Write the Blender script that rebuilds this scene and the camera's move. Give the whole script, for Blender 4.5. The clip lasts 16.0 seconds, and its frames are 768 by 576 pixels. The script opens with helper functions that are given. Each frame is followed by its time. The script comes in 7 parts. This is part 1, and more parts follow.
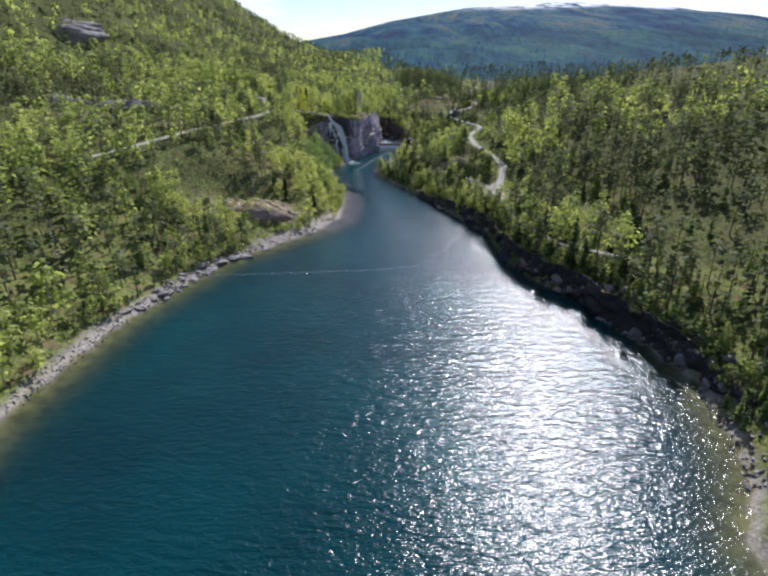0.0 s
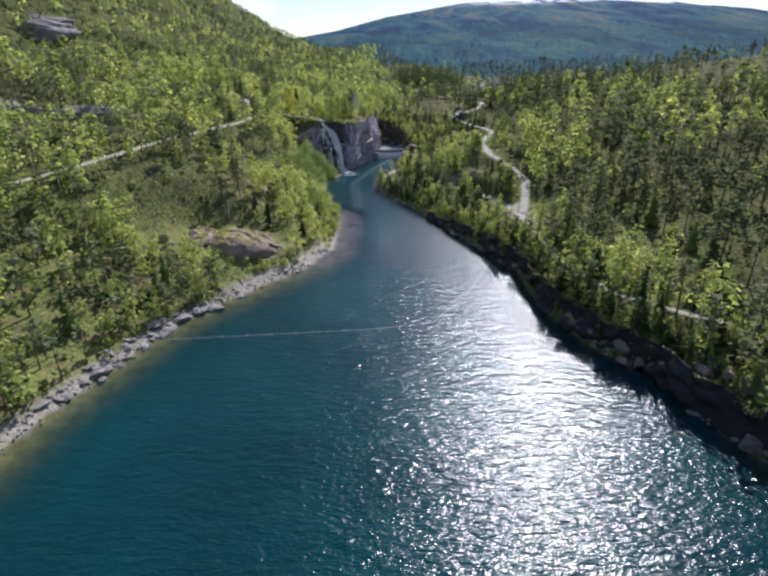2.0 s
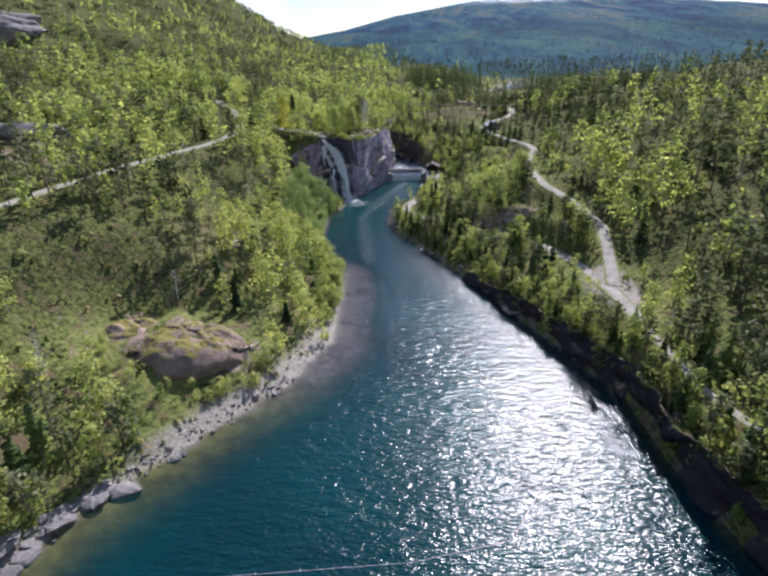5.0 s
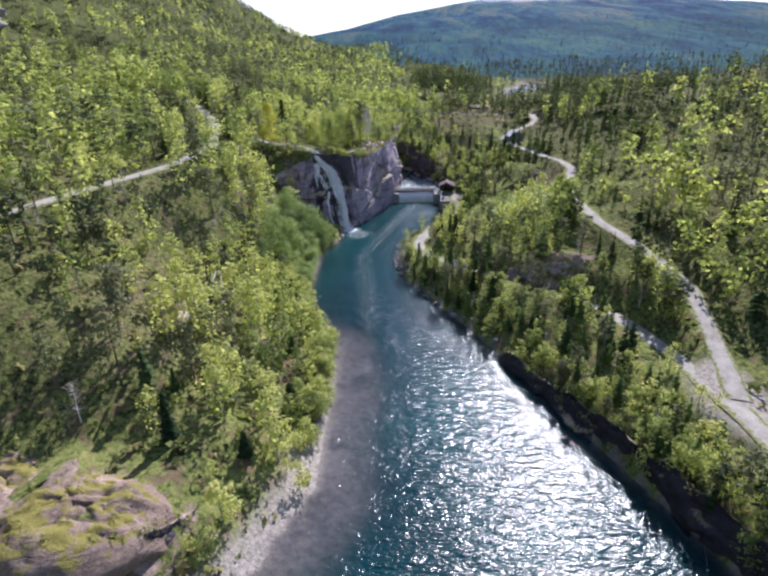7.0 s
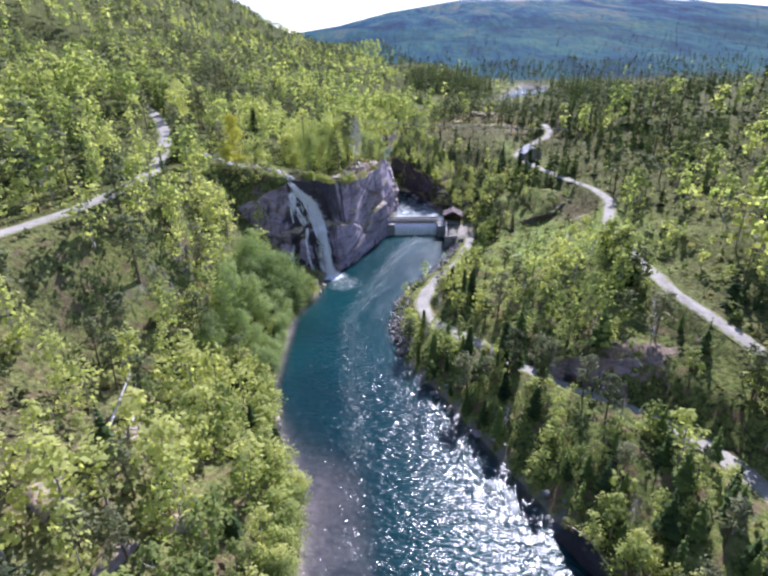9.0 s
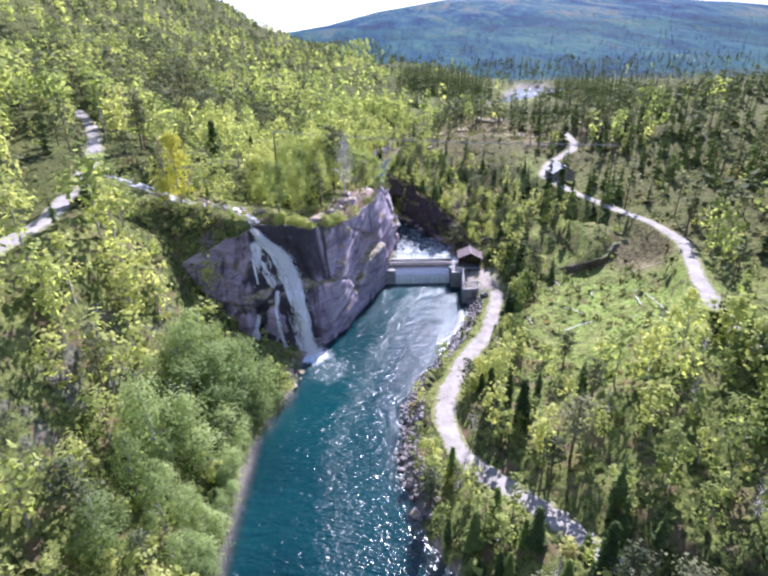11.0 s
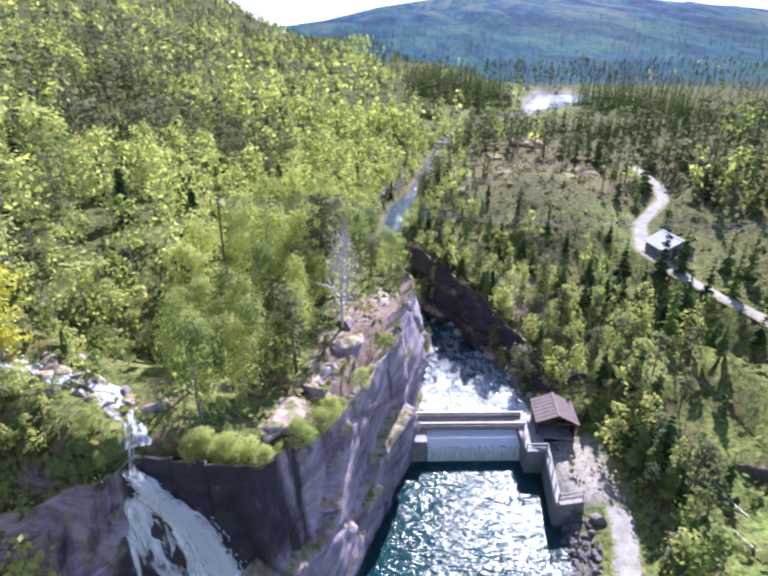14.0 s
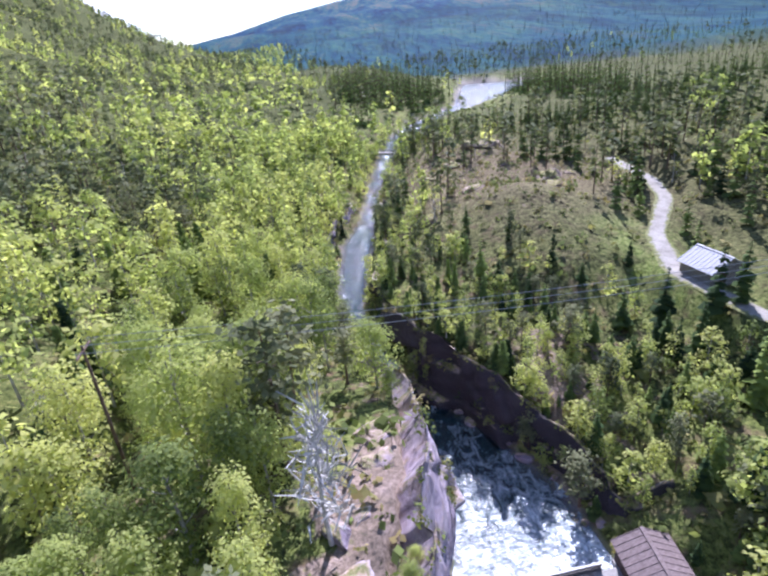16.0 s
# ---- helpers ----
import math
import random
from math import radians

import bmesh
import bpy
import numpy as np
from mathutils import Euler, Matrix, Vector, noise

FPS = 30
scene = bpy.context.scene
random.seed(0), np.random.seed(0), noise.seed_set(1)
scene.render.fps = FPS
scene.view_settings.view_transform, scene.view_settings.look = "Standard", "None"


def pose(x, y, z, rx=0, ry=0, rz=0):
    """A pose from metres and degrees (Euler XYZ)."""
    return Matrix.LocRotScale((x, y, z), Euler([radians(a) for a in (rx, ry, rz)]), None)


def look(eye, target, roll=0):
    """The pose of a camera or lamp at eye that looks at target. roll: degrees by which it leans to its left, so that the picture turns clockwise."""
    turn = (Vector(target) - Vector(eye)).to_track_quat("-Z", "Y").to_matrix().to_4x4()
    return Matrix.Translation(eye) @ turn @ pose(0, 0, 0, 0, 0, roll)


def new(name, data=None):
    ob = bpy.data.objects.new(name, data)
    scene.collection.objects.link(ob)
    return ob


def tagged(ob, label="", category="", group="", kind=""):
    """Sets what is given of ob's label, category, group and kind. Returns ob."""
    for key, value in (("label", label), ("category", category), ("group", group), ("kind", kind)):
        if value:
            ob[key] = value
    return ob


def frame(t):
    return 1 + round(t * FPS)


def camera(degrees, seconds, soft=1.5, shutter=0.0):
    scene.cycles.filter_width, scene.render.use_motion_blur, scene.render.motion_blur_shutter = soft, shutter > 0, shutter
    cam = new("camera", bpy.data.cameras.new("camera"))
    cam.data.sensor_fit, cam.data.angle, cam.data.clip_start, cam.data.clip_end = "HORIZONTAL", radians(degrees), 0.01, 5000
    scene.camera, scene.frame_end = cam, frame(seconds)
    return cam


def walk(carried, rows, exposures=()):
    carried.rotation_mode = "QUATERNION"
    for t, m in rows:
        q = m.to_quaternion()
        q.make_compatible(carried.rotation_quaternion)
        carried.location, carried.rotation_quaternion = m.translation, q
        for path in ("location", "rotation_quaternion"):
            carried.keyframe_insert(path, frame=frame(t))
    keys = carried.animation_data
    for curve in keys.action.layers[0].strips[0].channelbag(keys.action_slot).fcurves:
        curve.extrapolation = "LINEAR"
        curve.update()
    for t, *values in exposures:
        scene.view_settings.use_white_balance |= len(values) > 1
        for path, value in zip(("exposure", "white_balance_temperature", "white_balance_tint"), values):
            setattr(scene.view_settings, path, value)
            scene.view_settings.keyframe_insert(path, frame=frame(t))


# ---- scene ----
cam = camera(71.2, 16.0, soft=2.6)
PATH = [
    (0, (-0.7, -3.195, 43.378), (-0.697, -1.363, 42.577), -0.5),
    (0.5, (-1.0, 3.799, 43.358), (-0.984, 5.63, 42.552), -0.4),
    (1, (-1.322, 10.867, 43.343), (-1.3, 12.696, 42.535), -0.4),
    (1.5, (-1.723, 18.081, 43.295), (-1.703, 19.91, 42.485), -0.6),
    (2, (-2.19, 25.403, 43.244), (-2.176, 27.231, 42.433), -0.9),
    (2.5, (-2.661, 32.806, 43.117), (-2.655, 34.634, 42.306), -1.2),
    (3, (-3.03, 40.292, 42.987), (-3.03, 42.12, 42.177), -1.3),
    (3.5, (-3.323, 47.84, 42.923), (-3.327, 49.668, 42.112), -1.3),
    (4, (-3.657, 55.468, 42.875), (-3.667, 57.297, 42.065), -1.4),
    (4.2, (-3.798, 58.589, 42.851), (-3.811, 60.418, 42.042), -1.5),
    (6.3, (-4.623, 92.633, 41.939), (-4.643, 94.459, 41.124), -0.9),
    (6.5, (-4.733, 95.78, 41.942), (-4.756, 97.607, 41.13), -1.0),
    (7, (-5.121, 103.383, 42.048), (-5.142, 105.21, 41.235), -1.1),
    (7.5, (-5.357, 110.821, 42.117), (-5.374, 112.648, 41.304), -1.0),
    (8, (-5.528, 118.711, 42.239), (-5.536, 120.537, 41.425), -0.8),
    (8.5, (-5.682, 126.654, 42.382), (-5.677, 128.48, 41.565), -0.6),
    (9, (-5.741, 134.253, 42.466), (-5.725, 136.077, 41.646), -0.3),
    (9.2, (-5.736, 137.287, 42.465), (-5.718, 139.111, 41.643), -0.3),
    (11.3, (-6.779, 171.598, 41.304), (-6.724, 173.421, 40.484), -0.4),
    (11.5, (-6.873, 174.907, 41.295), (-6.812, 176.73, 40.473), -0.1),
    (12, (-7.225, 183.184, 41.297), (-7.148, 185.005, 40.473), 0.2),
    (12.5, (-7.626, 191.415, 41.355), (-7.545, 193.236, 40.53), 0.4),
    (13, (-7.963, 199.366, 41.519), (-7.883, 201.186, 40.694), 0.5),
    (13.5, (-8.346, 207.022, 41.82), (-8.268, 208.841, 40.991), 0.9),
    (14, (-8.764, 214.408, 42.201), (-8.694, 216.226, 41.37), 0.9),
    (14.5, (-9.235, 221.107, 42.368), (-9.164, 222.924, 41.535), 0.8),
    (15, (-9.353, 227.285, 42.373), (-9.258, 229.101, 41.542), -0.5),
    (15.5, (-9.541, 232.845, 42.426), (-9.382, 234.658, 41.598), -2.9),
    (16, (-9.634, 237.918, 42.403), (-9.381, 239.719, 41.572), -5.6),
]
walk(cam, [(t, look(eye, target, roll)) for t, eye, target, roll in PATH],
     exposures=[(0, 0.1, 5820, 17), (4, 0.2, 5850, 18), (7, 0.42, 5800, 22), (9, 0.7, 5550, 25), (11.5, 1.12, 5580, 30), (12.5, 1.14, 5580, 28), (14, 1.08, 5560, 27), (16, 0.88, 5420, 28)])

from mathutils.bvhtree import BVHTree

# ---- world, sun ----
SUN_AZ, SUN_EL = radians(21), radians(41)
to_sun = Vector((math.sin(SUN_AZ) * math.cos(SUN_EL), math.cos(SUN_AZ) * math.cos(SUN_EL), math.sin(SUN_EL)))
world = bpy.data.worlds.new("sky")
scene.world = world
world.use_nodes = True
wn, wl = world.node_tree.nodes, world.node_tree.links
sky = wn.new("ShaderNodeTexSky")
sky.sky_type, sky.sun_disc = "NISHITA", False
sky.sun_elevation, sky.sun_rotation = SUN_EL, SUN_AZ
sky.air_density, sky.dust_density, sky.ozone_density = 1.0, 0.3, 2.0
coord = wn.new("ShaderNodeTexCoord")
squash = wn.new("ShaderNodeMapping")
squash.inputs["Scale"].default_value = (1.0, 1.0, 3.2)
cloud = wn.new("ShaderNodeTexNoise")
cloud.inputs["Scale"].default_value, cloud.inputs["Detail"].default_value = 2.6, 7
ramp = wn.new("ShaderNodeValToRGB")
ramp.color_ramp.elements[0].position, ramp.color_ramp.elements[1].position = 0.46, 0.60
mix = wn.new("ShaderNodeMixRGB")
mix.inputs["Color2"].default_value = (10.0, 10.2, 10.6, 1)
wl.new(coord.outputs["Generated"], squash.inputs["Vector"])
wl.new(squash.outputs["Vector"], cloud.inputs["Vector"])
wl.new(cloud.outputs["Fac"], ramp.inputs["Fac"])
apart = wn.new("ShaderNodeSeparateXYZ")
low = wn.new("ShaderNodeMapRange")
low.inputs["From Min"].default_value, low.inputs["From Max"].default_value = 0.12, 0.40
low.inputs["To Min"].default_value, low.inputs["To Max"].default_value = 1.0, 0.10
times = wn.new("ShaderNodeMath")
times.operation = "MULTIPLY"
wl.new(coord.outputs["Generated"], apart.inputs[0])
wl.new(apart.outputs["Z"], low.inputs["Value"])
wl.new(low.outputs[0], times.inputs[0])
wl.new(ramp.outputs["Color"], times.inputs[1])
wl.new(times.outputs[0], mix.inputs["Fac"])
wl.new(sky.outputs["Color"], mix.inputs["Color1"])
wl.new(mix.outputs["Color"], wn["Background"].inputs["Color"])
wn["Background"].inputs["Strength"].default_value = 0.105
sun = new("sun", bpy.data.lights.new("sun", "SUN"))
sun.data.energy, sun.data.angle, sun.data.color = 5.6, radians(0.6), (1.0, 0.96, 0.90)
sun.matrix_world = look((0, 0, 300), Vector((0, 0, 300)) - to_sun)

# ---- noise and helpers ----
rng = np.random.default_rng(7)


def hashed(ix, iy, seed):
    h = (ix.astype(np.int64) * 374761393 + iy.astype(np.int64) * 668265263 + seed * 974634457) & 0xFFFFFFFF
    h = ((h ^ (h >> 13)) * 1274126177) & 0xFFFFFFFF
    return ((h ^ (h >> 16)) & 0xFFFF) / 65535.0


def vnoise(x, y, seed=0):
    ix, iy = np.floor(x), np.floor(y)
    fx, fy = x - ix, y - iy
    fx, fy = fx * fx * (3 - 2 * fx), fy * fy * (3 - 2 * fy)
    a, b = hashed(ix, iy, seed), hashed(ix + 1, iy, seed)
    c, d = hashed(ix, iy + 1, seed), hashed(ix + 1, iy + 1, seed)
    return (a * (1 - fx) + b * fx) * (1 - fy) + (c * (1 - fx) + d * fx) * fy


def fbm(x, y, size, octaves=4, seed=0):
    """Noise of about -1 to 1 with features of the given size in metres."""
    out, amp, total = 0.0, 1.0, 0.0
    for k in range(octaves):
        ca, sa = math.cos(0.65 + k * 1.1), math.sin(0.65 + k * 1.1)
        out = out + amp * (vnoise((x * ca - y * sa) / size, (x * sa + y * ca) / size, seed + k * 17) * 2 - 1)
        total, amp, size = total + amp, amp * 0.5, size * 0.5
    return out / total


def smooth(a, b, v):
    t = np.clip((v - a) / (b - a), 0, 1)
    return t * t * (3 - 2 * t)


def to_line(x, y, pts):
    """Distance to a polyline, the share of the way along it, and the side (positive: left of its direction)."""
    best = np.full(np.shape(x), 1e9)
    where, side = np.zeros(np.shape(x)), np.zeros(np.shape(x))
    for i in range(len(pts) - 1):
        (ax, ay), (bx, by) = pts[i][:2], pts[i + 1][:2]
        ux, uy = bx - ax, by - ay
        t = np.clip(((x - ax) * ux + (y - ay) * uy) / (ux * ux + uy * uy), 0, 1)
        d = np.hypot(x - ax - t * ux, y - ay - t * uy)
        near = d < best
        best, where = np.where(near, d, best), np.where(near, i + t, where)
        side = np.where(near, np.sign(ux * (y - ay) - uy * (x - ax)), side)
    return best, where, side


def table(where, pts, column):
    return np.interp(where, np.arange(len(pts)), [p[column] for p in pts])


def mesh_of(name, verts, faces, mats, indices=None, smooth_faces=False):
    """A mesh from arrays: verts (n, 3), faces (m, k) all of one size, a list of materials."""
    me = bpy.data.meshes.new(name)
    verts, faces = np.asarray(verts, np.float32), np.asarray(faces, np.int32)
    k = faces.shape[1]
    me.vertices.add(len(verts))
    me.vertices.foreach_set("co", verts.ravel())
    me.loops.add(faces.size)
    me.loops.foreach_set("vertex_index", faces.ravel())
    me.polygons.add(len(faces))
    me.polygons.foreach_set("loop_start", np.arange(0, faces.size, k, dtype=np.int32))
    for m in mats:
        me.materials.append(m)
    if indices is not None:
        me.polygons.foreach_set("material_index", np.asarray(indices, np.int32))
    me.polygons.foreach_set("use_smooth", np.full(len(faces), smooth_faces))
    me.update(calc_edges=True)
    me.validate()
    return me


def layer(me, name, values):
    a = me.attributes.new(name, "FLOAT", "POINT")
    a.data.foreach_set("value", np.asarray(values, np.float32))


def bulges(me, values):
    a = me.attributes.new("puff", "FLOAT_VECTOR", "POINT")
    a.data.foreach_set("vector", np.asarray(values, np.float32).ravel())


def part(name, bm, material, parent=None, label="", smooth_faces=False):
    me = bpy.data.meshes.new(name)
    bmesh.ops.recalc_face_normals(bm, faces=bm.faces)
    bm.to_mesh(me)
    bm.free()
    me.materials.append(material)
    if smooth_faces:
        me.polygons.foreach_set("use_smooth", [True] * len(me.polygons))
    ob = new(name, me)
    ob.parent = parent
    if label:
        tagged(ob, label)
    return ob


def box(bm, centre, size, turn=None, bevel=0.0):
    made = bmesh.ops.create_cube(bm, size=1.0)
    m = Matrix.Translation(centre) @ (turn.to_4x4() if turn else Matrix()) @ Matrix.Diagonal((*size, 1))
    bmesh.ops.transform(bm, matrix=m, verts=made["verts"])
    if bevel:
        edges = list({e for v in made["verts"] for e in v.link_edges})
        bmesh.ops.bevel(bm, geom=edges, offset=bevel, segments=1, affect="EDGES")
    return bm


def beam(bm, a, b, w, h, bevel=0.0):
    """A bar of width w and height h from a to b."""
    a, b = Vector(a), Vector(b)
    turn = (b - a).to_track_quat("X", "Z").to_matrix()
    return box(bm, (a + b) / 2, ((b - a).length, w, h), turn, bevel)


# ---- materials ----
class Mat:
    """A small wrapper for building node materials."""

    def __init__(self, name, rough=0.8):
        self.m = bpy.data.materials.new(name)
        self.m.use_nodes = True
        self.n, self.l = self.m.node_tree.nodes, self.m.node_tree.links
        self.b = self.n["Principled BSDF"]
        self.b.inputs["Roughness"].default_value = rough
        self.b.inputs["Specular IOR Level"].default_value = 0.3
        self.pos = self.n.new("ShaderNodeNewGeometry").outputs["Position"]
        self.obj = self.n.new("ShaderNodeTexCoord").outputs["Object"]

    def put(self, node, key, v):
        if hasattr(v, "links"):
            self.l.new(v, node.inputs[key])
        else:
            node.inputs[key].default_value = v

    def noise(self, scale, detail=4, rough=0.6, vec=None, stretch=None, distort=0.0):
        t = self.n.new("ShaderNodeTexNoise")
        vec = vec or self.pos
        if stretch:
            mp = self.n.new("ShaderNodeMapping")
            mp.inputs["Scale"].default_value = stretch
            self.l.new(vec, mp.inputs["Vector"])
            vec = mp.outputs["Vector"]
        self.l.new(vec, t.inputs["Vector"])
        t.inputs["Scale"].default_value, t.inputs["Detail"].default_value = scale, detail
        t.inputs["Roughness"].default_value, t.inputs["Distortion"].default_value = rough, distort
        return t.outputs["Fac"]

    def ramp(self, fac, stops):
        r = self.n.new("ShaderNodeValToRGB")
        while len(r.color_ramp.elements) < len(stops):
            r.color_ramp.elements.new(0.5)
        for e, (p, c) in zip(r.color_ramp.elements, stops):
            e.position, e.color = p, ((*c, 1) if isinstance(c, tuple) else (c, c, c, 1))
        self.l.new(fac, r.inputs["Fac"])
        return r.outputs["Color"]

    def mix(self, fac, a, b, mode="MIX"):
        x = self.n.new("ShaderNodeMixRGB")
        x.blend_type = mode
        for key, v in (("Fac", fac), ("Color1", a), ("Color2", b)):
            self.put(x, key, (*v, 1) if isinstance(v, tuple) and len(v) == 3 else v)
        return x.outputs["Color"]

    def math(self, op, a, b=0.0):
        x = self.n.new("ShaderNodeMath")
        x.operation = op
        self.put(x, 0, a)
        self.put(x, 1, b)
        return x.outputs["Value"]

    def attr(self, name):
        a = self.n.new("ShaderNodeAttribute")
        a.attribute_name = name
        return a.outputs["Fac"]

    def colour(self, c):
        self.put(self.b, "Base Color", (*c, 1) if isinstance(c, tuple) else c)
        return self

    def bump(self, height, strength=0.5, distance=0.1):
        x = self.n.new("ShaderNodeBump")
        x.inputs["Strength"].default_value, x.inputs["Distance"].default_value = strength, distance
        self.l.new(height, x.inputs["Height"])
        self.l.new(x.outputs["Normal"], self.b.inputs["Normal"])
        return x


def rock_material(name, dark, mid, light, moss=(0.09, 0.10, 0.03), moss_cut=0.62):
    k = Mat(name, 0.75)
    big, fine = k.noise(0.25, 6), k.noise(2.5, 6, 0.7, stretch=(1, 1, 2.2))
    c = k.ramp(k.mix(0.45, big, fine), [(0.32, dark), (0.5, mid), (0.68, light)])
    normal = k.n.new("ShaderNodeNewGeometry").outputs["Normal"]
    sep = k.n.new("ShaderNodeSeparateXYZ")
    k.l.new(normal, sep.inputs[0])
    up = k.math("ADD", sep.outputs["Z"], k.math("MULTIPLY", k.math("SUBTRACT", k.noise(0.6, 5), 0.5), 1.4))
    c = k.mix(k.ramp(up, [(moss_cut, 0.0), (moss_cut + 0.16, 1.0)]), c, moss)
    k.colour(c)
    k.bump(k.mix(0.5, fine, k.noise(0.9, 8, 0.7, stretch=(1, 1, 3))), 0.9, 0.5)
    return k.m


def leaf_material(name, dark, mid, light, see=0.45, puff=0.7):
    """Foliage: leaf clumps shaded partly by the roundness of their bough, partly by their own tilt."""
    k = Mat(name, 0.8)
    k.m.cycles.use_bump_map_correction = False
    info = k.n.new("ShaderNodeObjectInfo").outputs["Random"]
    geo = k.n.new("ShaderNodeNewGeometry")
    tint = k.math("FRACT", k.math("ADD", k.attr("tint"), info))
    v = k.math("ADD", k.math("MULTIPLY", tint, 0.74), k.math("MULTIPLY", geo.outputs["Random Per Island"], 0.26))
    c = k.ramp(v, [(0.02, dark), (0.40, mid), (0.88, light)])
    k.colour(c)
    k.b.inputs["Specular IOR Level"].default_value = 0.04
    bough = k.n.new("ShaderNodeAttribute")
    bough.attribute_name = "puff"
    turned = k.n.new("ShaderNodeVectorTransform")
    turned.vector_type, turned.convert_from, turned.convert_to = "NORMAL", "OBJECT", "WORLD"
    k.l.new(bough.outputs["Vector"], turned.inputs[0])
    blend = k.n.new("ShaderNodeMix")
    blend.data_type = "VECTOR"
    blend.inputs["Factor"].default_value = puff
    k.l.new(geo.outputs["Normal"], blend.inputs[4])
    k.l.new(turned.outputs[0], blend.inputs[5])
    unit = k.n.new("ShaderNodeVectorMath")
    unit.operation = "NORMALIZE"
    k.l.new(blend.outputs[1], unit.inputs[0])
    k.l.new(unit.outputs[0], k.b.inputs["Normal"])
    t = k.n.new("ShaderNodeBsdfTranslucent")
    k.l.new(k.mix(1.0, c, (1.1, 1.15, 0.75), "MULTIPLY"), t.inputs["Color"])
    k.l.new(unit.outputs[0], t.inputs["Normal"])
    m = k.n.new("ShaderNodeMixShader")
    m.inputs["Fac"].default_value = see
    k.l.new(k.b.outputs[0], m.inputs[1])
    k.l.new(t.outputs[0], m.inputs[2])
    k.l.new(m.outputs[0], k.n["Material Output"].inputs["Surface"])
    return k.m


M_BIRCH = leaf_material("birch_leaves", (0.135, 0.18, 0.068), (0.435, 0.485, 0.165), (0.63, 0.625, 0.235), 0.6, 0.42)
M_WILLOW = leaf_material("willow_leaves", (0.15, 0.21, 0.08), (0.34, 0.42, 0.165), (0.48, 0.55, 0.24), 0.58, 0.42)
M_GOLD = leaf_material("golden_leaves", (0.34, 0.31, 0.04), (0.54, 0.50, 0.08), (0.64, 0.60, 0.12), 0.55, 0.4)
M_PINE = leaf_material("pine_needles", (0.065, 0.08, 0.048), (0.15, 0.17, 0.088), (0.26, 0.26, 0.145), 0.4, 0.42)
M_SPRUCE = leaf_material("spruce_needles", (0.024, 0.042, 0.026), (0.09, 0.135, 0.05), (0.27, 0.34, 0.095), 0.42, 0.45)
M_SHRUB = leaf_material("shrub_leaves", (0.08, 0.105, 0.04), (0.25, 0.30, 0.095), (0.40, 0.33, 0.15), 0.5, 0.5)
# far spruce needles shifted to teal: distance haze put into the leaf colour
M_HAZED_WOOD = leaf_material("hazed_spruce_needles", (0.006, 0.024, 0.026), (0.018, 0.058, 0.050), (0.05, 0.12, 0.07), 0.3, 0.4)
M_BARE = leaf_material("bare_twigs", (0.14, 0.12, 0.10), (0.2, 0.17, 0.14), (0.27, 0.23, 0.18), 0.1, 0.0)


def bark_material(name, a, b):
    k = Mat(name, 0.85)
    k.colour(k.ramp(k.noise(3.0, 5, 0.7, stretch=(1, 1, 0.4)), [(0.35, a), (0.65, b)]))
    k.bump(k.noise(9, 4), 0.5, 0.03)
    return k.m


M_BARK_BIRCH = bark_material("birch_bark", (0.16, 0.14, 0.12), (0.5, 0.48, 0.44))
M_BARK_PINE = bark_material("pine_bark", (0.09, 0.06, 0.045), (0.22, 0.15, 0.11))
M_DEAD = bark_material("dead_wood", (0.33, 0.31, 0.29), (0.62, 0.60, 0.58))
k = Mat("cliff_rock", 0.5)
layers = k.noise(0.8, 6, 0.65, stretch=(0.30, 0.30, 1.5), distort=0.8)
wet = k.noise(0.55, 5, 0.6, stretch=(1.0, 1.0, 0.12), distort=0.3)
tone = k.noise(0.13, 6, 0.58, distort=0.6)
c = k.ramp(k.mix(0.5, tone, layers), [(0.34, (0.10, 0.08, 0.10)), (0.44, (0.27, 0.215, 0.265)), (0.55, (0.44, 0.36, 0.42)), (0.68, (0.60, 0.51, 0.53))])
c = k.mix(k.ramp(k.noise(0.7, 7, 0.7), [(0.52, 0.0), (0.64, 0.7)]), c, (0.38, 0.285, 0.24))
bedding = k.n.new("ShaderNodeCombineXYZ")
k.l.new(k.attr("bed"), bedding.inputs[0])
k.l.new(k.math("MULTIPLY", k.attr("run"), 0.13), bedding.inputs[1])
seams = k.noise(0.62, 6, 0.68, vec=bedding.outputs[0])
c = k.mix(k.ramp(seams, [(0.55, 0.0), (0.60, 0.9)]), c, (0.50, 0.43, 0.47))
c = k.mix(k.ramp(seams, [(0.35, 0.8), (0.41, 0.0)]), c, (0.05, 0.04, 0.05))
c = k.mix(k.math("MULTIPLY", k.attr("split"), 0.4), c, (0.03, 0.025, 0.035))
# wet rock by the waterfall; on other cliffs this mask paints in deep shade
wet_shade = k.math("ADD", wet, k.math("MULTIPLY", k.attr("wet"), 0.6))
c = k.mix(k.ramp(wet_shade, [(0.55, 0.0), (0.72, 0.93)]), c, (0.026, 0.021, 0.028))
k.put(k.b, "Roughness", k.ramp(wet_shade, [(0.5, 0.7), (0.7, 0.42)]))
kn = k.n.new("ShaderNodeSeparateXYZ")
k.l.new(k.n.new("ShaderNodeNewGeometry").outputs["Normal"], kn.inputs[0])
up = k.math("ADD", kn.outputs["Z"], k.math("MULTIPLY", k.math("SUBTRACT", k.noise(0.5, 5), 0.5), 1.5))
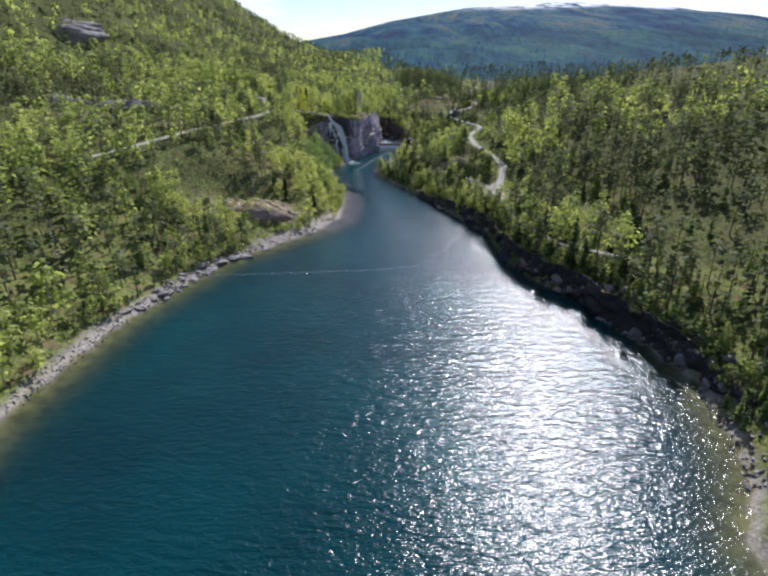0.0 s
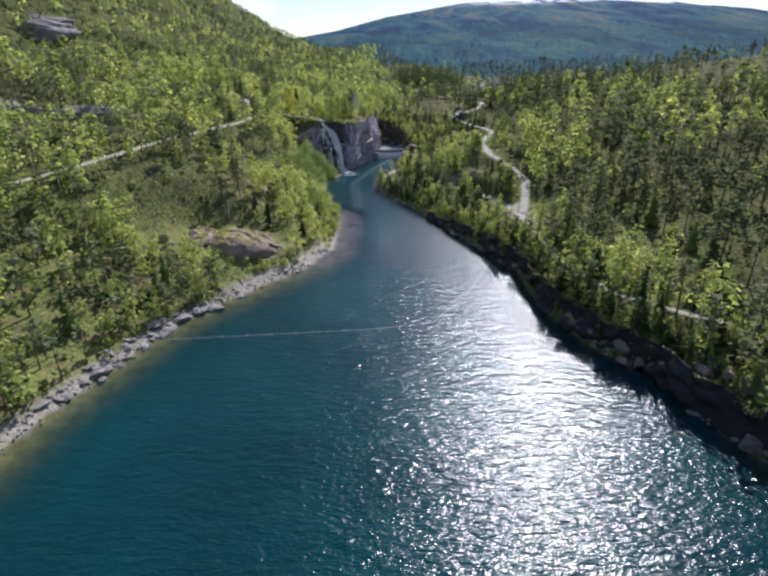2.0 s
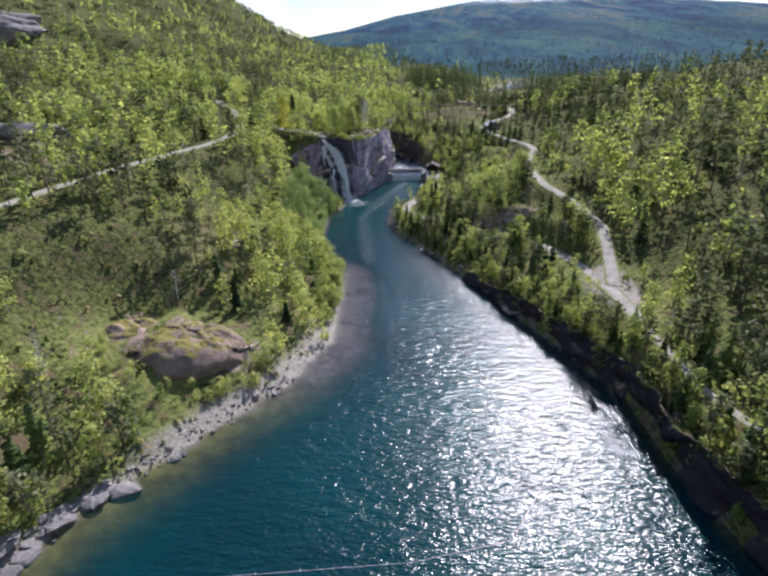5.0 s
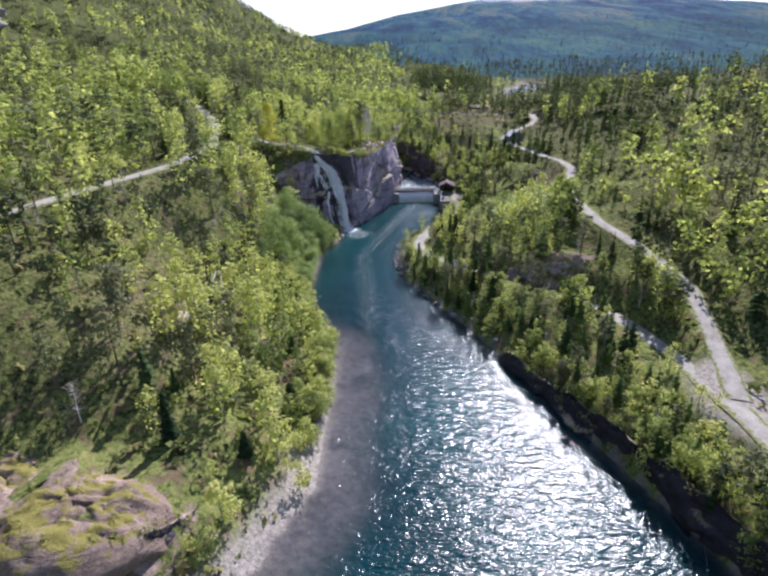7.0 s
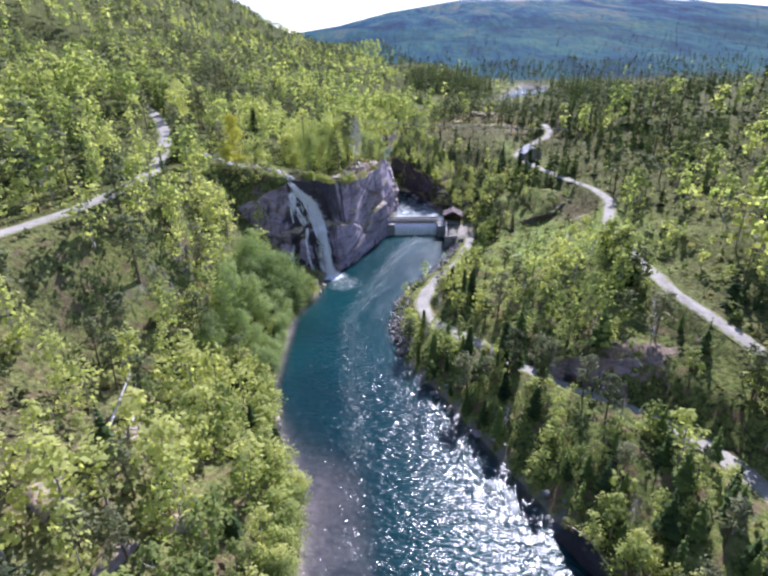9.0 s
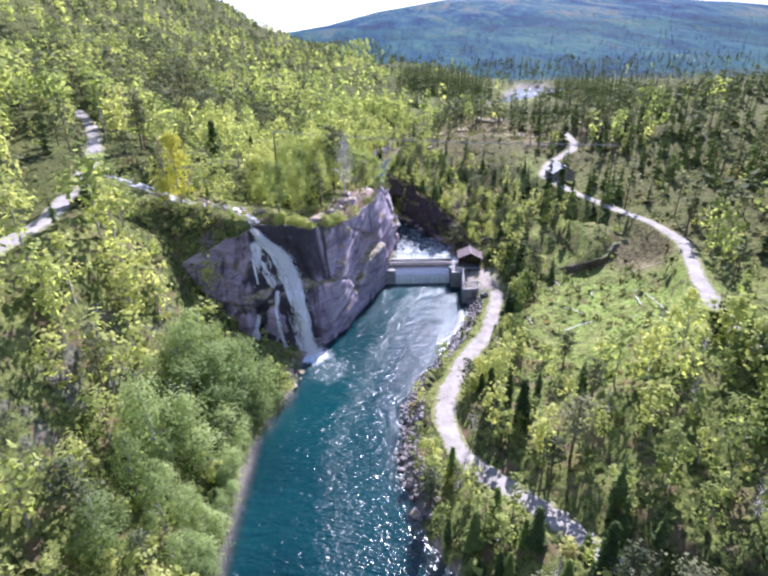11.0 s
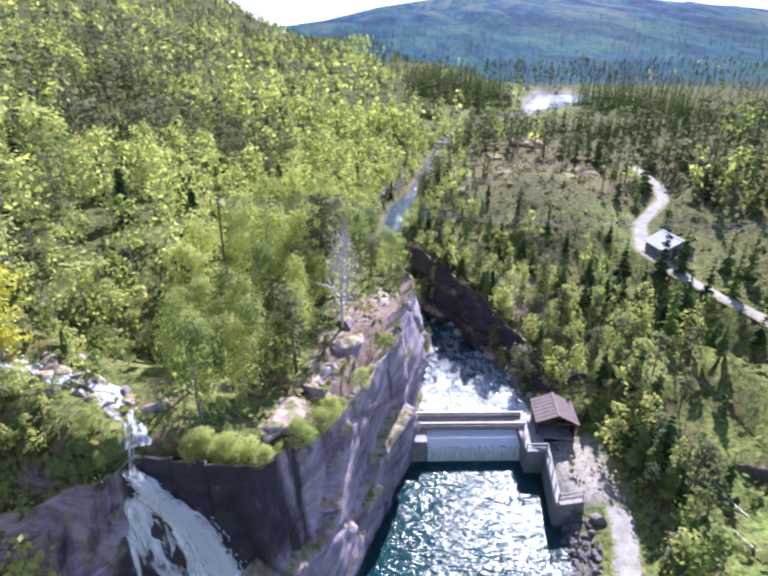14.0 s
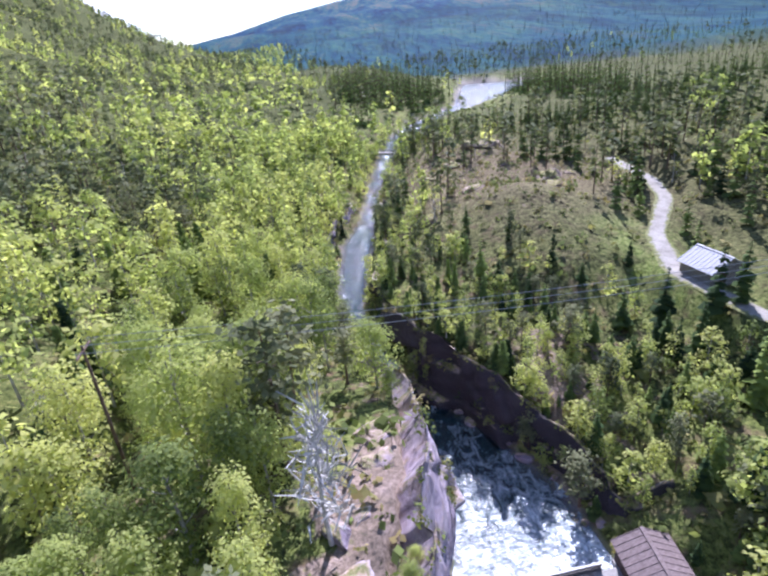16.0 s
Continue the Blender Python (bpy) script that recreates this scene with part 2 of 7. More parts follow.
c = k.mix(k.ramp(up, [(0.58, 0.0), (0.80, 1.0)]), c, k.ramp(k.noise(1.2, 6, 0.7), [(0.36, (0.12, 0.15, 0.04)), (0.46, (0.25, 0.22, 0.10)), (0.55, (0.42, 0.31, 0.24)), (0.66, (0.50, 0.40, 0.36))]))
k.colour(c)
k.bump(k.mix(0.4, k.mix(0.5, layers, seams), k.noise(2.4, 8, 0.74)), 1.0, 0.45)
M_CLIFF = k.m
M_EARTH = rock_material("bare_earth", (0.05, 0.04, 0.03), (0.13, 0.10, 0.075), (0.30, 0.25, 0.20), (0.15, 0.20, 0.05), 0.75)
M_BANKROCK = rock_material("blasted_rock", (0.10, 0.085, 0.085), (0.24, 0.21, 0.20), (0.46, 0.41, 0.38), (0.15, 0.13, 0.05), 1.2)
M_ROCK = rock_material("pale_rock", (0.12, 0.108, 0.104), (0.26, 0.235, 0.22), (0.44, 0.40, 0.37), (0.15, 0.13, 0.05), 1.0)

# ground: grass, heath, leaf litter, bare rock on steep places, gravel along the water
g = Mat("hillside_ground", 0.95)
g.b.inputs["Specular IOR Level"].default_value = 0.04
gn = g.n.new("ShaderNodeNewGeometry").outputs["Normal"]
gs = g.n.new("ShaderNodeSeparateXYZ")
g.l.new(gn, gs.inputs[0])
patch, grain = g.noise(0.09, 6, 0.62), g.noise(1.6, 6, 0.75)
c = g.ramp(g.mix(0.62, patch, grain), [(0.39, (0.018, 0.022, 0.013)), (0.46, (0.07, 0.082, 0.028)), (0.53, (0.165, 0.195, 0.052)), (0.62, (0.27, 0.25, 0.10))])
c = g.mix(g.ramp(g.noise(0.5, 5), [(0.52, 0.0), (0.66, 1.0)]), c, (0.17, 0.12, 0.075))
# leaf litter and moss, darkened to paint in shade under the trees
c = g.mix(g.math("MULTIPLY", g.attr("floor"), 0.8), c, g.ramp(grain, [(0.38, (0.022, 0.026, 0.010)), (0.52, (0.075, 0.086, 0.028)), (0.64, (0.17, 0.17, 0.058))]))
c = g.mix(g.attr("dry"), c, g.ramp(grain, [(0.38, (0.045, 0.035, 0.022)), (0.5, (0.15, 0.115, 0.07)), (0.63, (0.25, 0.225, 0.12))]))
c = g.mix(g.ramp(g.math("ADD", g.attr("crag"), g.math("MULTIPLY", g.math("SUBTRACT", g.noise(0.32, 6, 0.62, distort=0.6), 0.5), 2.4)), [(0.48, 0.0), (0.66, 1.0)]), c, g.ramp(g.mix(0.5, g.noise(0.5, 7, 0.7), g.noise(3.0, 6, 0.7)), [(0.36, (0.09, 0.075, 0.06)), (0.5, (0.25, 0.19, 0.145)), (0.66, (0.44, 0.34, 0.29))]))
c = g.mix(g.math("MULTIPLY", g.attr("meadow"), g.ramp(g.noise(0.28, 6, 0.7), [(0.42, 0.15), (0.56, 1.0)])), c, g.ramp(grain, [(0.36, (0.08, 0.105, 0.03)), (0.5, (0.21, 0.29, 0.06)), (0.64, (0.34, 0.36, 0.13))]))
rocky = g.math("ADD", g.math("SUBTRACT", 1.0, gs.outputs["Z"]), g.math("MULTIPLY", g.math("SUBTRACT", g.noise(0.35, 5), 0.5), 0.5))
c = g.mix(g.ramp(rocky, [(0.52, 0.0), (0.66, 1.0)]), c, g.ramp(grain, [(0.35, (0.07, 0.06, 0.065)), (0.65, (0.3, 0.27, 0.26))]))
gravel = g.ramp(g.noise(2.2, 6, 0.75), [(0.35, (0.19, 0.165, 0.13)), (0.65, (0.46, 0.415, 0.36))])
c = g.mix(g.attr("shore"), c, gravel)
silt = g.ramp(g.noise(0.5, 6), [(0.35, (0.13, 0.11, 0.035)), (0.65, (0.27, 0.25, 0.09))])
silt = g.mix(g.attr("bar"), silt, g.ramp(g.mix(0.5, g.noise(1.2, 6), g.noise(0.25, 5)), [(0.38, (0.10, 0.085, 0.085)), (0.62, (0.25, 0.205, 0.20))]))
c = g.mix(g.attr("bed"), c, silt)
# mountain heath and woods, with haze blue and cloud-shadow patches painted into their colours
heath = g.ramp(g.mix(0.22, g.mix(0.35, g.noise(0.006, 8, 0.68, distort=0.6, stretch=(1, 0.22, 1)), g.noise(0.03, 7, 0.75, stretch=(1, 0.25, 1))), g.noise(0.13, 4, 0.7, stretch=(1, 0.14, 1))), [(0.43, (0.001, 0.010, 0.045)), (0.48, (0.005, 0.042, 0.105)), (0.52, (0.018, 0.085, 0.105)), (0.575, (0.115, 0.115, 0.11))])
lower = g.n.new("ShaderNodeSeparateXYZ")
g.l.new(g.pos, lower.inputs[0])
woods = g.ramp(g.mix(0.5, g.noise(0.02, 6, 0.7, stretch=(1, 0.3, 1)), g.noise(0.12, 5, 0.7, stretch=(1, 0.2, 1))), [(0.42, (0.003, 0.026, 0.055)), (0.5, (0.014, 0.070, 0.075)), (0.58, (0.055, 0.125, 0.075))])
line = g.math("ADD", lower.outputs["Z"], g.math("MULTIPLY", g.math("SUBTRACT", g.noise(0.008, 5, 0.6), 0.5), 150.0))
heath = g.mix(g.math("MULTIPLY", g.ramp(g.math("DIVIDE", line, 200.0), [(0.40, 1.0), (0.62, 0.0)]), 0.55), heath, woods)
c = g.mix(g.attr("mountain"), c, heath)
c = g.mix(g.math("MULTIPLY", g.attr("snow"), g.ramp(g.noise(0.02, 7, 0.7, stretch=(1, 0.35, 1)), [(0.46, 0.0), (0.50, 1.0)])), c, (0.85, 0.87, 0.9))
g.colour(c)
g.bump(g.mix(0.5, grain, g.noise(0.4, 6)), 0.8, 0.4)
M_GROUND = g.m

k = Mat("gravel_track", 0.95)
c = k.ramp(k.mix(0.5, k.noise(0.6, 5), k.noise(6, 5, 0.7)), [(0.35, (0.19, 0.17, 0.14)), (0.62, (0.405, 0.375, 0.33))])
verge = k.math("ADD", k.attr("edge"), k.math("MULTIPLY", k.math("SUBTRACT", k.noise(1.3, 6, 0.7), 0.5), 1.5))
c = k.mix(k.ramp(verge, [(0.62, 0.0), (0.82, 1.0)]), c, k.ramp(k.noise(3.0, 5), [(0.38, (0.09, 0.10, 0.035)), (0.62, (0.25, 0.25, 0.09))]))
k.colour(c)
k.bump(k.noise(8, 5), 0.5, 0.05)
M_TRACK = k.m

k = Mat("concrete", 0.85)
k.colour(k.ramp(k.mix(0.4, k.noise(0.7, 6), k.noise(5, 5)), [(0.35, (0.20, 0.19, 0.18)), (0.65, (0.40, 0.38, 0.36))]))
k.bump(k.noise(10, 5), 0.3, 0.02)
M_CONCRETE = k.m


def plank_material(name, a, b):
    k = Mat(name, 0.8)
    k.colour(k.ramp(k.noise(2.2, 6, 0.7, stretch=(0.4, 3, 3)), [(0.35, a), (0.65, b)]))
    k.bump(k.noise(6, 4, stretch=(0.4, 4, 4)), 0.4, 0.02)
    return k.m


M_GREYWOOD = plank_material("weathered_planks", (0.14, 0.125, 0.115), (0.31, 0.285, 0.26))
M_BROWNWOOD = plank_material("dark_brown_boards", (0.045, 0.03, 0.025), (0.11, 0.075, 0.06))
M_ROOF = plank_material("brown_roofing", (0.12, 0.09, 0.085), (0.24, 0.185, 0.175))
M_TIN = plank_material("pale_sheet_roof", (0.42, 0.41, 0.43), (0.60, 0.59, 0.61))
M_RAIL = plank_material("pale_rail", (0.45, 0.43, 0.41), (0.68, 0.66, 0.63))
M_WIRE = plank_material("cable", (0.35, 0.35, 0.36), (0.5, 0.5, 0.52))

# water: glossy, teal in the deep, the bed showing through where it is shallow, foam where it breaks
w = Mat("river_water", 0.09)
deep = w.ramp(w.noise(0.03, 4), [(0.35, (0.000, 0.021, 0.026)), (0.65, (0.000, 0.039, 0.043))])
foam_noise = w.noise(0.9, 7, 0.72, stretch=(1, 0.6, 1), distort=0.8)
foam = w.ramp(w.math("ADD", w.attr("foam"), w.math("SUBTRACT", foam_noise, 1.0)), [(0.0, 0.0), (0.30, 1.0)])
w.colour(w.mix(foam, deep, w.ramp(w.noise(2.5, 5, 0.7), [(0.34, (0.36, 0.45, 0.48)), (0.6, (0.80, 0.83, 0.84))])))
w.put(w.b, "Roughness", w.math("ADD", w.math("ADD", 0.17, w.math("MULTIPLY", foam, 0.6)), w.math("MAXIMUM", 0.0, w.math("MULTIPLY", 2.4, w.math("SUBTRACT", w.attr("foam"), 0.35)))))
w.b.inputs["IOR"].default_value = 1.33
w.b.inputs["Specular IOR Level"].default_value = 0.5
w.put(w.b, "Alpha", w.math("MAXIMUM", foam, w.attr("murk")))
swell = w.noise(0.34, 3, 0.55, stretch=(0.55, 1.5, 1), distort=0.9)
chop = w.noise(0.95, 3, 0.5, stretch=(0.6, 1.4, 1), distort=0.6)
fine = w.noise(2.6, 2, 0.5, stretch=(0.7, 1.4, 1), distort=0.4)
w.bump(w.mix(0.18, w.mix(0.5, swell, chop), fine), 1.0, 0.49)
sheen = w.n.new("ShaderNodeBsdfGlossy")
sheen.inputs["Roughness"].default_value = 0.14
w.l.new(w.ramp(w.attr("murk"), [(0.0, 0.03), (1.0, 0.0)]), sheen.inputs["Color"])
w.l.new(w.b.inputs["Normal"].links[0].from_socket, sheen.inputs["Normal"])
total = w.n.new("ShaderNodeAddShader")
w.l.new(w.b.outputs[0], total.inputs[0])
w.l.new(sheen.outputs[0], total.inputs[1])
w.l.new(total.outputs[0], w.n["Material Output"].inputs["Surface"])
M_WATER = w.m

k = Mat("falling_water", 0.5)
place = k.n.new("ShaderNodeCombineXYZ")
k.l.new(k.attr("across"), place.inputs[0])
k.l.new(k.attr("along"), place.inputs[1])
streak = k.noise(1.5, 6, 0.62, vec=place.outputs[0], stretch=(1.15, 0.24, 1), distort=0.9)
curls = k.noise(1.1, 5, 0.65, vec=place.outputs[0], stretch=(1.0, 0.6, 1), distort=1.0)
bands = k.mix(0.35, k.ramp(streak, [(0.34, 0.0), (0.62, 1.0)]), k.ramp(curls, [(0.36, 0.0), (0.64, 1.0)]))
cover = k.ramp(k.math("ADD", bands, k.attr("body")), [(0.34, 0.0), (0.60, 0.55), (1.0, 1.0)])
threads = k.noise(1.5, 5, 0.7, vec=place.outputs[0], stretch=(3.6, 0.30, 1), distort=0.8)
k.colour(k.ramp(k.mix(0.55, cover, threads), [(0.34, (0.78, 0.82, 0.86)), (0.56, (1.0, 1.0, 1.0))]))
k.bump(streak, 0.15, 0.1)
thin = k.n.new("ShaderNodeBsdfTranslucent")
thin.inputs["Color"].default_value = (0.9, 0.92, 0.95, 1)
clear = k.n.new("ShaderNodeBsdfTransparent")
both, seen = k.n.new("ShaderNodeMixShader"), k.n.new("ShaderNodeMixShader")
both.inputs["Fac"].default_value = 0.3
k.l.new(k.b.outputs[0], both.inputs[1])
k.l.new(thin.outputs[0], both.inputs[2])
k.l.new(cover, seen.inputs["Fac"])
k.l.new(clear.outputs[0], seen.inputs[1])
k.l.new(both.outputs[0], seen.inputs[2])
k.l.new(seen.outputs[0], k.n["Material Output"].inputs["Surface"])
M_FALL = k.m
k = Mat("spray", 0.6)
k.colour((1.0, 1.0, 1.0))
thin = k.n.new("ShaderNodeBsdfTranslucent")
both = k.n.new("ShaderNodeMixShader")
both.inputs["Fac"].default_value = 0.5
k.l.new(k.b.outputs[0], both.inputs[1])
k.l.new(thin.outputs[0], both.inputs[2])
k.l.new(both.outputs[0], k.n["Material Output"].inputs["Surface"])
M_SPRAY = k.m
k = Mat("thin_sliding_water", 0.2)
k.colour(k.ramp(k.noise(2.0, 5, 0.6, stretch=(2.5, 1, 0.3)), [(0.36, (0.58, 0.63, 0.54)), (0.62, (0.92, 0.93, 0.87))]))
M_APRON = k.m

# ---- the plan: two shorelines, roads, cliffs ----
LEFT = [(-10, -170), (-62, -120), (-66, -60), (-56, 0), (-50, 40), (-51, 54), (-49, 68), (-47.5, 79), (-43.5, 93), (-40, 103), (-36, 112), (-26, 125),
        (-18.5, 134), (-13.5, 146), (-13, 165), (-14, 177), (-17.5, 185), (-20.5, 196), (-20.5, 216), (-17.5, 225), (-16, 236), (-10, 247), (-5.5, 258),
        (-2, 266), (-1, 274), (-0.5, 284), (-3.8, 293), (-6.6, 304), (-5.6, 316), (-3.2, 331), (2.4, 346), (6.8, 366), (17.6, 411), (24, 436), (40, 470), (76, 520), (105, 600), (116, 630), (124, 640)]
RIGHT = [(-10, -170), (35, -130), (45, -60), (34, 10), (34, 34), (39, 41), (42, 50), (44, 61), (41, 73), (38, 82), (37, 90), (31.5, 97), (28, 107), (26.5, 118),
         (26.5, 130), (23, 140), (18, 153), (13, 168), (8, 180), (1.5, 195), (-2, 202), (-4, 212), (-2.5, 222), (0, 228), (5, 236), (10, 247), (10.5, 263),
         (10, 274), (5, 285), (0.8, 290), (-2.6, 297), (-3.4, 306), (-1.2, 316), (2.0, 330), (5.2, 346), (9.0, 366), (22.6, 411), (30, 432), (48, 466), (92, 514), (140, 580), (164, 604), (150, 628), (124, 640)]
TRACKS = [
    [(15.2, 259, 2.3), (15.2, 250, 2.1), (10.8, 237, 1.9), (6, 229.5, 2.0), (3, 223, 2.0), (1.6, 217, 2.2), (2, 211, 2.5), (4.5, 207, 2.8), (8.5, 202.5, 3.0),
     (15, 193, 3.2), (20.5, 187.5, 3.5), (25, 184, 3.8), (28.2, 179, 4.3), (30, 171, 5.0), (31.5, 160, 5.9), (32, 150, 6.4), (31.5, 138, 6.6), (31.5, 122, 6.5), (36, 104, 6.5), (46, 90, 8)],
    [(33, 152, 6.4), (36.5, 164, 7.4), (39.5, 176, 9.0), (37.5, 187, 10.8), (34, 199, 12.1), (34.2, 211, 12.4), (35.2, 224, 12.2), (39, 235, 12.2), (44, 247, 12.3),
     (44, 257, 12.3), (41, 266, 12.4), (36.5, 280, 12.8), (34.5, 292, 13.4), (40, 304, 14.0), (50, 316, 15.0), (54, 326, 15.4), (57, 345, 15.5)],
    [(-74, 130, 20.5), (-67, 146, 21.2), (-62, 166, 21.7), (-58, 180, 22), (-52, 194, 22.3), (-47, 206, 22.5), (-45.5, 218, 22.6), (-45.5, 230, 22.8),
     (-50, 247, 23.2), (-56, 266, 23.8), (-64, 284, 24.5), (-72, 300, 25.5), (-84, 318, 27)],
]
# x, y of the foot, height of the top, setback of the top
GORGE = [(-52, 243, 5, 4), (-44, 240.5, 10, 3.5), (-37, 238.5, 12.2, 3.5), (-31, 237.3, 14.2, 4), (-27, 236.8, 16.4, 5), (-24, 236.2, 18, 5.8), (-20.5, 236.0, 18.4, 6), (-17, 236.8, 18.2, 5), (-14, 239.0, 18, 3.2), (-11, 243.5, 17.5, 2), (-8, 250.5, 17, 1.5),
         (-5, 258, 17.5, 1.5), (-3, 264, 17, 1.5), (-2, 273, 15.5, 1.5), (-1.5, 283, 13.0, 2), (-6, 292, 11.5, 2.5), (-8, 303, 11.5, 2.5), (-7.2, 314, 12, 2.2), (-5.4, 326, 12.4, 1.8), (-3.4, 334, 12.4, 1.6), (0.4, 343, 12.0, 1.6), (2.8, 352, 11.2, 2)]
SCARP = [(26.5, 254.5, 6.2, 0.7), (28.5, 250.8, 7.4, 0.7), (31.5, 249.8, 8.7, 0.7), (34.5, 252, 9.6, 0.7), (38, 255.5, 10.4, 0.7), (41, 259, 10.8, 0.7)]
STREAM = [(-50, 257, 22.8), (-46, 255.2, 21.8), (-40, 252.6, 20.5), (-36.5, 250.6, 19.9), (-33, 249.4, 19.6), (-30, 248.2, 19.4), (-27.2, 247, 19.2), (-25.2, 245, 19.0), (-24, 243.2, 18.8), (-23.4, 241.8, 18.4)]
GORGE_EAST = [(7.6, 356, 11.5, 2), (5.4, 345, 12.5, 2), (3.2, 333, 13, 2), (0.2, 318, 13, 2), (-2.8, 306, 12.8, 1.5), (-1.6, 297, 12.6, 1.0), (1.6, 290.5, 12.0, 1.0), (5.4, 286, 10.5, 1.2), (7.8, 280, 9.0, 1.6), (10.3, 274.5, 6.5, 2.5), (10.6, 268.5, 4.8, 2.5), (12.5, 266.3, 4.8, 2.5), (18, 266, 6, 3)]
BANK_EAST = [(11.8, 171, 1.8, 1.0), (14.0, 164, 2.4, 1.0), (18.2, 153, 3.2, 1.0), (22.8, 141, 4.2, 0.9), (26.4, 131, 4.8, 0.9), (26.4, 118.5, 4.8, 0.9), (27.8, 108, 5.0, 0.9), (31.4, 97.5, 5.2, 0.9), (36.8, 90.5, 5.4, 0.9), (38, 82, 5.2, 1.0), (41.5, 73, 5.0, 1.2), (44.6, 62, 4.4, 1.4), (43.4, 52, 3.0, 2.0)]


DOME = [(-50, 138, 5.0, 2.0), (-45, 134.5, 5.8, 2.2), (-39, 132.3, 6.6, 2.6), (-33, 131.3, 7.2, 3.0), (-28, 132.3, 6.8, 3.0), (-24.5, 135.5, 5.6, 2.6), (-23, 139.5, 4.4, 1.6), (-22.5, 143, 3, 1.4)]
KNOB = [(15.8, 193, 5.5, 1.2), (19.5, 190.2, 8.2, 1.2), (24, 187.9, 9.4, 1.2), (29, 187.2, 8.6, 1.2), (33, 188.4, 7.4, 1.5)]


def water_level(y):
    return np.interp(y, [262.5, 263.5, 274, 284, 291, 299, 316, 330], [0, 2.4, 2.6, 3.0, 3.6, 7.8, 8.7, 9.0])


def in_channel(x, y):
    xl = np.interp(y, [p[1] for p in LEFT], [p[0] for p in LEFT])
    xr = np.interp(y, [p[1] for p in RIGHT], [p[0] for p in RIGHT])
    return (x > xl) & (x < xr) & (y > -170) & (y < 640), (xl + xr) / 2


def cliff_line(h, x, y, pts):
    """Raises the ground behind a cliff's foot to the height of its top."""
    d, at, side = to_line(x, y, pts)
    top, back = table(at, pts, 2), table(at, pts, 3)
    ends = (at > 0.02) & (at < len(pts) - 1.02)
    behind = np.where((side > 0) & ends, smooth(back * 0.6, back + 1.2, d) * (1 - smooth(14, 40, d)), 0)
    return np.where(behind > 0, np.maximum(h, h + (top - h) * behind), h)


def height(x, y):
    """The height of the ground, and layers for its material."""
    x, y = np.asarray(x, float), np.asarray(y, float)
    inside, mid = in_channel(x, y)
    dl, _, _ = to_line(x, y, LEFT + [(122, 740), (130, 850), (90, 1000), (50, 1300), (0, 2000), (-100, 4500)])
    dr, _, _ = to_line(x, y, RIGHT)
    level = water_level(y)
    rough = fbm(x, y, 30, 5, 3)
    # hill on the western side
    steep = smooth(188, 212, y) * (1 - smooth(300, 340, y))
    shift = 100 * smooth(450, 700, y) * (1 - 0.7 * smooth(850, 1100, y))
    hl = np.interp(dl - np.minimum(shift, np.maximum(dl - 40, 0)) + steep * (0.5 * np.clip(dl - 12, 0, 20) - 10 * smooth(45, 110, dl)), [0, 2, 6, 17, 30, 45, 60, 90, 150, 190, 230, 320, 500, 800, 1500], [0, 0.8, 2, 7.5, 14, 20.5, 22.5, 26, 39, 54, 72, 130, 240, 400, 600])
    hl = hl * (1 - smooth(1250, 1900, y))
    dent = np.exp(-(((x + 34) / 16) ** 2 + ((y - 140) / 14) ** 2))
    hl = hl * (1 - 0.55 * dent)
    # hill on the eastern side, with a low terrace by the dam
    hr = np.interp(dr, [0, 1, 3, 8, 15, 30, 40, 60, 80, 105, 150, 200, 400, 900], [0, 0.8, 2.6, 5.6, 6.2, 10, 12.8, 17, 20, 24, 31, 37, 46, 60])
    terrace = np.interp(dr, [0, 2, 6, 12, 25, 36, 60, 900], [0, 1.3, 1.9, 4.2, 9, 12, 16.5, 60])
    hr = hr + (terrace - hr) * (smooth(196, 210, y) * (1 - smooth(256, 270, y)) * (dr < 60))
    d0 = dr
    hr = hr * (1 - 0.62 * smooth(370, 520, y)) * (1 - 0.25 * np.exp(-((d0 - 6) / 5) ** 2) * smooth(85, 100, y) * (1 - smooth(165, 180, y)))
    bank = np.where(x < mid, hl, hr)
    d = np.where(x < mid, dl, dr)
    west = x < mid
    far = smooth(2, 30, d)
    h = np.maximum(bank, level + np.minimum(d * 0.45, 5)) + rough * (0.25 + 2.2 * far + 6 * smooth(120, 400, d))
    h = np.where((y > 690) & ~west, 9 + np.minimum(dr * 0.05, 20), h)
    h = h + 5 * np.exp(-(((x - 27) / 12) ** 2 + ((y - 318) / 14) ** 2)) + 1.3 * fbm(x, y, 8, 3, 61) * smooth(8, 14, dr) * (1 - smooth(45, 60, dr)) * smooth(200, 212, y) * (1 - smooth(250, 264, y)) * ~west
    h = h + np.where(west, 6 * smooth(0.55, 0.75, vnoise(x / 42, y / 42, 91)) * smooth(40, 90, d), 0)
    # the far mountain
    ridge = np.interp(x, [-3500, -420, -185, 54, 407, 900, 1400, 1900, 2600, 3500], [70, 92, 130, 190, 242, 262, 245, 150, 120, 120])
    up = np.clip((y - 645) / 2255, 0, 1) ** 1.3 * (1 - 0.7 * smooth(3000, 4400, y))
    mount = 9 + (ridge - 9) * up + 26 * fbm(x, y, 500, 5, 31) * smooth(800, 1600, y) * (1 - 0.6 * smooth(2300, 2900, y))
    # isfar masks the far ground that takes the haze-blue colours
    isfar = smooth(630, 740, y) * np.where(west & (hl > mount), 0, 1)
    h = np.where(y > 645, np.maximum(h, mount), h)
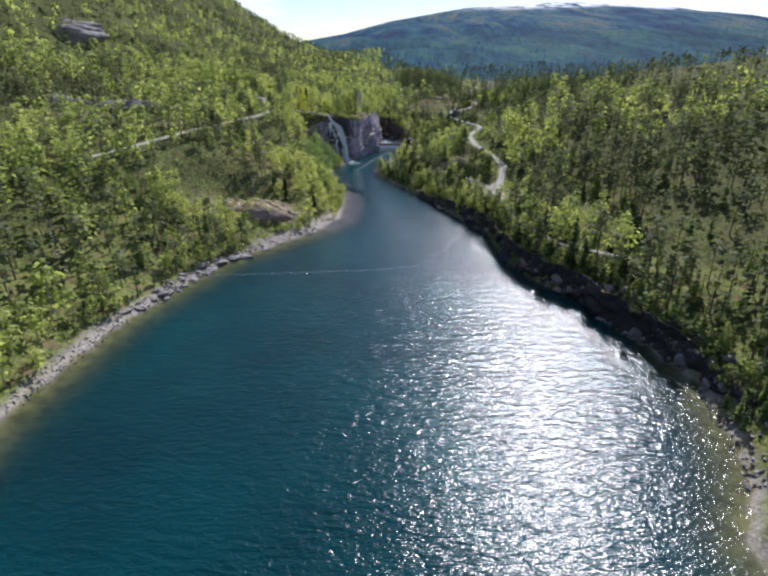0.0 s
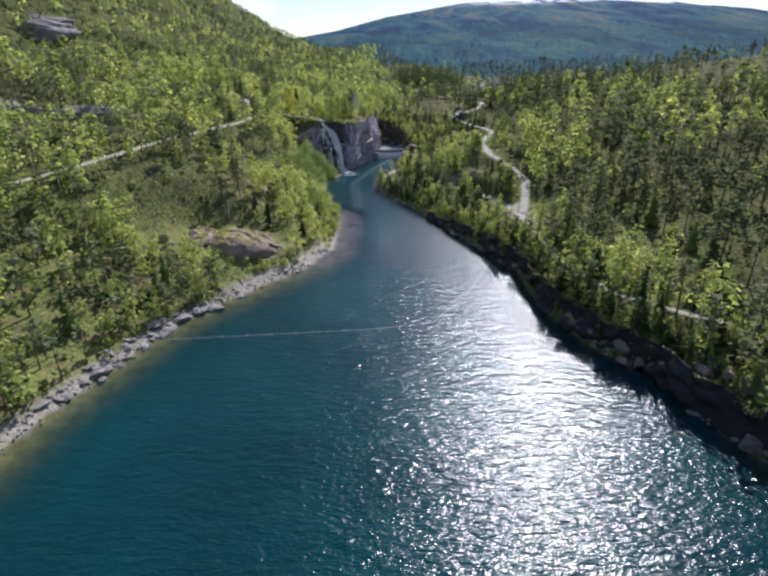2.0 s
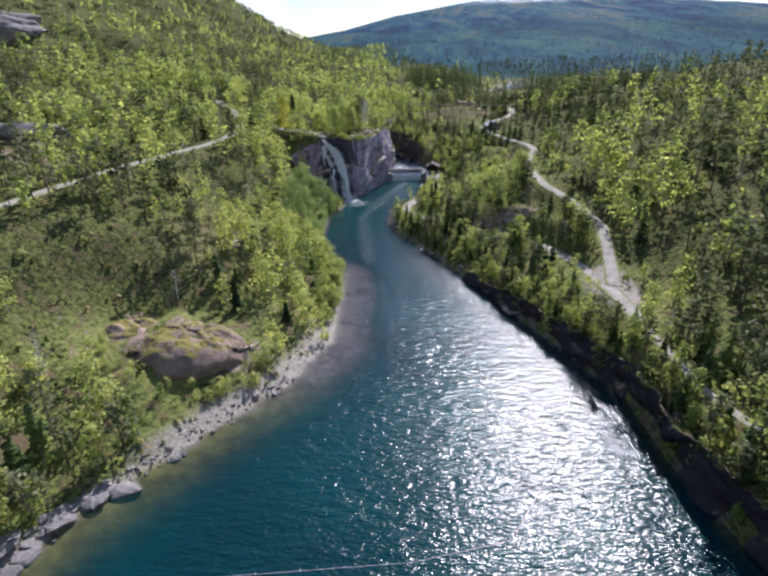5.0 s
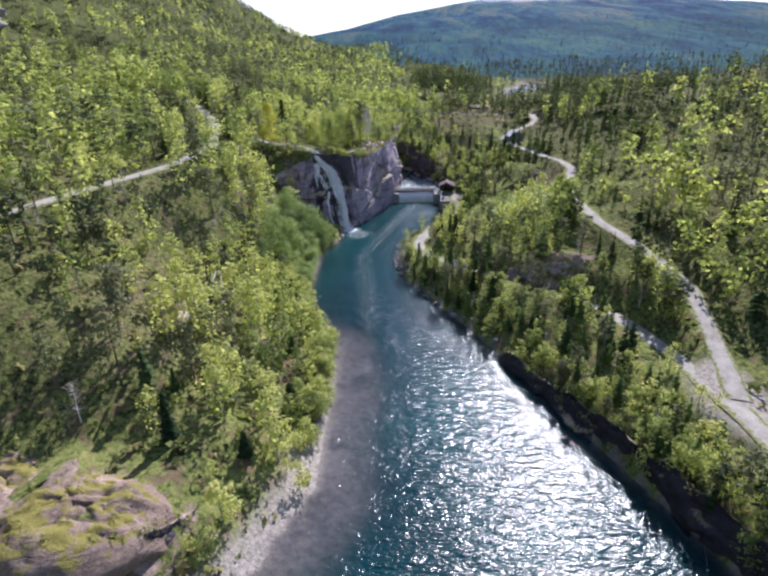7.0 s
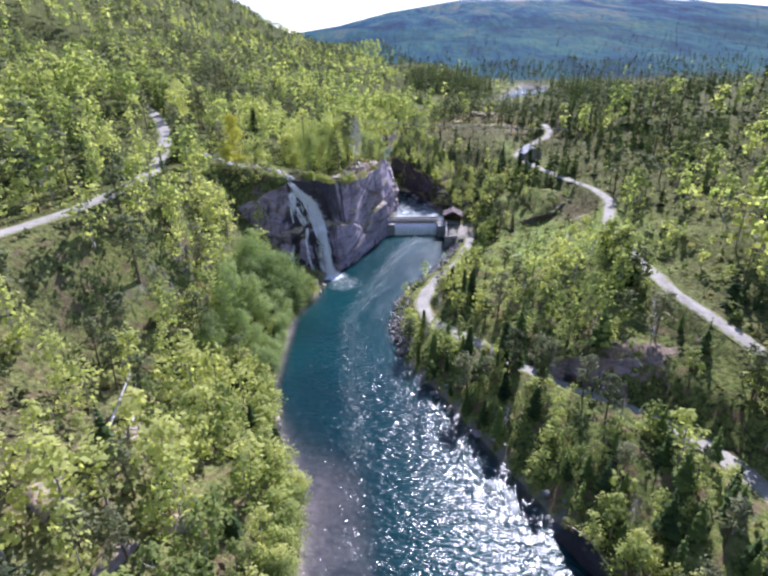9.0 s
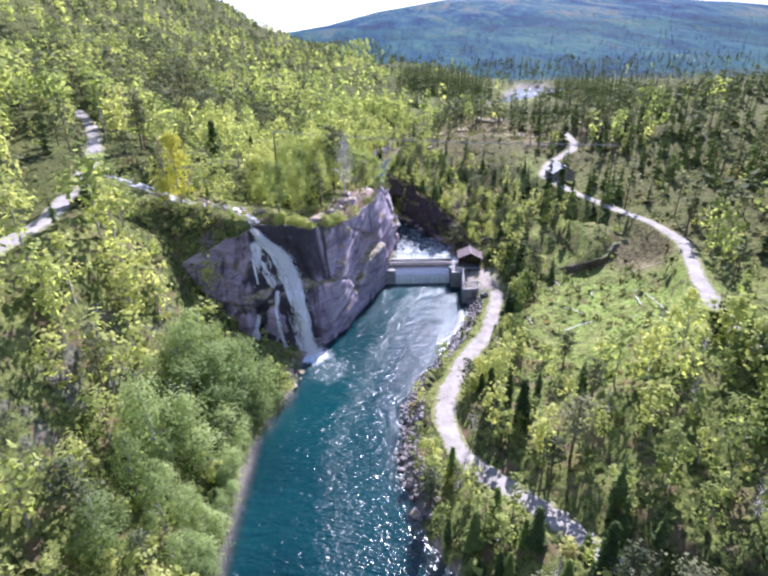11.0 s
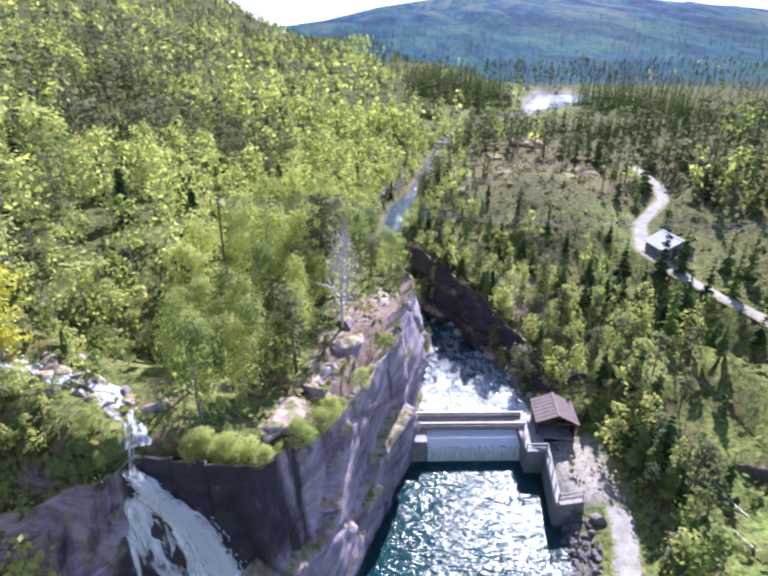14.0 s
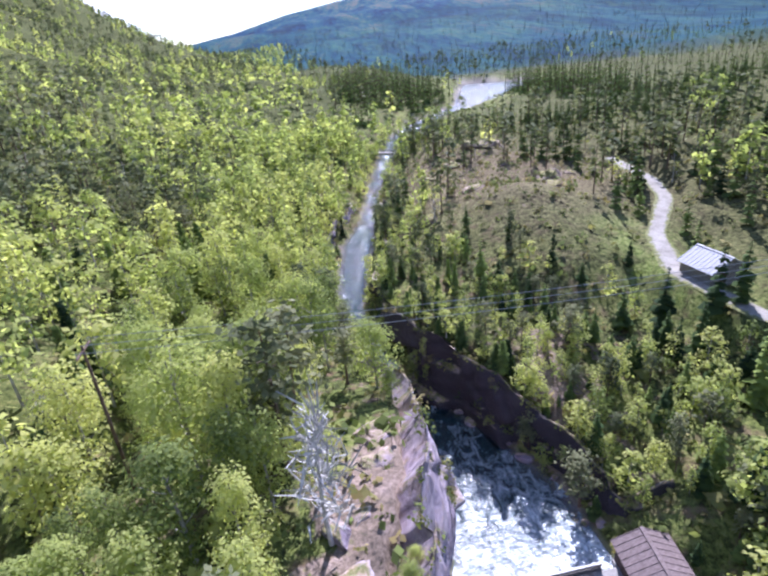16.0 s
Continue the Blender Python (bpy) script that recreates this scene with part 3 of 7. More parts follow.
    for line in (GORGE, GORGE_EAST, BANK_EAST, DOME, KNOB, SCARP):
        h = cliff_line(h, x, y, line)
    for line in TRACKS:
        td, at, _ = to_line(x, y, line)
        rz = table(at, line, 2) - 0.12
        h = h + (rz - h) * (1 - smooth(1.8, np.where(west, np.where(rz > h, 17.0, 5.0), 3.4), td))
    td, at, _ = to_line(x, y, STREAM)
    h = h + (table(at, STREAM, 2) - h) * (1 - smooth(2.5, 9.0, td)) * smooth(240.5, 242.5, y) - 0.5 * (1 - smooth(0.5, 2.2, td))
    yard = smooth(9.8, 10.8, x) * (1 - smooth(15.5, 17.5, x)) * smooth(251.2, 252.2, y) * (1 - smooth(260.5, 262, y))
    h = h + (2.42 - h) * yard
    # bed
    bar = smooth(124, 142, y) * (1 - smooth(168, 206, y)) * (dl < dr)
    near = np.minimum(dl, dr)
    bed = np.interp(near, [0, 2, 5, 8, 13, 25], [0.1, 0.4, 0.95, 2.3, 7, 10])
    bed = bed + (np.interp(near, [0, 2, 6, 9, 14], [0.05, 0.25, 0.5, 2.2, 6]) - bed) * bar
    bed = np.where(dr < dl, bed + np.minimum(near * 1.2, 2.0) * smooth(62, 84, y), bed + np.minimum(near * 1.2, 2.0) * smooth(176, 204, y))
    bed = np.where(y > 262, np.minimum(bed, 1.2), bed)
    h = np.where(inside, level - 0.1 - bed, h)
    h = np.where(~inside & (d < 12), np.maximum(h, level + 0.06 + d * 0.1), h)
    stony = np.where(inside, 1.0, 1 - smooth(level + 0.35, level + 1.0, h + rough * 0.5))
    stony = np.where((y > 262) & (y < 540) & ~inside, 0, stony)
    stony = np.where(west & ~inside & (y > 152) & (y < 262), stony * (d < 0.7) * (1 - smooth(158, 168, y)), stony)
    stony = np.maximum(stony, west * ~inside * smooth(116, 124, y) * (1 - smooth(146, 156, y)) * (1 - smooth(2.2, 4.2, d + 1.5 * rough)))
    stony = np.where(~west & ~inside & (y > 72) & (y < 205), 0, stony)
    stony = np.where(~inside & (d > 9), 0, stony)
    wildpatch = np.exp(-(((x - 33) / 5) ** 2 + ((y - 152) / 10) ** 2)) + 1.2 * np.exp(-(((x - 13.4) / 3.2) ** 2 + ((y - 256.5) / 4.0) ** 2))
    stony = np.maximum(stony, smooth(0.35, 0.6, wildpatch + rough * 0.2))
    stony = np.maximum(stony, smooth(0.4, 0.75, yard + 0.3 * rough))
    snow = isfar * smooth(200, 236, mount) * smooth(250, 700, x)
    return h, stony, isfar, snow, d, inside, west


def spread(lo, a, b, hi, step, grow):
    """Grid lines: even between a and b, wider and wider towards lo and hi."""
    mid = list(np.arange(a, b + step, step))
    out, s = [mid[-1]], step
    while out[-1] < hi:
        s *= grow
        out.append(out[-1] + s)
    back, s = [mid[0]], step
    while back[-1] > lo:
        s *= grow
        back.append(back[-1] - s)
    return np.array(back[:0:-1] + mid + out[1:])


gx, gy = spread(-3600, -72, 70, 3600, 1.3, 1.055), spread(-2600, 20, 330, 4600, 1.3, 1.05)
X, Y = np.meshgrid(gx, gy)
H, SHORE, FAR, SNOW, D, INSIDE, WEST = height(X.ravel(), Y.ravel())
nx, ny = len(gx), len(gy)
XR, YR = X.ravel(), Y.ravel()
BAR = smooth(122, 140, YR)
DRY = np.clip(0.9 * np.exp(-(((XR - 38) / 5) ** 2 + ((YR - 250) / 8) ** 2)) + 0.55 * np.exp(-(((XR + 33) / 13) ** 2 + ((YR - 170) / 14) ** 2)) + 1.3 * np.exp(-(((XR - 28) / 26) ** 2 + ((YR - 350) / 42) ** 2)) + 0.15 * ~WEST * (D > 30) + 0.6 * np.exp(-(((XR + 80) / 30) ** 2 + ((YR - 192) / 12) ** 2)), 0, 1)
CRAG = 0.75 * np.exp(-(((XR + 34) / 14) ** 2 + ((YR - 137.5) / 6.5) ** 2)) + 0.6 * np.exp(-(((XR + 88) / 30) ** 2 + ((YR - 190) / 9) ** 2)) + 0.8 * np.exp(-(((XR - 25) / 6) ** 2 + ((YR - 190) / 3) ** 2)) + 1.1 * np.exp(-(((XR + 8.5 - 0.25 * (YR - 255)) / 5.5) ** 2 + ((YR - 258) / 18) ** 2)) + 0.8 * np.exp(-(((XR - 14) / 6) ** 2 + ((YR - 282) / 14) ** 2))
# where the ground carries leaf litter and painted tree shade
SHADED_FLOOR = smooth(10, 40, D) * (1 - 0.3 * WEST * smooth(105, 125, YR) * (1 - smooth(195, 215, YR))) * (1 - 0.8 * np.exp(-(((XR - 30) / 22) ** 2 + ((YR - 240) / 34) ** 2)))
MEADOW = np.clip(-0.9 * np.exp(-(((XR - 38) / 5) ** 2 + ((YR - 250) / 8) ** 2)) - 0.5 * np.exp(-(((XR - 22) / 5) ** 2 + ((YR - 254) / 8) ** 2)) + 1.1 * np.exp(-(((XR - 29) / 14) ** 2 + ((YR - 236) / 24) ** 2)) + 0.7 * np.exp(-(((XR - 36) / 7) ** 2 + ((YR - 296) / 16) ** 2)), 0, 1)
cell = (np.arange(ny - 1)[:, None] * nx + np.arange(nx - 1)[None, :]).ravel()
me = mesh_of("ground", np.stack([X.ravel(), Y.ravel(), H], 1), np.stack([cell, cell + 1, cell + nx + 1, cell + nx], 1), [M_GROUND], smooth_faces=True)
for key, v in (("shore", SHORE), ("mountain", FAR), ("snow", SNOW), ("bed", INSIDE * 1.0), ("bar", BAR), ("dry", DRY), ("crag", CRAG), ("meadow", MEADOW), ("floor", SHADED_FLOOR)):
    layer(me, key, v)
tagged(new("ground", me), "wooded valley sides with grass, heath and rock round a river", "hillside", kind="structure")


def ground_at(x, y):
    return height(np.atleast_1d(x), np.atleast_1d(y))[0]


# ---- water ----
def water_sheet(name, label, x0, x1, y0, y1, step, foam_of):
    xs, ys = np.arange(x0, x1 + step, step), np.arange(y0, y1 + step * 0.5, step)
    gx2, gy2 = np.meshgrid(xs, ys)
    gx2, gy2 = gx2.ravel(), gy2.ravel()
    hh, _, _, _, d, inside, _ = height(gx2, gy2)
    lev = water_level(gy2)
    n = len(xs)
    cc = (np.arange(len(ys) - 1)[:, None] * n + np.arange(n - 1)[None, :]).ravel()
    faces = np.stack([cc, cc + 1, cc + n + 1, cc + n], 1)
    wet = inside | (d < 3.2)
    faces = faces[wet[faces].any(1)]
    me = mesh_of(name, np.stack([gx2, gy2, lev], 1), faces, [M_WATER], smooth_faces=True)
    layer(me, "murk", np.clip(1 - np.exp(-np.maximum(lev - hh, 0) / 0.9), 0.12, 1))
    layer(me, "foam", foam_of(gx2, gy2))
    return tagged(new(name, me), label, "water", kind="structure")


def pool_foam(x, y):
    f = 1.2 * np.exp(-(((x + 15.7) / 3.2) ** 2 + ((y - 234.8) / 2.9) ** 2))
    f = np.maximum(f, 0.52 * np.exp(-(((x + 13) / 6) ** 2 + ((y - 231) / 7) ** 2)))
    f = np.maximum(f, 0.36 * smooth(255, 261, y))
    f = np.maximum(f, 0.08 + 0.08 * smooth(140, 170, y) + 0.24 * np.exp(-((x - np.interp(y, [165, 190, 215, 240, 262], [-8, -9, -11, -4, 4])) / 5) ** 2) * smooth(150, 185, y))
    return f


water_sheet("river_pool", "deep teal river pool glittering under the sun", -70, 50, -170, 262.4, 1.5, pool_foam)
water_sheet("rapids", "white rapids rushing down a narrow rocky gorge", -12, 16, 263.6, 340, 0.7, lambda x, y: np.interp(y, [262, 267, 272, 280, 288, 292, 299, 303, 330], [0.80, 0.72, 0.64, 0.54, 0.50, 0.70, 0.62, 0.30, 0.22]))
water_sheet("upper_river", "calm upper river and lake reflecting a pale sky", -8, 175, 340, 684, 3, lambda x, y: np.interp(y, [340, 352, 400, 430], [0.38, 0.34, 0.28, 0.0]))


# ---- tracks ----
def track(line, width, label):
    pts = np.array(line, float)
    seg = np.concatenate([[0], np.cumsum(np.hypot(*(np.diff(pts[:, :2], axis=0).T)))])
    s = np.arange(0, seg[-1], 1.0)
    q = np.stack([np.interp(s, seg, pts[:, i]) for i in range(3)], 1)
    for _ in range(3):
        q[1:-1] = (q[:-2] + 2 * q[1:-1] + q[2:]) / 4
    t = np.gradient(q[:, :2], axis=0)
    t /= np.linalg.norm(t, axis=1)[:, None]
    nrm = np.stack([-t[:, 1], t[:, 0]], 1)
    across = np.array([-1, -0.6, -0.2, 0.2, 0.6, 1.0])
    rows = []
    for a in across:
        wob = 1 + 0.35 * fbm(s, s * 0 + a * 9, 5, 3, 77) * abs(a)
        p = q[:, :2] + nrm * (a * width / 2 * wob)[:, None]
        rows.append(np.column_stack([p, q[:, 2] - 0.10 * (abs(a) == 1) + 0.03 * (abs(a) == 0.2)]))
    v = np.stack(rows, 1).reshape(-1, 3)
    k6 = len(across)
    cc = (np.arange(len(s) - 1)[:, None] * k6 + np.arange(k6 - 1)[None, :]).ravel()
    me = mesh_of("road", v, np.stack([cc, cc + k6, cc + k6 + 1, cc + 1], 1), [M_TRACK], smooth_faces=True)
    layer(me, "edge", np.tile(np.abs(across), len(s)))
    tagged(new("road", me), label, "gravel road", kind="structure")


track(TRACKS[0][-4:], 1.5, "overgrown gravel track between the trees on the bank")
track(TRACKS[0][:-3], 3.0, "pale gravel track along the river bank to the dam")
track(TRACKS[1], 2.7, "pale gravel track climbing past a grassy clearing")
track(TRACKS[2], 3.3, "narrow gravel road cut along the wooded slope")


# ---- cliffs ----
def cliff_face(name, pts, label, seed, block=16.0, rows_n=46, ledges=0.0, wet_shade_at=None, material=None, fine=0.42):
    p = np.array(pts, float)
    seg = np.concatenate([[0], np.cumsum(np.hypot(*(np.diff(p[:, :2], axis=0).T)))])
    s = np.arange(0, seg[-1], fine)
    q = np.stack([np.interp(s, seg, p[:, i]) for i in range(4)], 1)
    for _ in range(4):
        q[1:-1] = (q[:-2] + 2 * q[1:-1] + q[2:]) / 4
    t = np.gradient(q[:, :2], axis=0)
    t /= np.linalg.norm(t, axis=1)[:, None]
    out = np.stack([t[:, 1], -t[:, 0]], 1)
    rows = np.linspace(0, 1, rows_n)
    S, T = np.meshgrid(s, rows)
    q2 = q[None]
    z = -1.5 + (q[None, :, 2] + 2.0) * T + 1.5 * fbm(S, T * 0, 4, 4, seed + 5) * T ** 2
    back = q[None, :, 3] * T ** 1.6 - 0.4
    cr = np.random.default_rng(seed)
    count = max(6, int(s[-1] * (q[:, 2].mean() + 2) / block))
    cu, cv = cr.uniform(0, s[-1], count), cr.uniform(-2, q[:, 2].max() + 1, count)
    wu = S + 0.7 * fbm(S, z, 3, 3, seed + 8) + z * 0.55
    wv = z * 1.25 + 0.7 * fbm(S + 40, z, 3, 3, seed + 9)
    best, second, owner = np.full(S.shape, 1e9), np.full(S.shape, 1e9), np.zeros(S.shape, int)
    for i in range(count):
        dd = np.hypot((wu - cu[i] - cv[i] * 0.55), (wv - cv[i] * 1.25) * 1.2)
        nearer = dd < best
        second = np.where(nearer, best, np.minimum(second, dd))
        owner, best = np.where(nearer, i, owner), np.where(nearer, dd, best)
    out_by, tu, tv = cr.uniform(-0.75, 0.75, count), cr.uniform(-0.3, 0.3, count), cr.uniform(-0.22, 0.28, count)
    slab = out_by[owner] + tu[owner] * (S - cu[owner]) * 0.6 + tv[owner] * (z - cv[owner]) * 0.6
    crack = 0.45 * (1 - smooth(0.0, 0.5, second - best))
    big = fbm(S, z * 0.5, 9, 2, seed) * 1.1
    bed_w = (z - 0.5 * S) / 2.7 + 0.5 * fbm(S, z, 7, 3, seed + 14)
    saw = bed_w - np.floor(bed_w)
    jut = hashed(np.floor(bed_w), np.zeros_like(bed_w), seed + 15)
    big = big + ledges * (0.3 + jut) * (0.5 - smooth(0.6, 0.95, saw)) * smooth(0.3, 0.6, vnoise(S / 8, z / 8, seed + 16))
    bulk = big + np.clip(slab, -1.2, 1.2)
    for _ in range(1):
        bulk[1:-1] = (bulk[:-2] + 2 * bulk[1:-1] + bulk[2:]) / 4
        bulk[:, 1:-1] = (bulk[:, :-2] + 2 * bulk[:, 1:-1] + bulk[:, 2:]) / 4
    push = (bulk - crack) * np.minimum(1, 0.4 + T * 2) * (1 - 0.5 * T ** 4) - back + 0.16 * fbm(S, z, 0.9, 3, seed + 2)
    push[-1] -= 2.5
    px, py = q[None, :, 0] + out[None, :, 0] * push, q[None, :, 1] + out[None, :, 1] * push
    z[-1] -= 3.0
    z[-2] -= 0.4
    n = len(s)
    cc = (np.arange(len(rows) - 1)[:, None] * n + np.arange(n - 1)[None, :]).ravel()
    me = mesh_of(name, np.stack([px, py, z], 2).reshape(-1, 3), np.stack([cc, cc + 1, cc + n + 1, cc + n], 1), [material or M_CLIFF], smooth_faces=True)
    # wetness round the fall, or painted shade where the radius spans the cliff
    layer(me, "wet", (np.exp(-((px - wet_shade_at[0]) / wet_shade_at[1]) ** 2) if wet_shade_at else px * 0).ravel())
    layer(me, "bed", (z - 0.5 * S + 0.6 * fbm(S, z, 5, 3, seed + 21)).ravel())
    layer(me, "run", S.ravel())
    layer(me, "split", (1 - smooth(0.0, 0.22, second - best)).ravel())
    return tagged(new(name, me), label, "cliff", kind="structure")


cliff_face("cliff_west", GORGE, "tall purple-grey rock cliff above the pool, wet and layered", 11, 40.0, 84, 0.8, (-19.2, 4.6), fine=0.3)
# these three have the mask all over: shade painted into the rock colour
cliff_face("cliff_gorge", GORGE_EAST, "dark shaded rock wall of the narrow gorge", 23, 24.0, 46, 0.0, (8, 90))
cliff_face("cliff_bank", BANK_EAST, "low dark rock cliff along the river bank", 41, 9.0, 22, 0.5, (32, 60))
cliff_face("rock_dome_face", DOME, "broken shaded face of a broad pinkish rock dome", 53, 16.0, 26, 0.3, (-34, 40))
cliff_face("earth_bank", SCARP, "low bare earth scarp cut across the grassy clearing", 71, 4.0, 14, material=M_EARTH)
cliff_face("rock_knob_face", KNOB, "broken dark rock face above the gravel track", 67, 7.0, 22)


# ---- trees ----
def tube(points, radii, sides=5):
    """A tapered tube of quads along points."""
    points = np.asarray(points, float)
    v, f = [], []
    ang = np.linspace(0, 2 * np.pi, sides, endpoint=False)
    for p, r in zip(points, radii):
        v.append(np.stack([p[0] + r * np.cos(ang), p[1] + r * np.sin(ang), np.full(sides, p[2])], 1))
    for i in range(len(points) - 1):
        for j in range(sides):
            a, b = i * sides + j, i * sides + (j + 1) % sides
            f.append((a, b, b + sides, a + sides))
    return np.concatenate(v), np.array(f)


def join(pieces):
    vs, fs, n = [], [], 0
    for v, f in pieces:
        vs.append(v)
        fs.append(f + n)
        n += len(v)
    return np.concatenate(vs), np.concatenate(fs)


def leaves(r, centres, size, out, flat=0.0, shell=0.0):
    """Kite-shaped leaf clumps, each a loose quad; out: the way that its bough bulges; shell: how far they lie along the bough's skin."""
    n = len(centres)
    out = out / np.maximum(np.linalg.norm(out, axis=1), 1e-6)[:, None]
    a = r.normal(size=(n, 3))
    a[:, 2] *= 1 - flat
    a -= out * (shell * (a * out).sum(1))[:, None]
    a /= np.linalg.norm(a, axis=1)[:, None]
    b = np.cross(a, r.normal(size=(n, 3)) * (1 - shell) + out * shell * 1.5)
    b /= np.linalg.norm(b, axis=1)[:, None]
    s = (size * r.uniform(0.55, 1.25, n))[:, None]
    w = r.uniform(0.5, 0.85, (n, 1))
    v = np.stack([centres - a * s * 0.5, centres + b * s * w * 0.5 + a * s * 0.1, centres + a * s * 0.55, centres - b * s * w * 0.5], 1)
    return v.reshape(-1, 3), np.arange(n * 4).reshape(n, 4), np.repeat(out, 4, 0)


def with_limbs(spine_at, zs, radius_at, limbs, sides):
    """A trunk with limbs grown onto it: limbs are rows of height, tip and thickness."""
    zs = np.unique(np.round(np.concatenate([zs, [b[0] for b in limbs]]), 4))
    wood, faces = tube([spine_at(z) for z in zs], [radius_at(z) for z in zs], sides)
    faces = list(map(tuple, faces))
    for z, tip, thick in limbs:
        ring = int(np.argmin(np.abs(zs - z))) * sides
        start, n = spine_at(z), len(wood)
        v, f = tube([start, (start + tip) / 2 + (0, 0, -0.012), tip], [thick, thick * 0.65, thick * 0.25], 3)
        faces += [tuple(q) for q in f + n] + [(ring, ring + 1, n + 1, n)]
        wood = np.concatenate([wood, v])
    return wood, np.array(faces)


def broadleaf(seed, quads, size, sides=5, limbs=7, wide=0.25, base=0.16, lobes_n=24):
    r = np.random.default_rng(seed)
    bend = r.normal(0, 0.03, 2)
    spine_at = lambda z: np.array([bend[0] * z * abs(z), bend[1] * z * abs(z), z])
    boughs = []
    for i in range(limbs):
        z = r.uniform(0.25, 0.78)
        ang = i * 2.4 + r.uniform(-0.4, 0.4)
        reach = wide * r.uniform(0.6, 1.0) * (1.15 - z)
        boughs.append((round(z, 4), spine_at(z) + np.array([math.cos(ang) * reach, math.sin(ang) * reach, r.uniform(0.08, 0.2)]), 0.006))
    wood = with_limbs(spine_at, [-0.04, 0.2, 0.45, 0.7, 0.92], lambda z: 0.002 + 0.014 * max(0, 0.95 - z), boughs, sides)
    lobes = [b[1] for b in boughs]
    for _ in range(lobes_n):
        z = r.uniform(base, 0.95)
        rad = wide * math.sin(min(1, (z - base + 0.14) / (1.05 - base)) * math.pi) ** 0.6 * r.uniform(0.2, 0.9)
        ang = r.uniform(0, 2 * math.pi)
        lobes.append(spine_at(z) + np.array([math.cos(ang) * rad, math.sin(ang) * rad, 0]))
    lobes = np.array(lobes)
    big = r.uniform(0.05, 0.125, len(lobes))
    chance = big ** 2 / (big ** 2).sum()
    pick = r.choice(len(lobes), quads, p=chance)
    u = r.normal(size=(quads, 3))
    u /= np.linalg.norm(u, axis=1)[:, None]
    centres = lobes[pick] + u * (big[pick] * r.uniform(0.5, 1.12, quads))[:, None] * np.array([1.1, 1.1, 0.85])
    centres[:, 2] = np.clip(centres[:, 2], 0.1, 1.04)
    axis = centres - np.array([0, 0, 0.45])
    return wood, leaves(r, centres, size, u + 2.2 * axis + np.array([0, 0, 0.55]), 0.0, 0.75)


def spruce(seed, tiers, per, fine=1, wide=0.19):
    r = np.random.default_rng(seed)
    wood = tube([(0, 0, -0.04), (0, 0, 0.4), (0, 0, 0.98)], [0.016, 0.010, 0.001], 5 if fine > 1 else 3)
    quads = []
    for i in range(tiers):
        z = 0.07 + 0.9 * (i / tiers) ** 0.9
        rad = wide * (1.03 - z) ** 0.85 * r.uniform(0.7, 1.2)
        for j in range(per):
            ang = 2 * math.pi * (j + r.uniform(-0.3, 0.3)) / per + i * 1.1
            reach = rad * r.uniform(0.45, 1.2)
            d, s = np.array([math.cos(ang), math.sin(ang), 0]), np.array([-math.sin(ang), math.cos(ang), 0])
            droop = reach * r.uniform(0.25, 0.6)
            root = np.array([0, 0, z + 0.03 + r.uniform(-0.025, 0.025)])
            tip = root + d * reach - np.array([0, 0, droop])
            midp = root + d * reach * 0.6 - np.array([0, 0, droop * 0.35])
            wdt = reach * (0.42 if fine > 1 else 0.6)
            quads.append([root, midp + s * wdt - (0, 0, wdt * 0.25), tip, midp - s * wdt - (0, 0, wdt * 0.25)])
            for _ in range(fine - 1):
                c = root + (tip - root) * r.uniform(0.3, 1.0) + s * r.uniform(-1, 1) * wdt * 0.8
                q = r.normal(0, 0.02, (2, 3))
                quads.append([c, c + q[0] + s * 0.015, c + d * 0.05 - (0, 0, 0.03), c + q[1] - s * 0.015])
    v = np.array(quads).reshape(-1, 3)
    out = np.repeat(np.array(quads).mean(1) * np.array([1, 1, 0]), 4, 0)
    out = out / np.maximum(np.linalg.norm(out, axis=1), 1e-6)[:, None] + np.array([0, 0, 0.4])
    return wood, (v, np.arange(len(v)).reshape(-1, 4), out / np.linalg.norm(out, axis=1)[:, None])


def pine(seed, quads, size, sides=5):
    r = np.random.default_rng(seed)
    b = r.normal(0, 0.035, 2)
    spine_at = lambda z: np.array([b[0] * z, b[1] * z * abs(z), z])
    boughs, lobes = [], []
    for i in range(11):
        z = 0.38 + 0.6 * i / 11
        ang, reach = i * 2.3 + r.uniform(-0.5, 0.5), r.uniform(0.07, 0.24) * (1.25 - z * 0.8)
        tip = spine_at(z) + np.array([math.cos(ang) * reach, math.sin(ang) * reach, r.uniform(0, 0.06)])
        boughs.append((round(z, 4), tip, 0.006))
        lobes += [tip, (spine_at(z) + tip) / 2 + (0, 0, 0.02)]
    wood = with_limbs(spine_at, [-0.04, 0.3, 0.6, 0.95], lambda z: 0.003 + 0.015 * max(0, 0.97 - z), boughs if sides > 3 else boughs[:3] if sides == 3 else [], max(3, sides))
    lobes = np.array(lobes + [spine_at(0.97)])
    pick = r.integers(0, len(lobes), quads)
    centres = lobes[pick] + r.normal(size=(quads, 3)) * np.array([0.05, 0.05, 0.026])
    out = centres - lobes[pick]
    return wood, leaves(r, centres, size, out * 14 + (centres - np.array([0, 0, 0.6])) * 2 + np.array([0, 0, 0.6]), 0.6, 0.5)


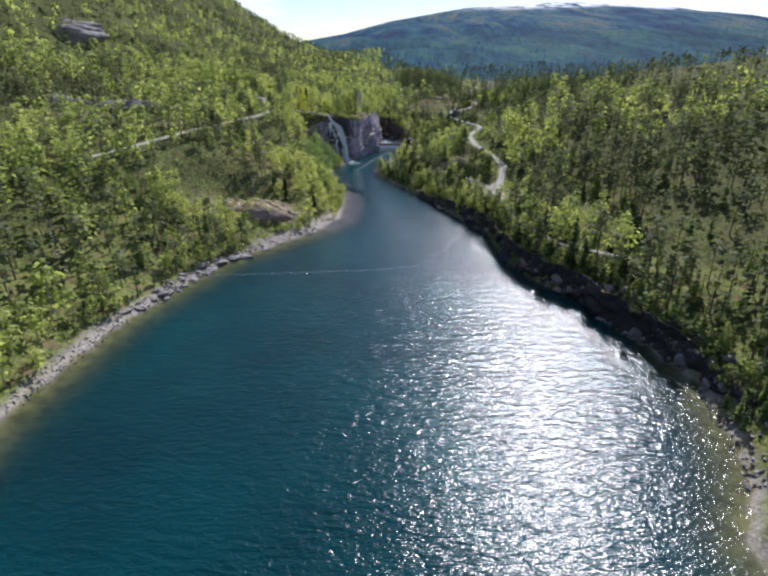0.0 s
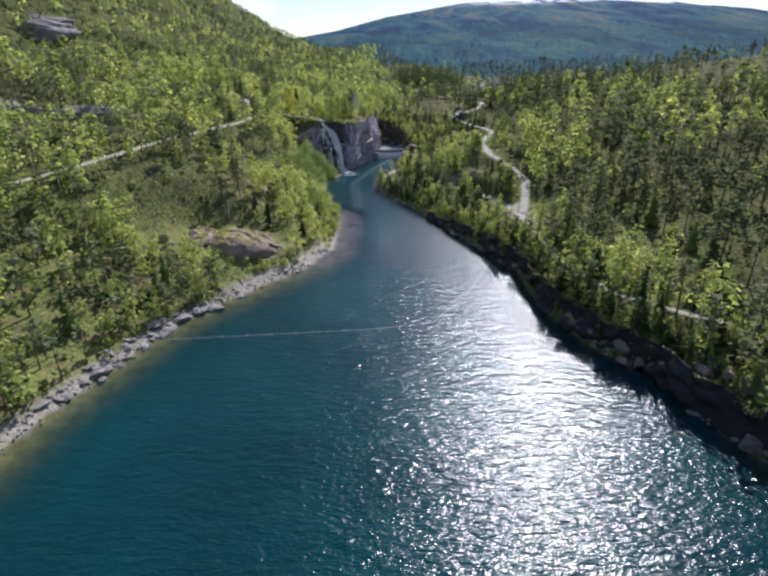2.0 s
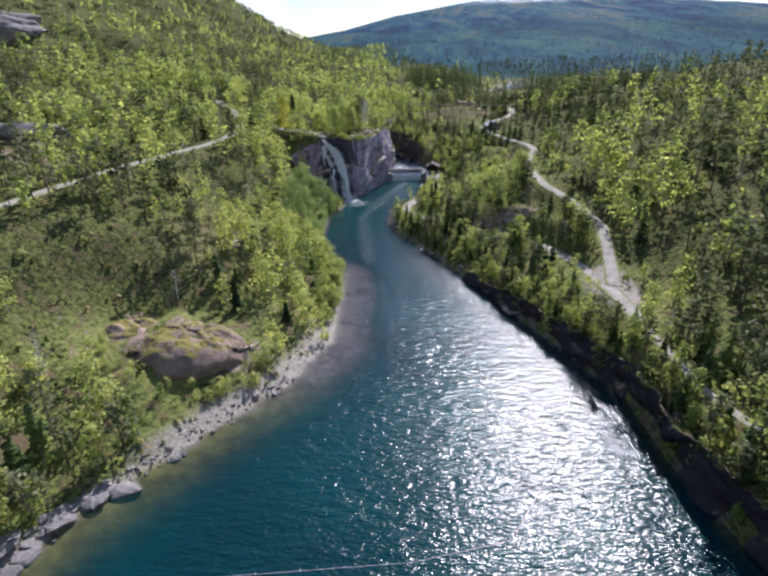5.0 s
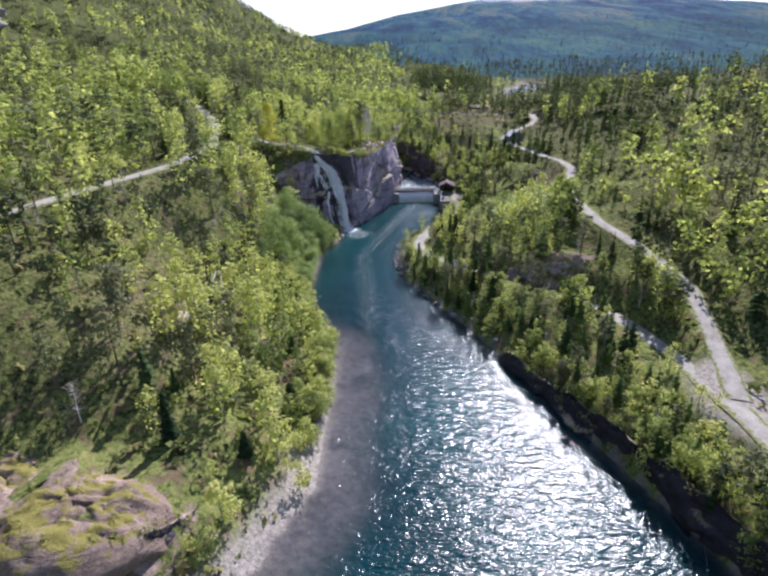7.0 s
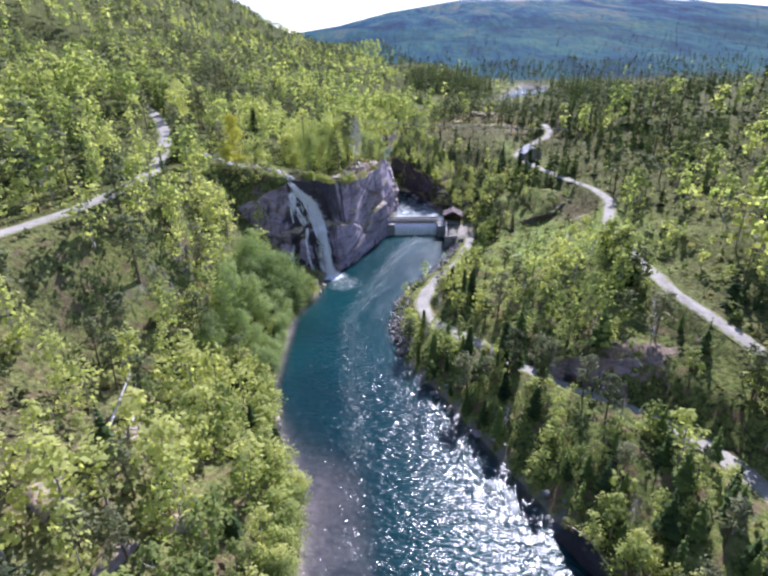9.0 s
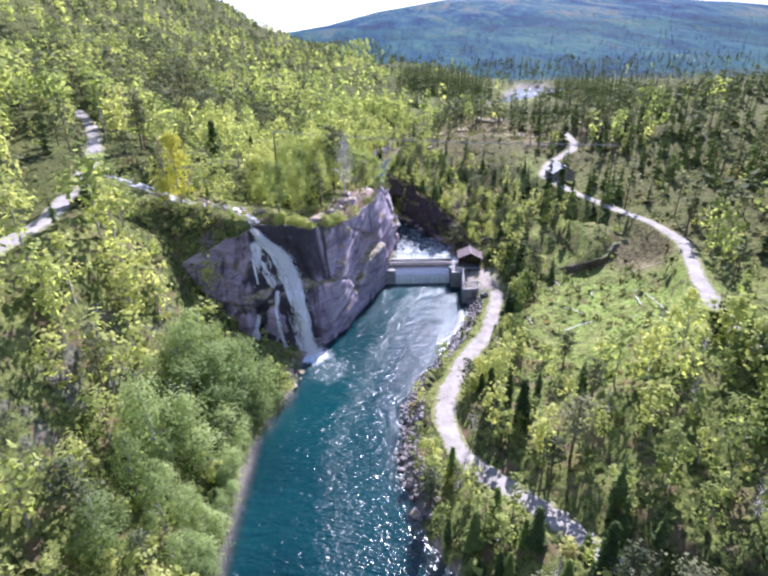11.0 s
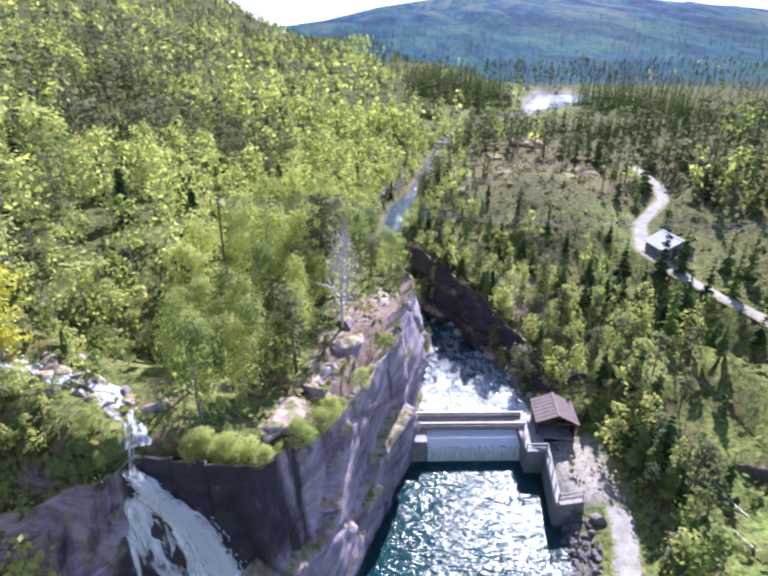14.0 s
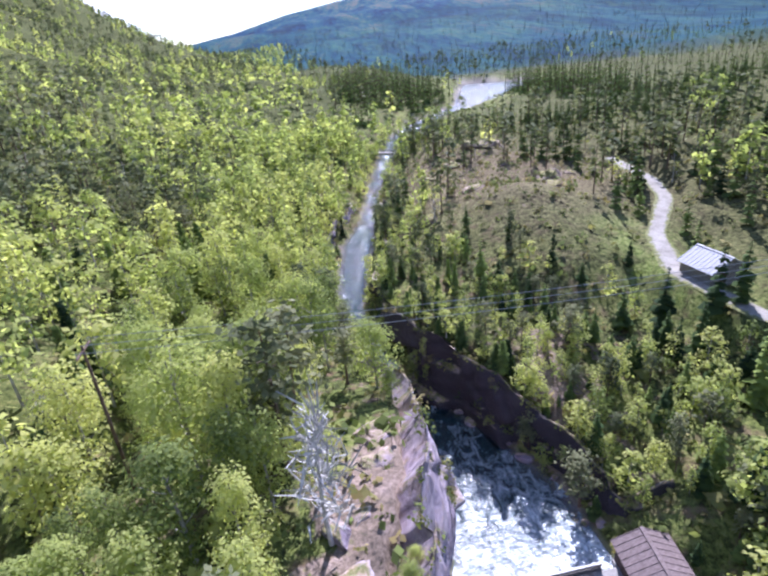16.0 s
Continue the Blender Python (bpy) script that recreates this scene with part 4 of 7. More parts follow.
def bare(seed, twigs, sides=4):
    r = np.random.default_rng(seed)
    spine_at = lambda z: np.array([0.04 * z * abs(z), 0.015 * math.sin(z * 5), z])
    boughs, fine = [], []
    for i in range(twigs):
        z = round(r.uniform(0.2, 0.9), 4)
        ang, reach = r.uniform(0, 6.28), r.uniform(0.1, 0.3) * (1.2 - z)
        a = spine_at(z)
        bpt = a + np.array([math.cos(ang) * reach, math.sin(ang) * reach, r.uniform(0.03, 0.16)])
        boughs.append((z, bpt, 0.006))
        for _ in range(3):
            c = a + (bpt - a) * r.uniform(0.4, 1)
            e = c + r.normal(0, 0.06, 3) + (0, 0, 0.03)
            sdir = np.cross(e - c, r.normal(size=3))
            sdir = sdir / np.linalg.norm(sdir) * 0.006
            fine.append([c - sdir, c + sdir, e + sdir * 0.3, e - sdir * 0.3])
    v = np.array(fine).reshape(-1, 3)
    return with_limbs(spine_at, [-0.04, 0.4, 0.97], lambda z: 0.002 + 0.016 * max(0, 0.98 - z), boughs, max(3, sides)), (v, np.arange(len(v)).reshape(-1, 4), np.tile((0.0, 0.0, 1.0), (len(v), 1)))


def bush(seed, quads, size):
    r = np.random.default_rng(seed)
    u = r.normal(size=(quads, 3))
    u /= np.linalg.norm(u, axis=1)[:, None]
    u[:, 2] = np.abs(u[:, 2])
    c = u * (r.uniform(0.3, 1.0, quads) ** 0.5)[:, None] * np.array([0.62, 0.62, 0.85])
    stem = tube([(0, 0, -0.1), (0.02, 0, 0.5)], [0.03, 0.01], 3)
    return stem, leaves(r, c, size, u + np.array([0, 0, 0.5]), 0.0, 0.6)


def joined(name, items, variants, mats, label, category):
    """One mesh of many plants; items: rows of variant, x, y, z, height, width factor, turn, tint."""
    if not len(items):
        return None
    allv, allf, alli, allt, allp, n = [], [], [], [], [], 0
    for vi, (wood, crown) in enumerate(variants):
        rows = items[items[:, 0] == vi]
        if not len(rows):
            continue
        v, f = join([wood, crown[:2]])
        bulge = np.concatenate([np.tile((0.0, 0.0, 1.0), (len(wood[0]), 1)), crown[2]])
        idx = np.concatenate([np.zeros(len(wood[1]), int), np.ones(len(crown[1]), int)])
        c, s = np.cos(rows[:, 6]), np.sin(rows[:, 6])
        hx, hz = rows[:, 4] * rows[:, 5], rows[:, 4]
        px = rows[:, 1, None] + hx[:, None] * (c[:, None] * v[None, :, 0] - s[:, None] * v[None, :, 1])
        py = rows[:, 2, None] + hx[:, None] * (s[:, None] * v[None, :, 0] + c[:, None] * v[None, :, 1])
        pz = rows[:, 3, None] + hz[:, None] * v[None, :, 2]
        allv.append(np.stack([px, py, pz], 2).reshape(-1, 3))
        allf.append((f[None] + (np.arange(len(rows)) * len(v))[:, None, None] + n).reshape(-1, 4))
        alli.append(np.tile(idx, len(rows)))
        allt.append(np.repeat(rows[:, 7], len(v)))
        bx = c[:, None] * bulge[None, :, 0] - s[:, None] * bulge[None, :, 1]
        by = s[:, None] * bulge[None, :, 0] + c[:, None] * bulge[None, :, 1]
        allp.append(np.stack([bx, by, np.broadcast_to(bulge[None, :, 2], bx.shape)], 2).reshape(-1, 3))
        n += len(rows) * len(v)
    me = mesh_of(name, np.concatenate(allv), np.concatenate(allf), mats, np.concatenate(alli))
    layer(me, "tint", np.concatenate(allt))
    bulges(me, np.concatenate(allp))
    return tagged(new(name, me), label, category, kind="stuff")


def slope_of(x, y):
    e = 0.8
    h0 = height(x, y)[0]
    return np.hypot(height(x + e, y)[0] - h0, height(x, y + e)[0] - h0) / e


def off_tracks(x, y, room):
    ok = np.ones(len(x), bool)
    for line in TRACKS:
        ok &= to_line(x, y, line)[0] > room
    return ok


def candidates(x0, x1, y0, y1, step, seed):
    r = np.random.default_rng(seed)
    xs, ys = np.meshgrid(np.arange(x0, x1, step), np.arange(y0, y1, step))
    xs = xs.ravel() + r.uniform(-0.48, 0.48, xs.size) * step
    ys = ys.ravel() + r.uniform(-0.48, 0.48, ys.size) * step
    return xs, ys, r


def bump_at(x, y, cx, cy, rx, ry):
    return np.exp(-(((x - cx) / rx) ** 2 + ((y - cy) / ry) ** 2))


def openness(x, y):
    """How bare of trees the ground is: the grassy clearing, rock ledges, the knoll, the yard of the cabin."""
    o = 1.3 * bump_at(x, y, 30, 238, 11, 22) - 0.5 * bump_at(x, y, 18, 254, 3.5, 9) - 1.4 * bump_at(x, y, 22, 252, 6, 10) - 0.4 * bump_at(x, y, 13, 240, 2.5, 5) + 1.3 * np.exp(-(to_line(x, y, [(p[0] + 0.6, p[1] - 1.8) for p in STREAM])[0] / 2.3) ** 2) + 0.9 * bump_at(x, y, 33, 152, 4.5, 9) + 1.3 * bump_at(x, y, -37, 141, 17, 9) + 0.6 * bump_at(x, y, -31, 129, 8, 5)
    o = o + 0.82 * bump_at(x, y, 29, 346, 24, 42) + 0.9 * bump_at(x, y, 37, 291, 7, 7) + 1.0 * bump_at(x, y, -95, 187, 34, 12) + 0.2 * np.exp(-(to_line(x, y, [(-69, 124), (-60, 150)])[0] / 3.0) ** 2)
    o = o + 1.1 * bump_at(x, y, -10.5, 261.5, 3.5, 4) + 1.3 * np.exp(-(to_line(x, y, [(-14, 244), (-9.5, 252), (-6.5, 262), (-5, 272)])[0] / 4.0) ** 2) + 1.2 * bump_at(x, y, 12.5, 256, 4.5, 9) + 0.9 * bump_at(x, y, 23, 184, 7, 6)
    o = o + 1.2 * bump_at(x, y, 82, 478, 30, 34) - 0.8 * bump_at(x, y, 46, 545, 26, 40) - 0.6 * bump_at(x, y, 130, 515, 18, 22)
    return o + 0.6 * bump_at(x, y, -55, 258, 9, 18) + 1.1 * bump_at(x, y, -38, 247, 10, 6) + 0.75 * bump_at(x, y, -30, 177, 6, 6) + 0.8 * bump_at(x, y, -44, 135, 9, 6)


def plant(x, y, r, dense, near):
    """Chooses where trees stand, and of which kind: 0 birch, 1 pine, 2 spruce, 3 bare."""
    h, stony, isfar, snow, d, inside, west = height(x, y)
    keep = ~inside & (d > 0.7) & (h > water_level(y) + 0.3) & (stony < 0.6)
    want = dense + 0.09 * (west & (y < 330)) + 0.75 * fbm(x, y, 22, 3, 55) - openness(x, y) + np.where(west, 0.5 * ((d < 14) & (y > 150) & (y < 240)), 0.55 * ((d < 14) & (y < 215)) - 0.14 * (d > 30))
    keep &= r.uniform(0, 1, len(x)) < want
    if near:
        keep &= off_tracks(x, y, np.where(y < 145, 0.9, 2.2)) & (slope_of(x, y) < 2.6)
    x, y, h, d, west = x[keep], y[keep], h[keep], d[keep], west[keep]
    u, v = r.uniform(0, 1, len(x)), 1.1 * fbm(x, y, 34, 3, 81)
    pines = np.where(west, 0.30 + 0.20 * (y < 215) * (d > 12) + 0.7 * v + 0.25 * smooth(300, 420, y) * (x < -30), 0.40 + 0.7 * v) + 0.35 * bump_at(x, y, 28, 350, 26, 36) - 0.25 * (west & (d < 26) & (y > 120)) + 0.15 * (~west & (y < 140))
    spruces = np.where(west, 0.08, 0.15 + 0.07 * (y < 200) + 0.16 * (y < 140) + 0.15 * ((y > 262) & (y < 330))) + np.where(~west & (d < 14) & (y < 205) & (y > 150), 0.5, 0) + 1.2 * bump_at(x, y, -64, 254, 8, 8) + 1.0 * bump_at(x, y, 18.5, 255, 4, 9)
    spruces = spruces + 1.5 * bump_at(x, y, 24, 547, 13, 9) + 1.3 * bump_at(x, y, 66, 740, 60, 80) + 2.2 * bump_at(x, y, 46, 545, 30, 45) + 1.6 * bump_at(x, y, 120, 490, 30, 50) + 0.3 * (~west & (y > 268) & (x > 34)) + 0.25 * (~west & (y > 285) & (y < 312) & (x < 30)) + 1.5 * bump_at(x, y, 14, 455, 10, 8) + 0.7 * bump_at(x, y, 130, 450, 30, 80) + 0.35 * bump_at(x, y, 42, 285, 20, 18) + 0.9 * bump_at(x, y, 180, 540, 60, 60)
    spruces = np.where((y > 640) & (x > 0), 0.85, spruces + 0.4 * smooth(330, 420, y) * (x > 52))
    bares = np.where(west, 0.06, 0.13)
    kind = np.where(u < spruces, 2, np.where(u < spruces + pines, 1, np.where(u < spruces + pines + bares, 3, 0)))
    tall = np.where(kind == 0, r.uniform(5.5, 11, len(x)), np.where(kind == 1, r.uniform(6, 11, len(x)), np.where(kind == 2, r.uniform(4, 9, len(x)), r.uniform(4, 7, len(x)))))
    shy = np.clip(0.5 + d / 14, 0.5, 1) * np.where((y > 140) & (y < 262) & ~west & (x < 46), 0.7, 1) * np.where(west & (y > 105) & (y < 205), 0.85, 1)
    shy = shy * (1 - 0.4 * (~west & (d < 26) & (y > 258) & (y < 316)))
    tall = tall * shy * (1 + 0.7 * bump_at(x, y, 46, 545, 30, 46) + 0.6 * bump_at(x, y, 130, 515, 24, 28) + 0.5 * bump_at(x, y, 14, 455, 10, 10))
    tall = tall * (1 - 0.5 * bump_at(x, y, -31, 243, 6, 4.5) - 0.55 * bump_at(x, y, -38, 252, 10, 7) + 0.6 * bump_at(x, y, -38, 233, 9, 5) - 0.35 * bump_at(x, y, -27, 251, 9, 5))
    return np.stack([kind, x, y, h, tall, r.uniform(0.85, 1.3, len(x)), r.uniform(0, 6.28, len(x)), np.clip(0.5 + 0.45 * fbm(x, y, 16, 2, 12) + r.uniform(-0.3, 0.3, len(x)) - 0.45 * ((kind == 2) & (y > 330)) - 0.3 * (y > 640) - 0.2 * (~west & (y < 140)) - 0.16 * (~west & (y > 262)) - 0.15 * (~west & (y > 330)), 0.02, 0.97)], 1)


KINDS = [
    ("birch", M_BARK_BIRCH, M_BIRCH, "slender birch in fresh yellow-green spring leaf on the slope", "tree"),
    ("pine", M_BARK_PINE, M_PINE, "scots pine with grey-green crown and bare lower trunk", "tree"),
    ("spruce", M_BARK_PINE, M_SPRUCE, "dark green spruce with drooping branches", "tree"),
    ("bare_tree", M_DEAD, M_BARE, "leafless grey tree with thin twigs", "tree"),
]
FINE = [
    [broadleaf(100 + i, 1000, 0.0355, 5, 7) for i in range(5)],
    [pine(200 + i, 540, 0.048, 6) for i in range(4)],
    [spruce(300 + i, 18, 10, 3) for i in range(4)],
    [bare(400 + i, 34) for i in range(3)],
]
FINEST = [broadleaf(130 + i, 2500, 0.0265, 6, 9, 0.25, 0.16, 34) for i in range(4)]
BUSHY = [broadleaf(140 + i, 1900, 0.0265, 6, 11, 0.25, 0.12, 44) for i in range(3)]
MIDDLE = [
    [broadleaf(500 + i, 215, 0.068, 3, 1) for i in range(6)],
    [pine(600 + i, 130, 0.09, 3) for i in range(4)],
    [spruce(700 + i, 12, 8) for i in range(4)],
    [bare(800 + i, 10, 3) for i in range(3)],
]
OUTER = [
    [broadleaf(1600 + i, 76, 0.122, 3, 0) for i in range(6)],
    [pine(1700 + i, 32, 0.132, 3) for i in range(4)],
    [spruce(1800 + i, 9, 7) for i in range(4)],
    [bare(1900 + i, 7, 3) for i in range(3)],
]
COARSE = [
    [broadleaf(900 + i, 23, 0.235, 3, 0) for i in range(5)],
    [pine(1000 + i, 16, 0.22, 2) for i in range(3)],
    [spruce(1100 + i, 5, 4, 1, 0.21) for i in range(3)],
    [bare(1200 + i, 4, 2) for i in range(2)],
]

xs, ys, r = candidates(-150, 135, 34, 420, 3.55, 5)
out = ys > np.abs(xs + 3) * 1.32 - 26
near = plant(xs[out], ys[out], r, 0.72, True)
xs, ys, r = candidates(-430, 420, 60, 900, 8.0, 6)
out = ((xs < -150) | (xs > 135) | (ys > 420)) & (ys > np.abs(xs + 3) * 1.3 - 30)
mid = plant(xs[out], ys[out], r, 0.9, False)
xs, ys, r = candidates(-520, 1500, 700, 1950, 15.5, 8)
out = (xs > -0.5 * ys) & (xs < 0.8 * ys)
distant = plant(xs[out], ys[out], r, 0.45, False)
distant = distant[(distant[:, 2] > 900) | (distant[:, 1] > 130)]
xs, ys, r = candidates(-620, 100, 880, 1350, 9.0, 18)
out = (xs < 60 - 0.12 * (ys - 900)) & (xs > -0.42 * ys)
ridge = plant(xs[out], ys[out], r, 0.85, False)
ridge = ridge[ridge[:, 1] < 40]
# thin woods beside and behind the flight
xs, ys, r = candidates(-190, 190, -150, 230, 8.5, 14)
out = ys < np.abs(xs + 3) * 1.3 - 26
beside = plant(xs[out], ys[out], r, 0.8, False)
beside[beside[:, 0] == 3, 0] = 0
mid = np.concatenate([mid, beside])
belts = []
for x0, x1, y0, y1, step, cx, cy, rx, ry in ((8, 95, 485, 640, 4.2, 46, 550, 32, 60), (95, 165, 430, 580, 4.6, 126, 500, 26, 60), (4, 26, 446, 466, 3.6, 14, 456, 8, 7)):
    xs, ys, r = candidates(x0, x1, y0, y1, step, int(x0) + 40)
    h, _, _, _, d, inside, _ = height(xs, ys)
    ok = ~inside & (d > 4) & (bump_at(xs, ys, cx, cy, rx, ry) > 0.37)
    n = int(ok.sum())
    belts.append(np.stack([np.full(n, 2.0), xs[ok], ys[ok], h[ok], r.uniform(8, 14, n), r.uniform(0.85, 1.2, n), r.uniform(0, 6.28, n), r.uniform(0.0, 0.03, n)], 1))
mid = np.concatenate([mid] + belts)
mountain_rows = distant[(distant[:, 1] > 0) | (distant[:, 2] > 1350)]
distant = ridge
distant[:, 4] *= 1.1
mid[mid[:, 0] == 3, 0] = 0
distant[distant[:, 0] == 3, 0] = 2

# close young growth along the banks
xs, ys, r = candidates(-72, 60, 34, 420, 2.1, 21)
h, stony, _, _, d, inside, west = height(xs, ys)
strip = np.where(west, ((d < 9) & (ys > 140) & (ys < 238)) | ((d < 15) & (ys > 284)) | ((d < 12) & (d > 2.5) & (ys < 112) & (vnoise(xs / 7, ys / 7, 5) > 0.35)), ((d < 13) & (ys > 84) & (ys < 212)) | ((d < 16) & (ys > 268)))
strip = strip & ~inside & (d > np.where(west & (ys > 162), 0.1, 0.5)) & (h > water_level(ys) + 0.25) & off_tracks(xs, ys, 2.0) & (r.uniform(0, 1, len(xs)) < 0.62 + 0.3 * (~west & (d < 6)) - openness(xs, ys))
xs, ys, h, d, west = xs[strip], ys[strip], h[strip], d[strip], west[strip]
u = r.uniform(0, 1, len(xs))
u = u - 0.28 * (~west & (ys < 140))
kind = np.where(west, np.where(u < 0.85, 0, 2), np.where(u < 0.34, 2, np.where(u < 0.52, 1, 0)))
fringe = np.stack([kind, xs, ys, h, r.uniform(2.0, 4.6, len(xs)) * np.where(kind == 1, 1.25, 1), r.uniform(1.0, 1.6, len(xs)), r.uniform(0, 6.28, len(xs)), r.uniform(0.1, 0.97, len(xs))], 1)
xs, ys, r = candidates(-50, -25, 237, 249, 2.0, 24)
ok = (ys > 240.8) & (to_line(xs, ys, STREAM)[0] > 1.3) & (height(xs, ys)[0] > 3)
n = int(ok.sum())
scrub = np.stack([np.zeros(n), xs[ok], ys[ok], height(xs[ok], ys[ok])[0] - 0.2, r.uniform(1.3, 2.8, n), r.uniform(1.2, 1.7, n), r.uniform(0, 6.28, n), r.uniform(0.55, 0.97, n)], 1)
r = np.random.default_rng(37)
spots = np.array([(33.5, 284), (36, 283.5), (36.5, 277.5), (39.5, 277), (30, 281.5), (40.5, 270), (43.5, 274.5), (27, 281), (41, 297), (42.5, 312), (30, 273.5), (29.5, 287), (44, 303), (25, 288), (33, 276)])
n = len(spots)
firs = np.stack([np.full(n, 2.0), spots[:, 0], spots[:, 1], height(spots[:, 0], spots[:, 1])[0], r.uniform(5, 9, n), r.uniform(1.0, 1.3, n), r.uniform(0, 6.28, n), r.uniform(0, 0.6, n)], 1)
screen = np.array([(31, 276, 5.0), (33, 278.5, 4.6), (29, 279, 5.0), (27.5, 283.5, 4.5), (31.5, 272, 5.0), (35, 274.5, 4.5), (30, 287.5, 3.0), (28, 290, 4.0), (26, 293, 5.0), (37.5, 268, 4.0)])
n = len(screen)
firs = np.concatenate([firs, np.stack([np.where(np.arange(n) % 3 == 0, 2, 0), screen[:, 0], screen[:, 1], height(screen[:, 0], screen[:, 1])[0] - 0.1, screen[:, 2], r.uniform(1.2, 1.6, n), r.uniform(0, 6.28, n), r.uniform(0.1, 0.8, n)], 1)])
groves = [firs]
golden = np.array([(-36.5, 250.5, 11.0), (-37.5, 247.0, 6.0)])
for line, count, wide, shares, low, high in (([(14, 237), (17.8, 247), (19.5, 256), (20, 267)], 46, 2.4, (0.55, 0.7), 3.0, 7.5), ([(12.5, 270), (15, 278), (14, 288), (13, 298)], 44, 3.0, (0.12, 0.16), 1.5, 3.6),
                                             ([(20, 268), (25, 274), (26, 284)], 34, 4.0, (0.35, 0.45), 2.0, 5.0), ([(5.5, 219), (10, 229), (14, 236)], 26, 1.6, (0.3, 0.35), 1.8, 4.0)):
    p = np.array(line, float)
    t = r.uniform(0, len(p) - 1, count)
    px, py = (np.interp(t, np.arange(len(p)), p[:, i]) + r.normal(0, wide * 0.6, count) for i in (0, 1))
    ok = off_tracks(px, py, 2.2) & (height(px, py)[0] > water_level(py) + 0.5) & ~height(px, py)[5]
    px, py = px[ok], py[ok]
    n, u = len(px), r.uniform(0, 1, len(px))
    groves.append(np.stack([np.where(u < shares[0], 2, np.where(u < shares[1], 1, 0)), px, py, height(px, py)[0] - 0.1, r.uniform(low, high, n), r.uniform(1.0, 1.4, n), r.uniform(0, 6.28, n), r.uniform(0.1, 0.97, n)], 1))
p = np.array(BANK_EAST)[:, :2]
t = r.uniform(0, len(p) - 1, 230)
px, py = (np.interp(t, np.arange(len(p)), p[:, i]) for i in (0, 1))
px = px + r.uniform(0.9, 4.5, len(px))
n, u = len(px), r.uniform(0, 1, len(px))
u = u - 0.3 * (py < 140)
groves.append(np.stack([np.where(u < 0.14, 2, np.where(u < 0.3, 1, 0)), px, py, height(px, py)[0] - 0.1, r.uniform(1.4, 4.0, n), r.uniform(1.1, 1.6, n), r.uniform(0, 6.28, n), r.uniform(0.05, 0.9, n) * np.where(py < 140, 0.6, 1.0)], 1))
for line, low, high in (([(29.5, 196), (31, 206), (31.2, 214), (32, 222)], 5.0, 8.0), ([(33.5, 166), (34, 176), (33.0, 184)], 4.5, 7.0)):
    p = np.array(line, float)
    t = r.uniform(0, len(p) - 1, 16)
    px, py = (np.interp(t, np.arange(len(p)), p[:, i]) + r.uniform(-0.7, 0.4, 16) for i in (0, 1))
    groves.append(np.stack([r.choice([0, 0, 1, 2], 16), px, py, height(px, py)[0] - 0.1, r.uniform(low, high, 16), r.uniform(1.1, 1.5, 16), r.uniform(0, 6.28, 16), r.uniform(0.05, 0.9, 16)], 1))
py = r.uniform(150, 234, 120)
px = np.interp(py, [q[1] for q in LEFT], [q[0] for q in LEFT]) - r.uniform(0.1, 2.4, 120)
groves.append(np.stack([np.zeros(120), px, py, np.maximum(height(px, py)[0], 0.1) - 0.1, r.uniform(1.8, 3.8, 120), r.uniform(1.4, 2.0, 120), r.uniform(0, 6.28, 120), r.uniform(0.1, 0.9, 120)], 1))
corner = np.array([(-4.5, 276, 3.0), (-3.6, 281, 3.4), (-5.8, 284, 5.5), (-8, 280, 6.0), (-9.5, 286, 7.5), (-10.5, 291, 7.0), (-12, 296, 8.0), (-11.5, 301, 7.0), (-13.5, 306, 8.0), (-11, 311, 6.5), (-8.5, 293, 5.0), (-6.5, 289.5, 4.5), (-8.8, 300, 9.0), (-9, 306, 9.5), (-7.4, 311, 8.0), (-6.9, 296, 7.0), (-6.8, 316, 6.0), (-5.4, 292, 7.0), (-4.6, 289, 6.0), (-8.2, 303, 8.0), (-14, 288, 8.0), (-12, 281, 7.0), (20.0, 418, 6.0), (21.5, 424, 6.5), (22.6, 430, 6.5), (23.6, 436, 7.0), (26.5, 442, 7.0), (29.5, 447, 7.0), (33, 454, 7.0)])
n = len(corner)
groves.append(np.stack([np.where(np.arange(n) % 4 == 3, 1, 0), corner[:, 0], corner[:, 1], height(corner[:, 0], corner[:, 1])[0] - 0.1, corner[:, 2], r.uniform(1.1, 1.5, n), r.uniform(0, 6.28, n), r.uniform(0.2, 0.9, n)], 1))
# small trees rooted on ledges of the gorge wall, and along its rim
p = np.array(GORGE_EAST[4:10])
t = r.uniform(0, len(p) - 1, 34)
px, py, top, back = (np.interp(t, np.arange(len(p)), p[:, i]) for i in range(4))
up = np.where(np.arange(34) < 15, r.uniform(0.35, 0.75, 34), 1.0)
u = r.uniform(0, 1, 34)
groves.append(np.stack([np.where(u < 0.3, 2, np.where(u < 0.4, 1, 0)), px + back * up ** 1.6 - 0.4 + 0.8 * (up == 1), py, top * up - 0.1, np.where(up == 1, r.uniform(2.0, 4.5, 34), r.uniform(1.4, 3.0, 34)), r.uniform(1.1, 1.6, 34), r.uniform(0, 6.28, 34), r.uniform(0.05, 0.7, 34)], 1))
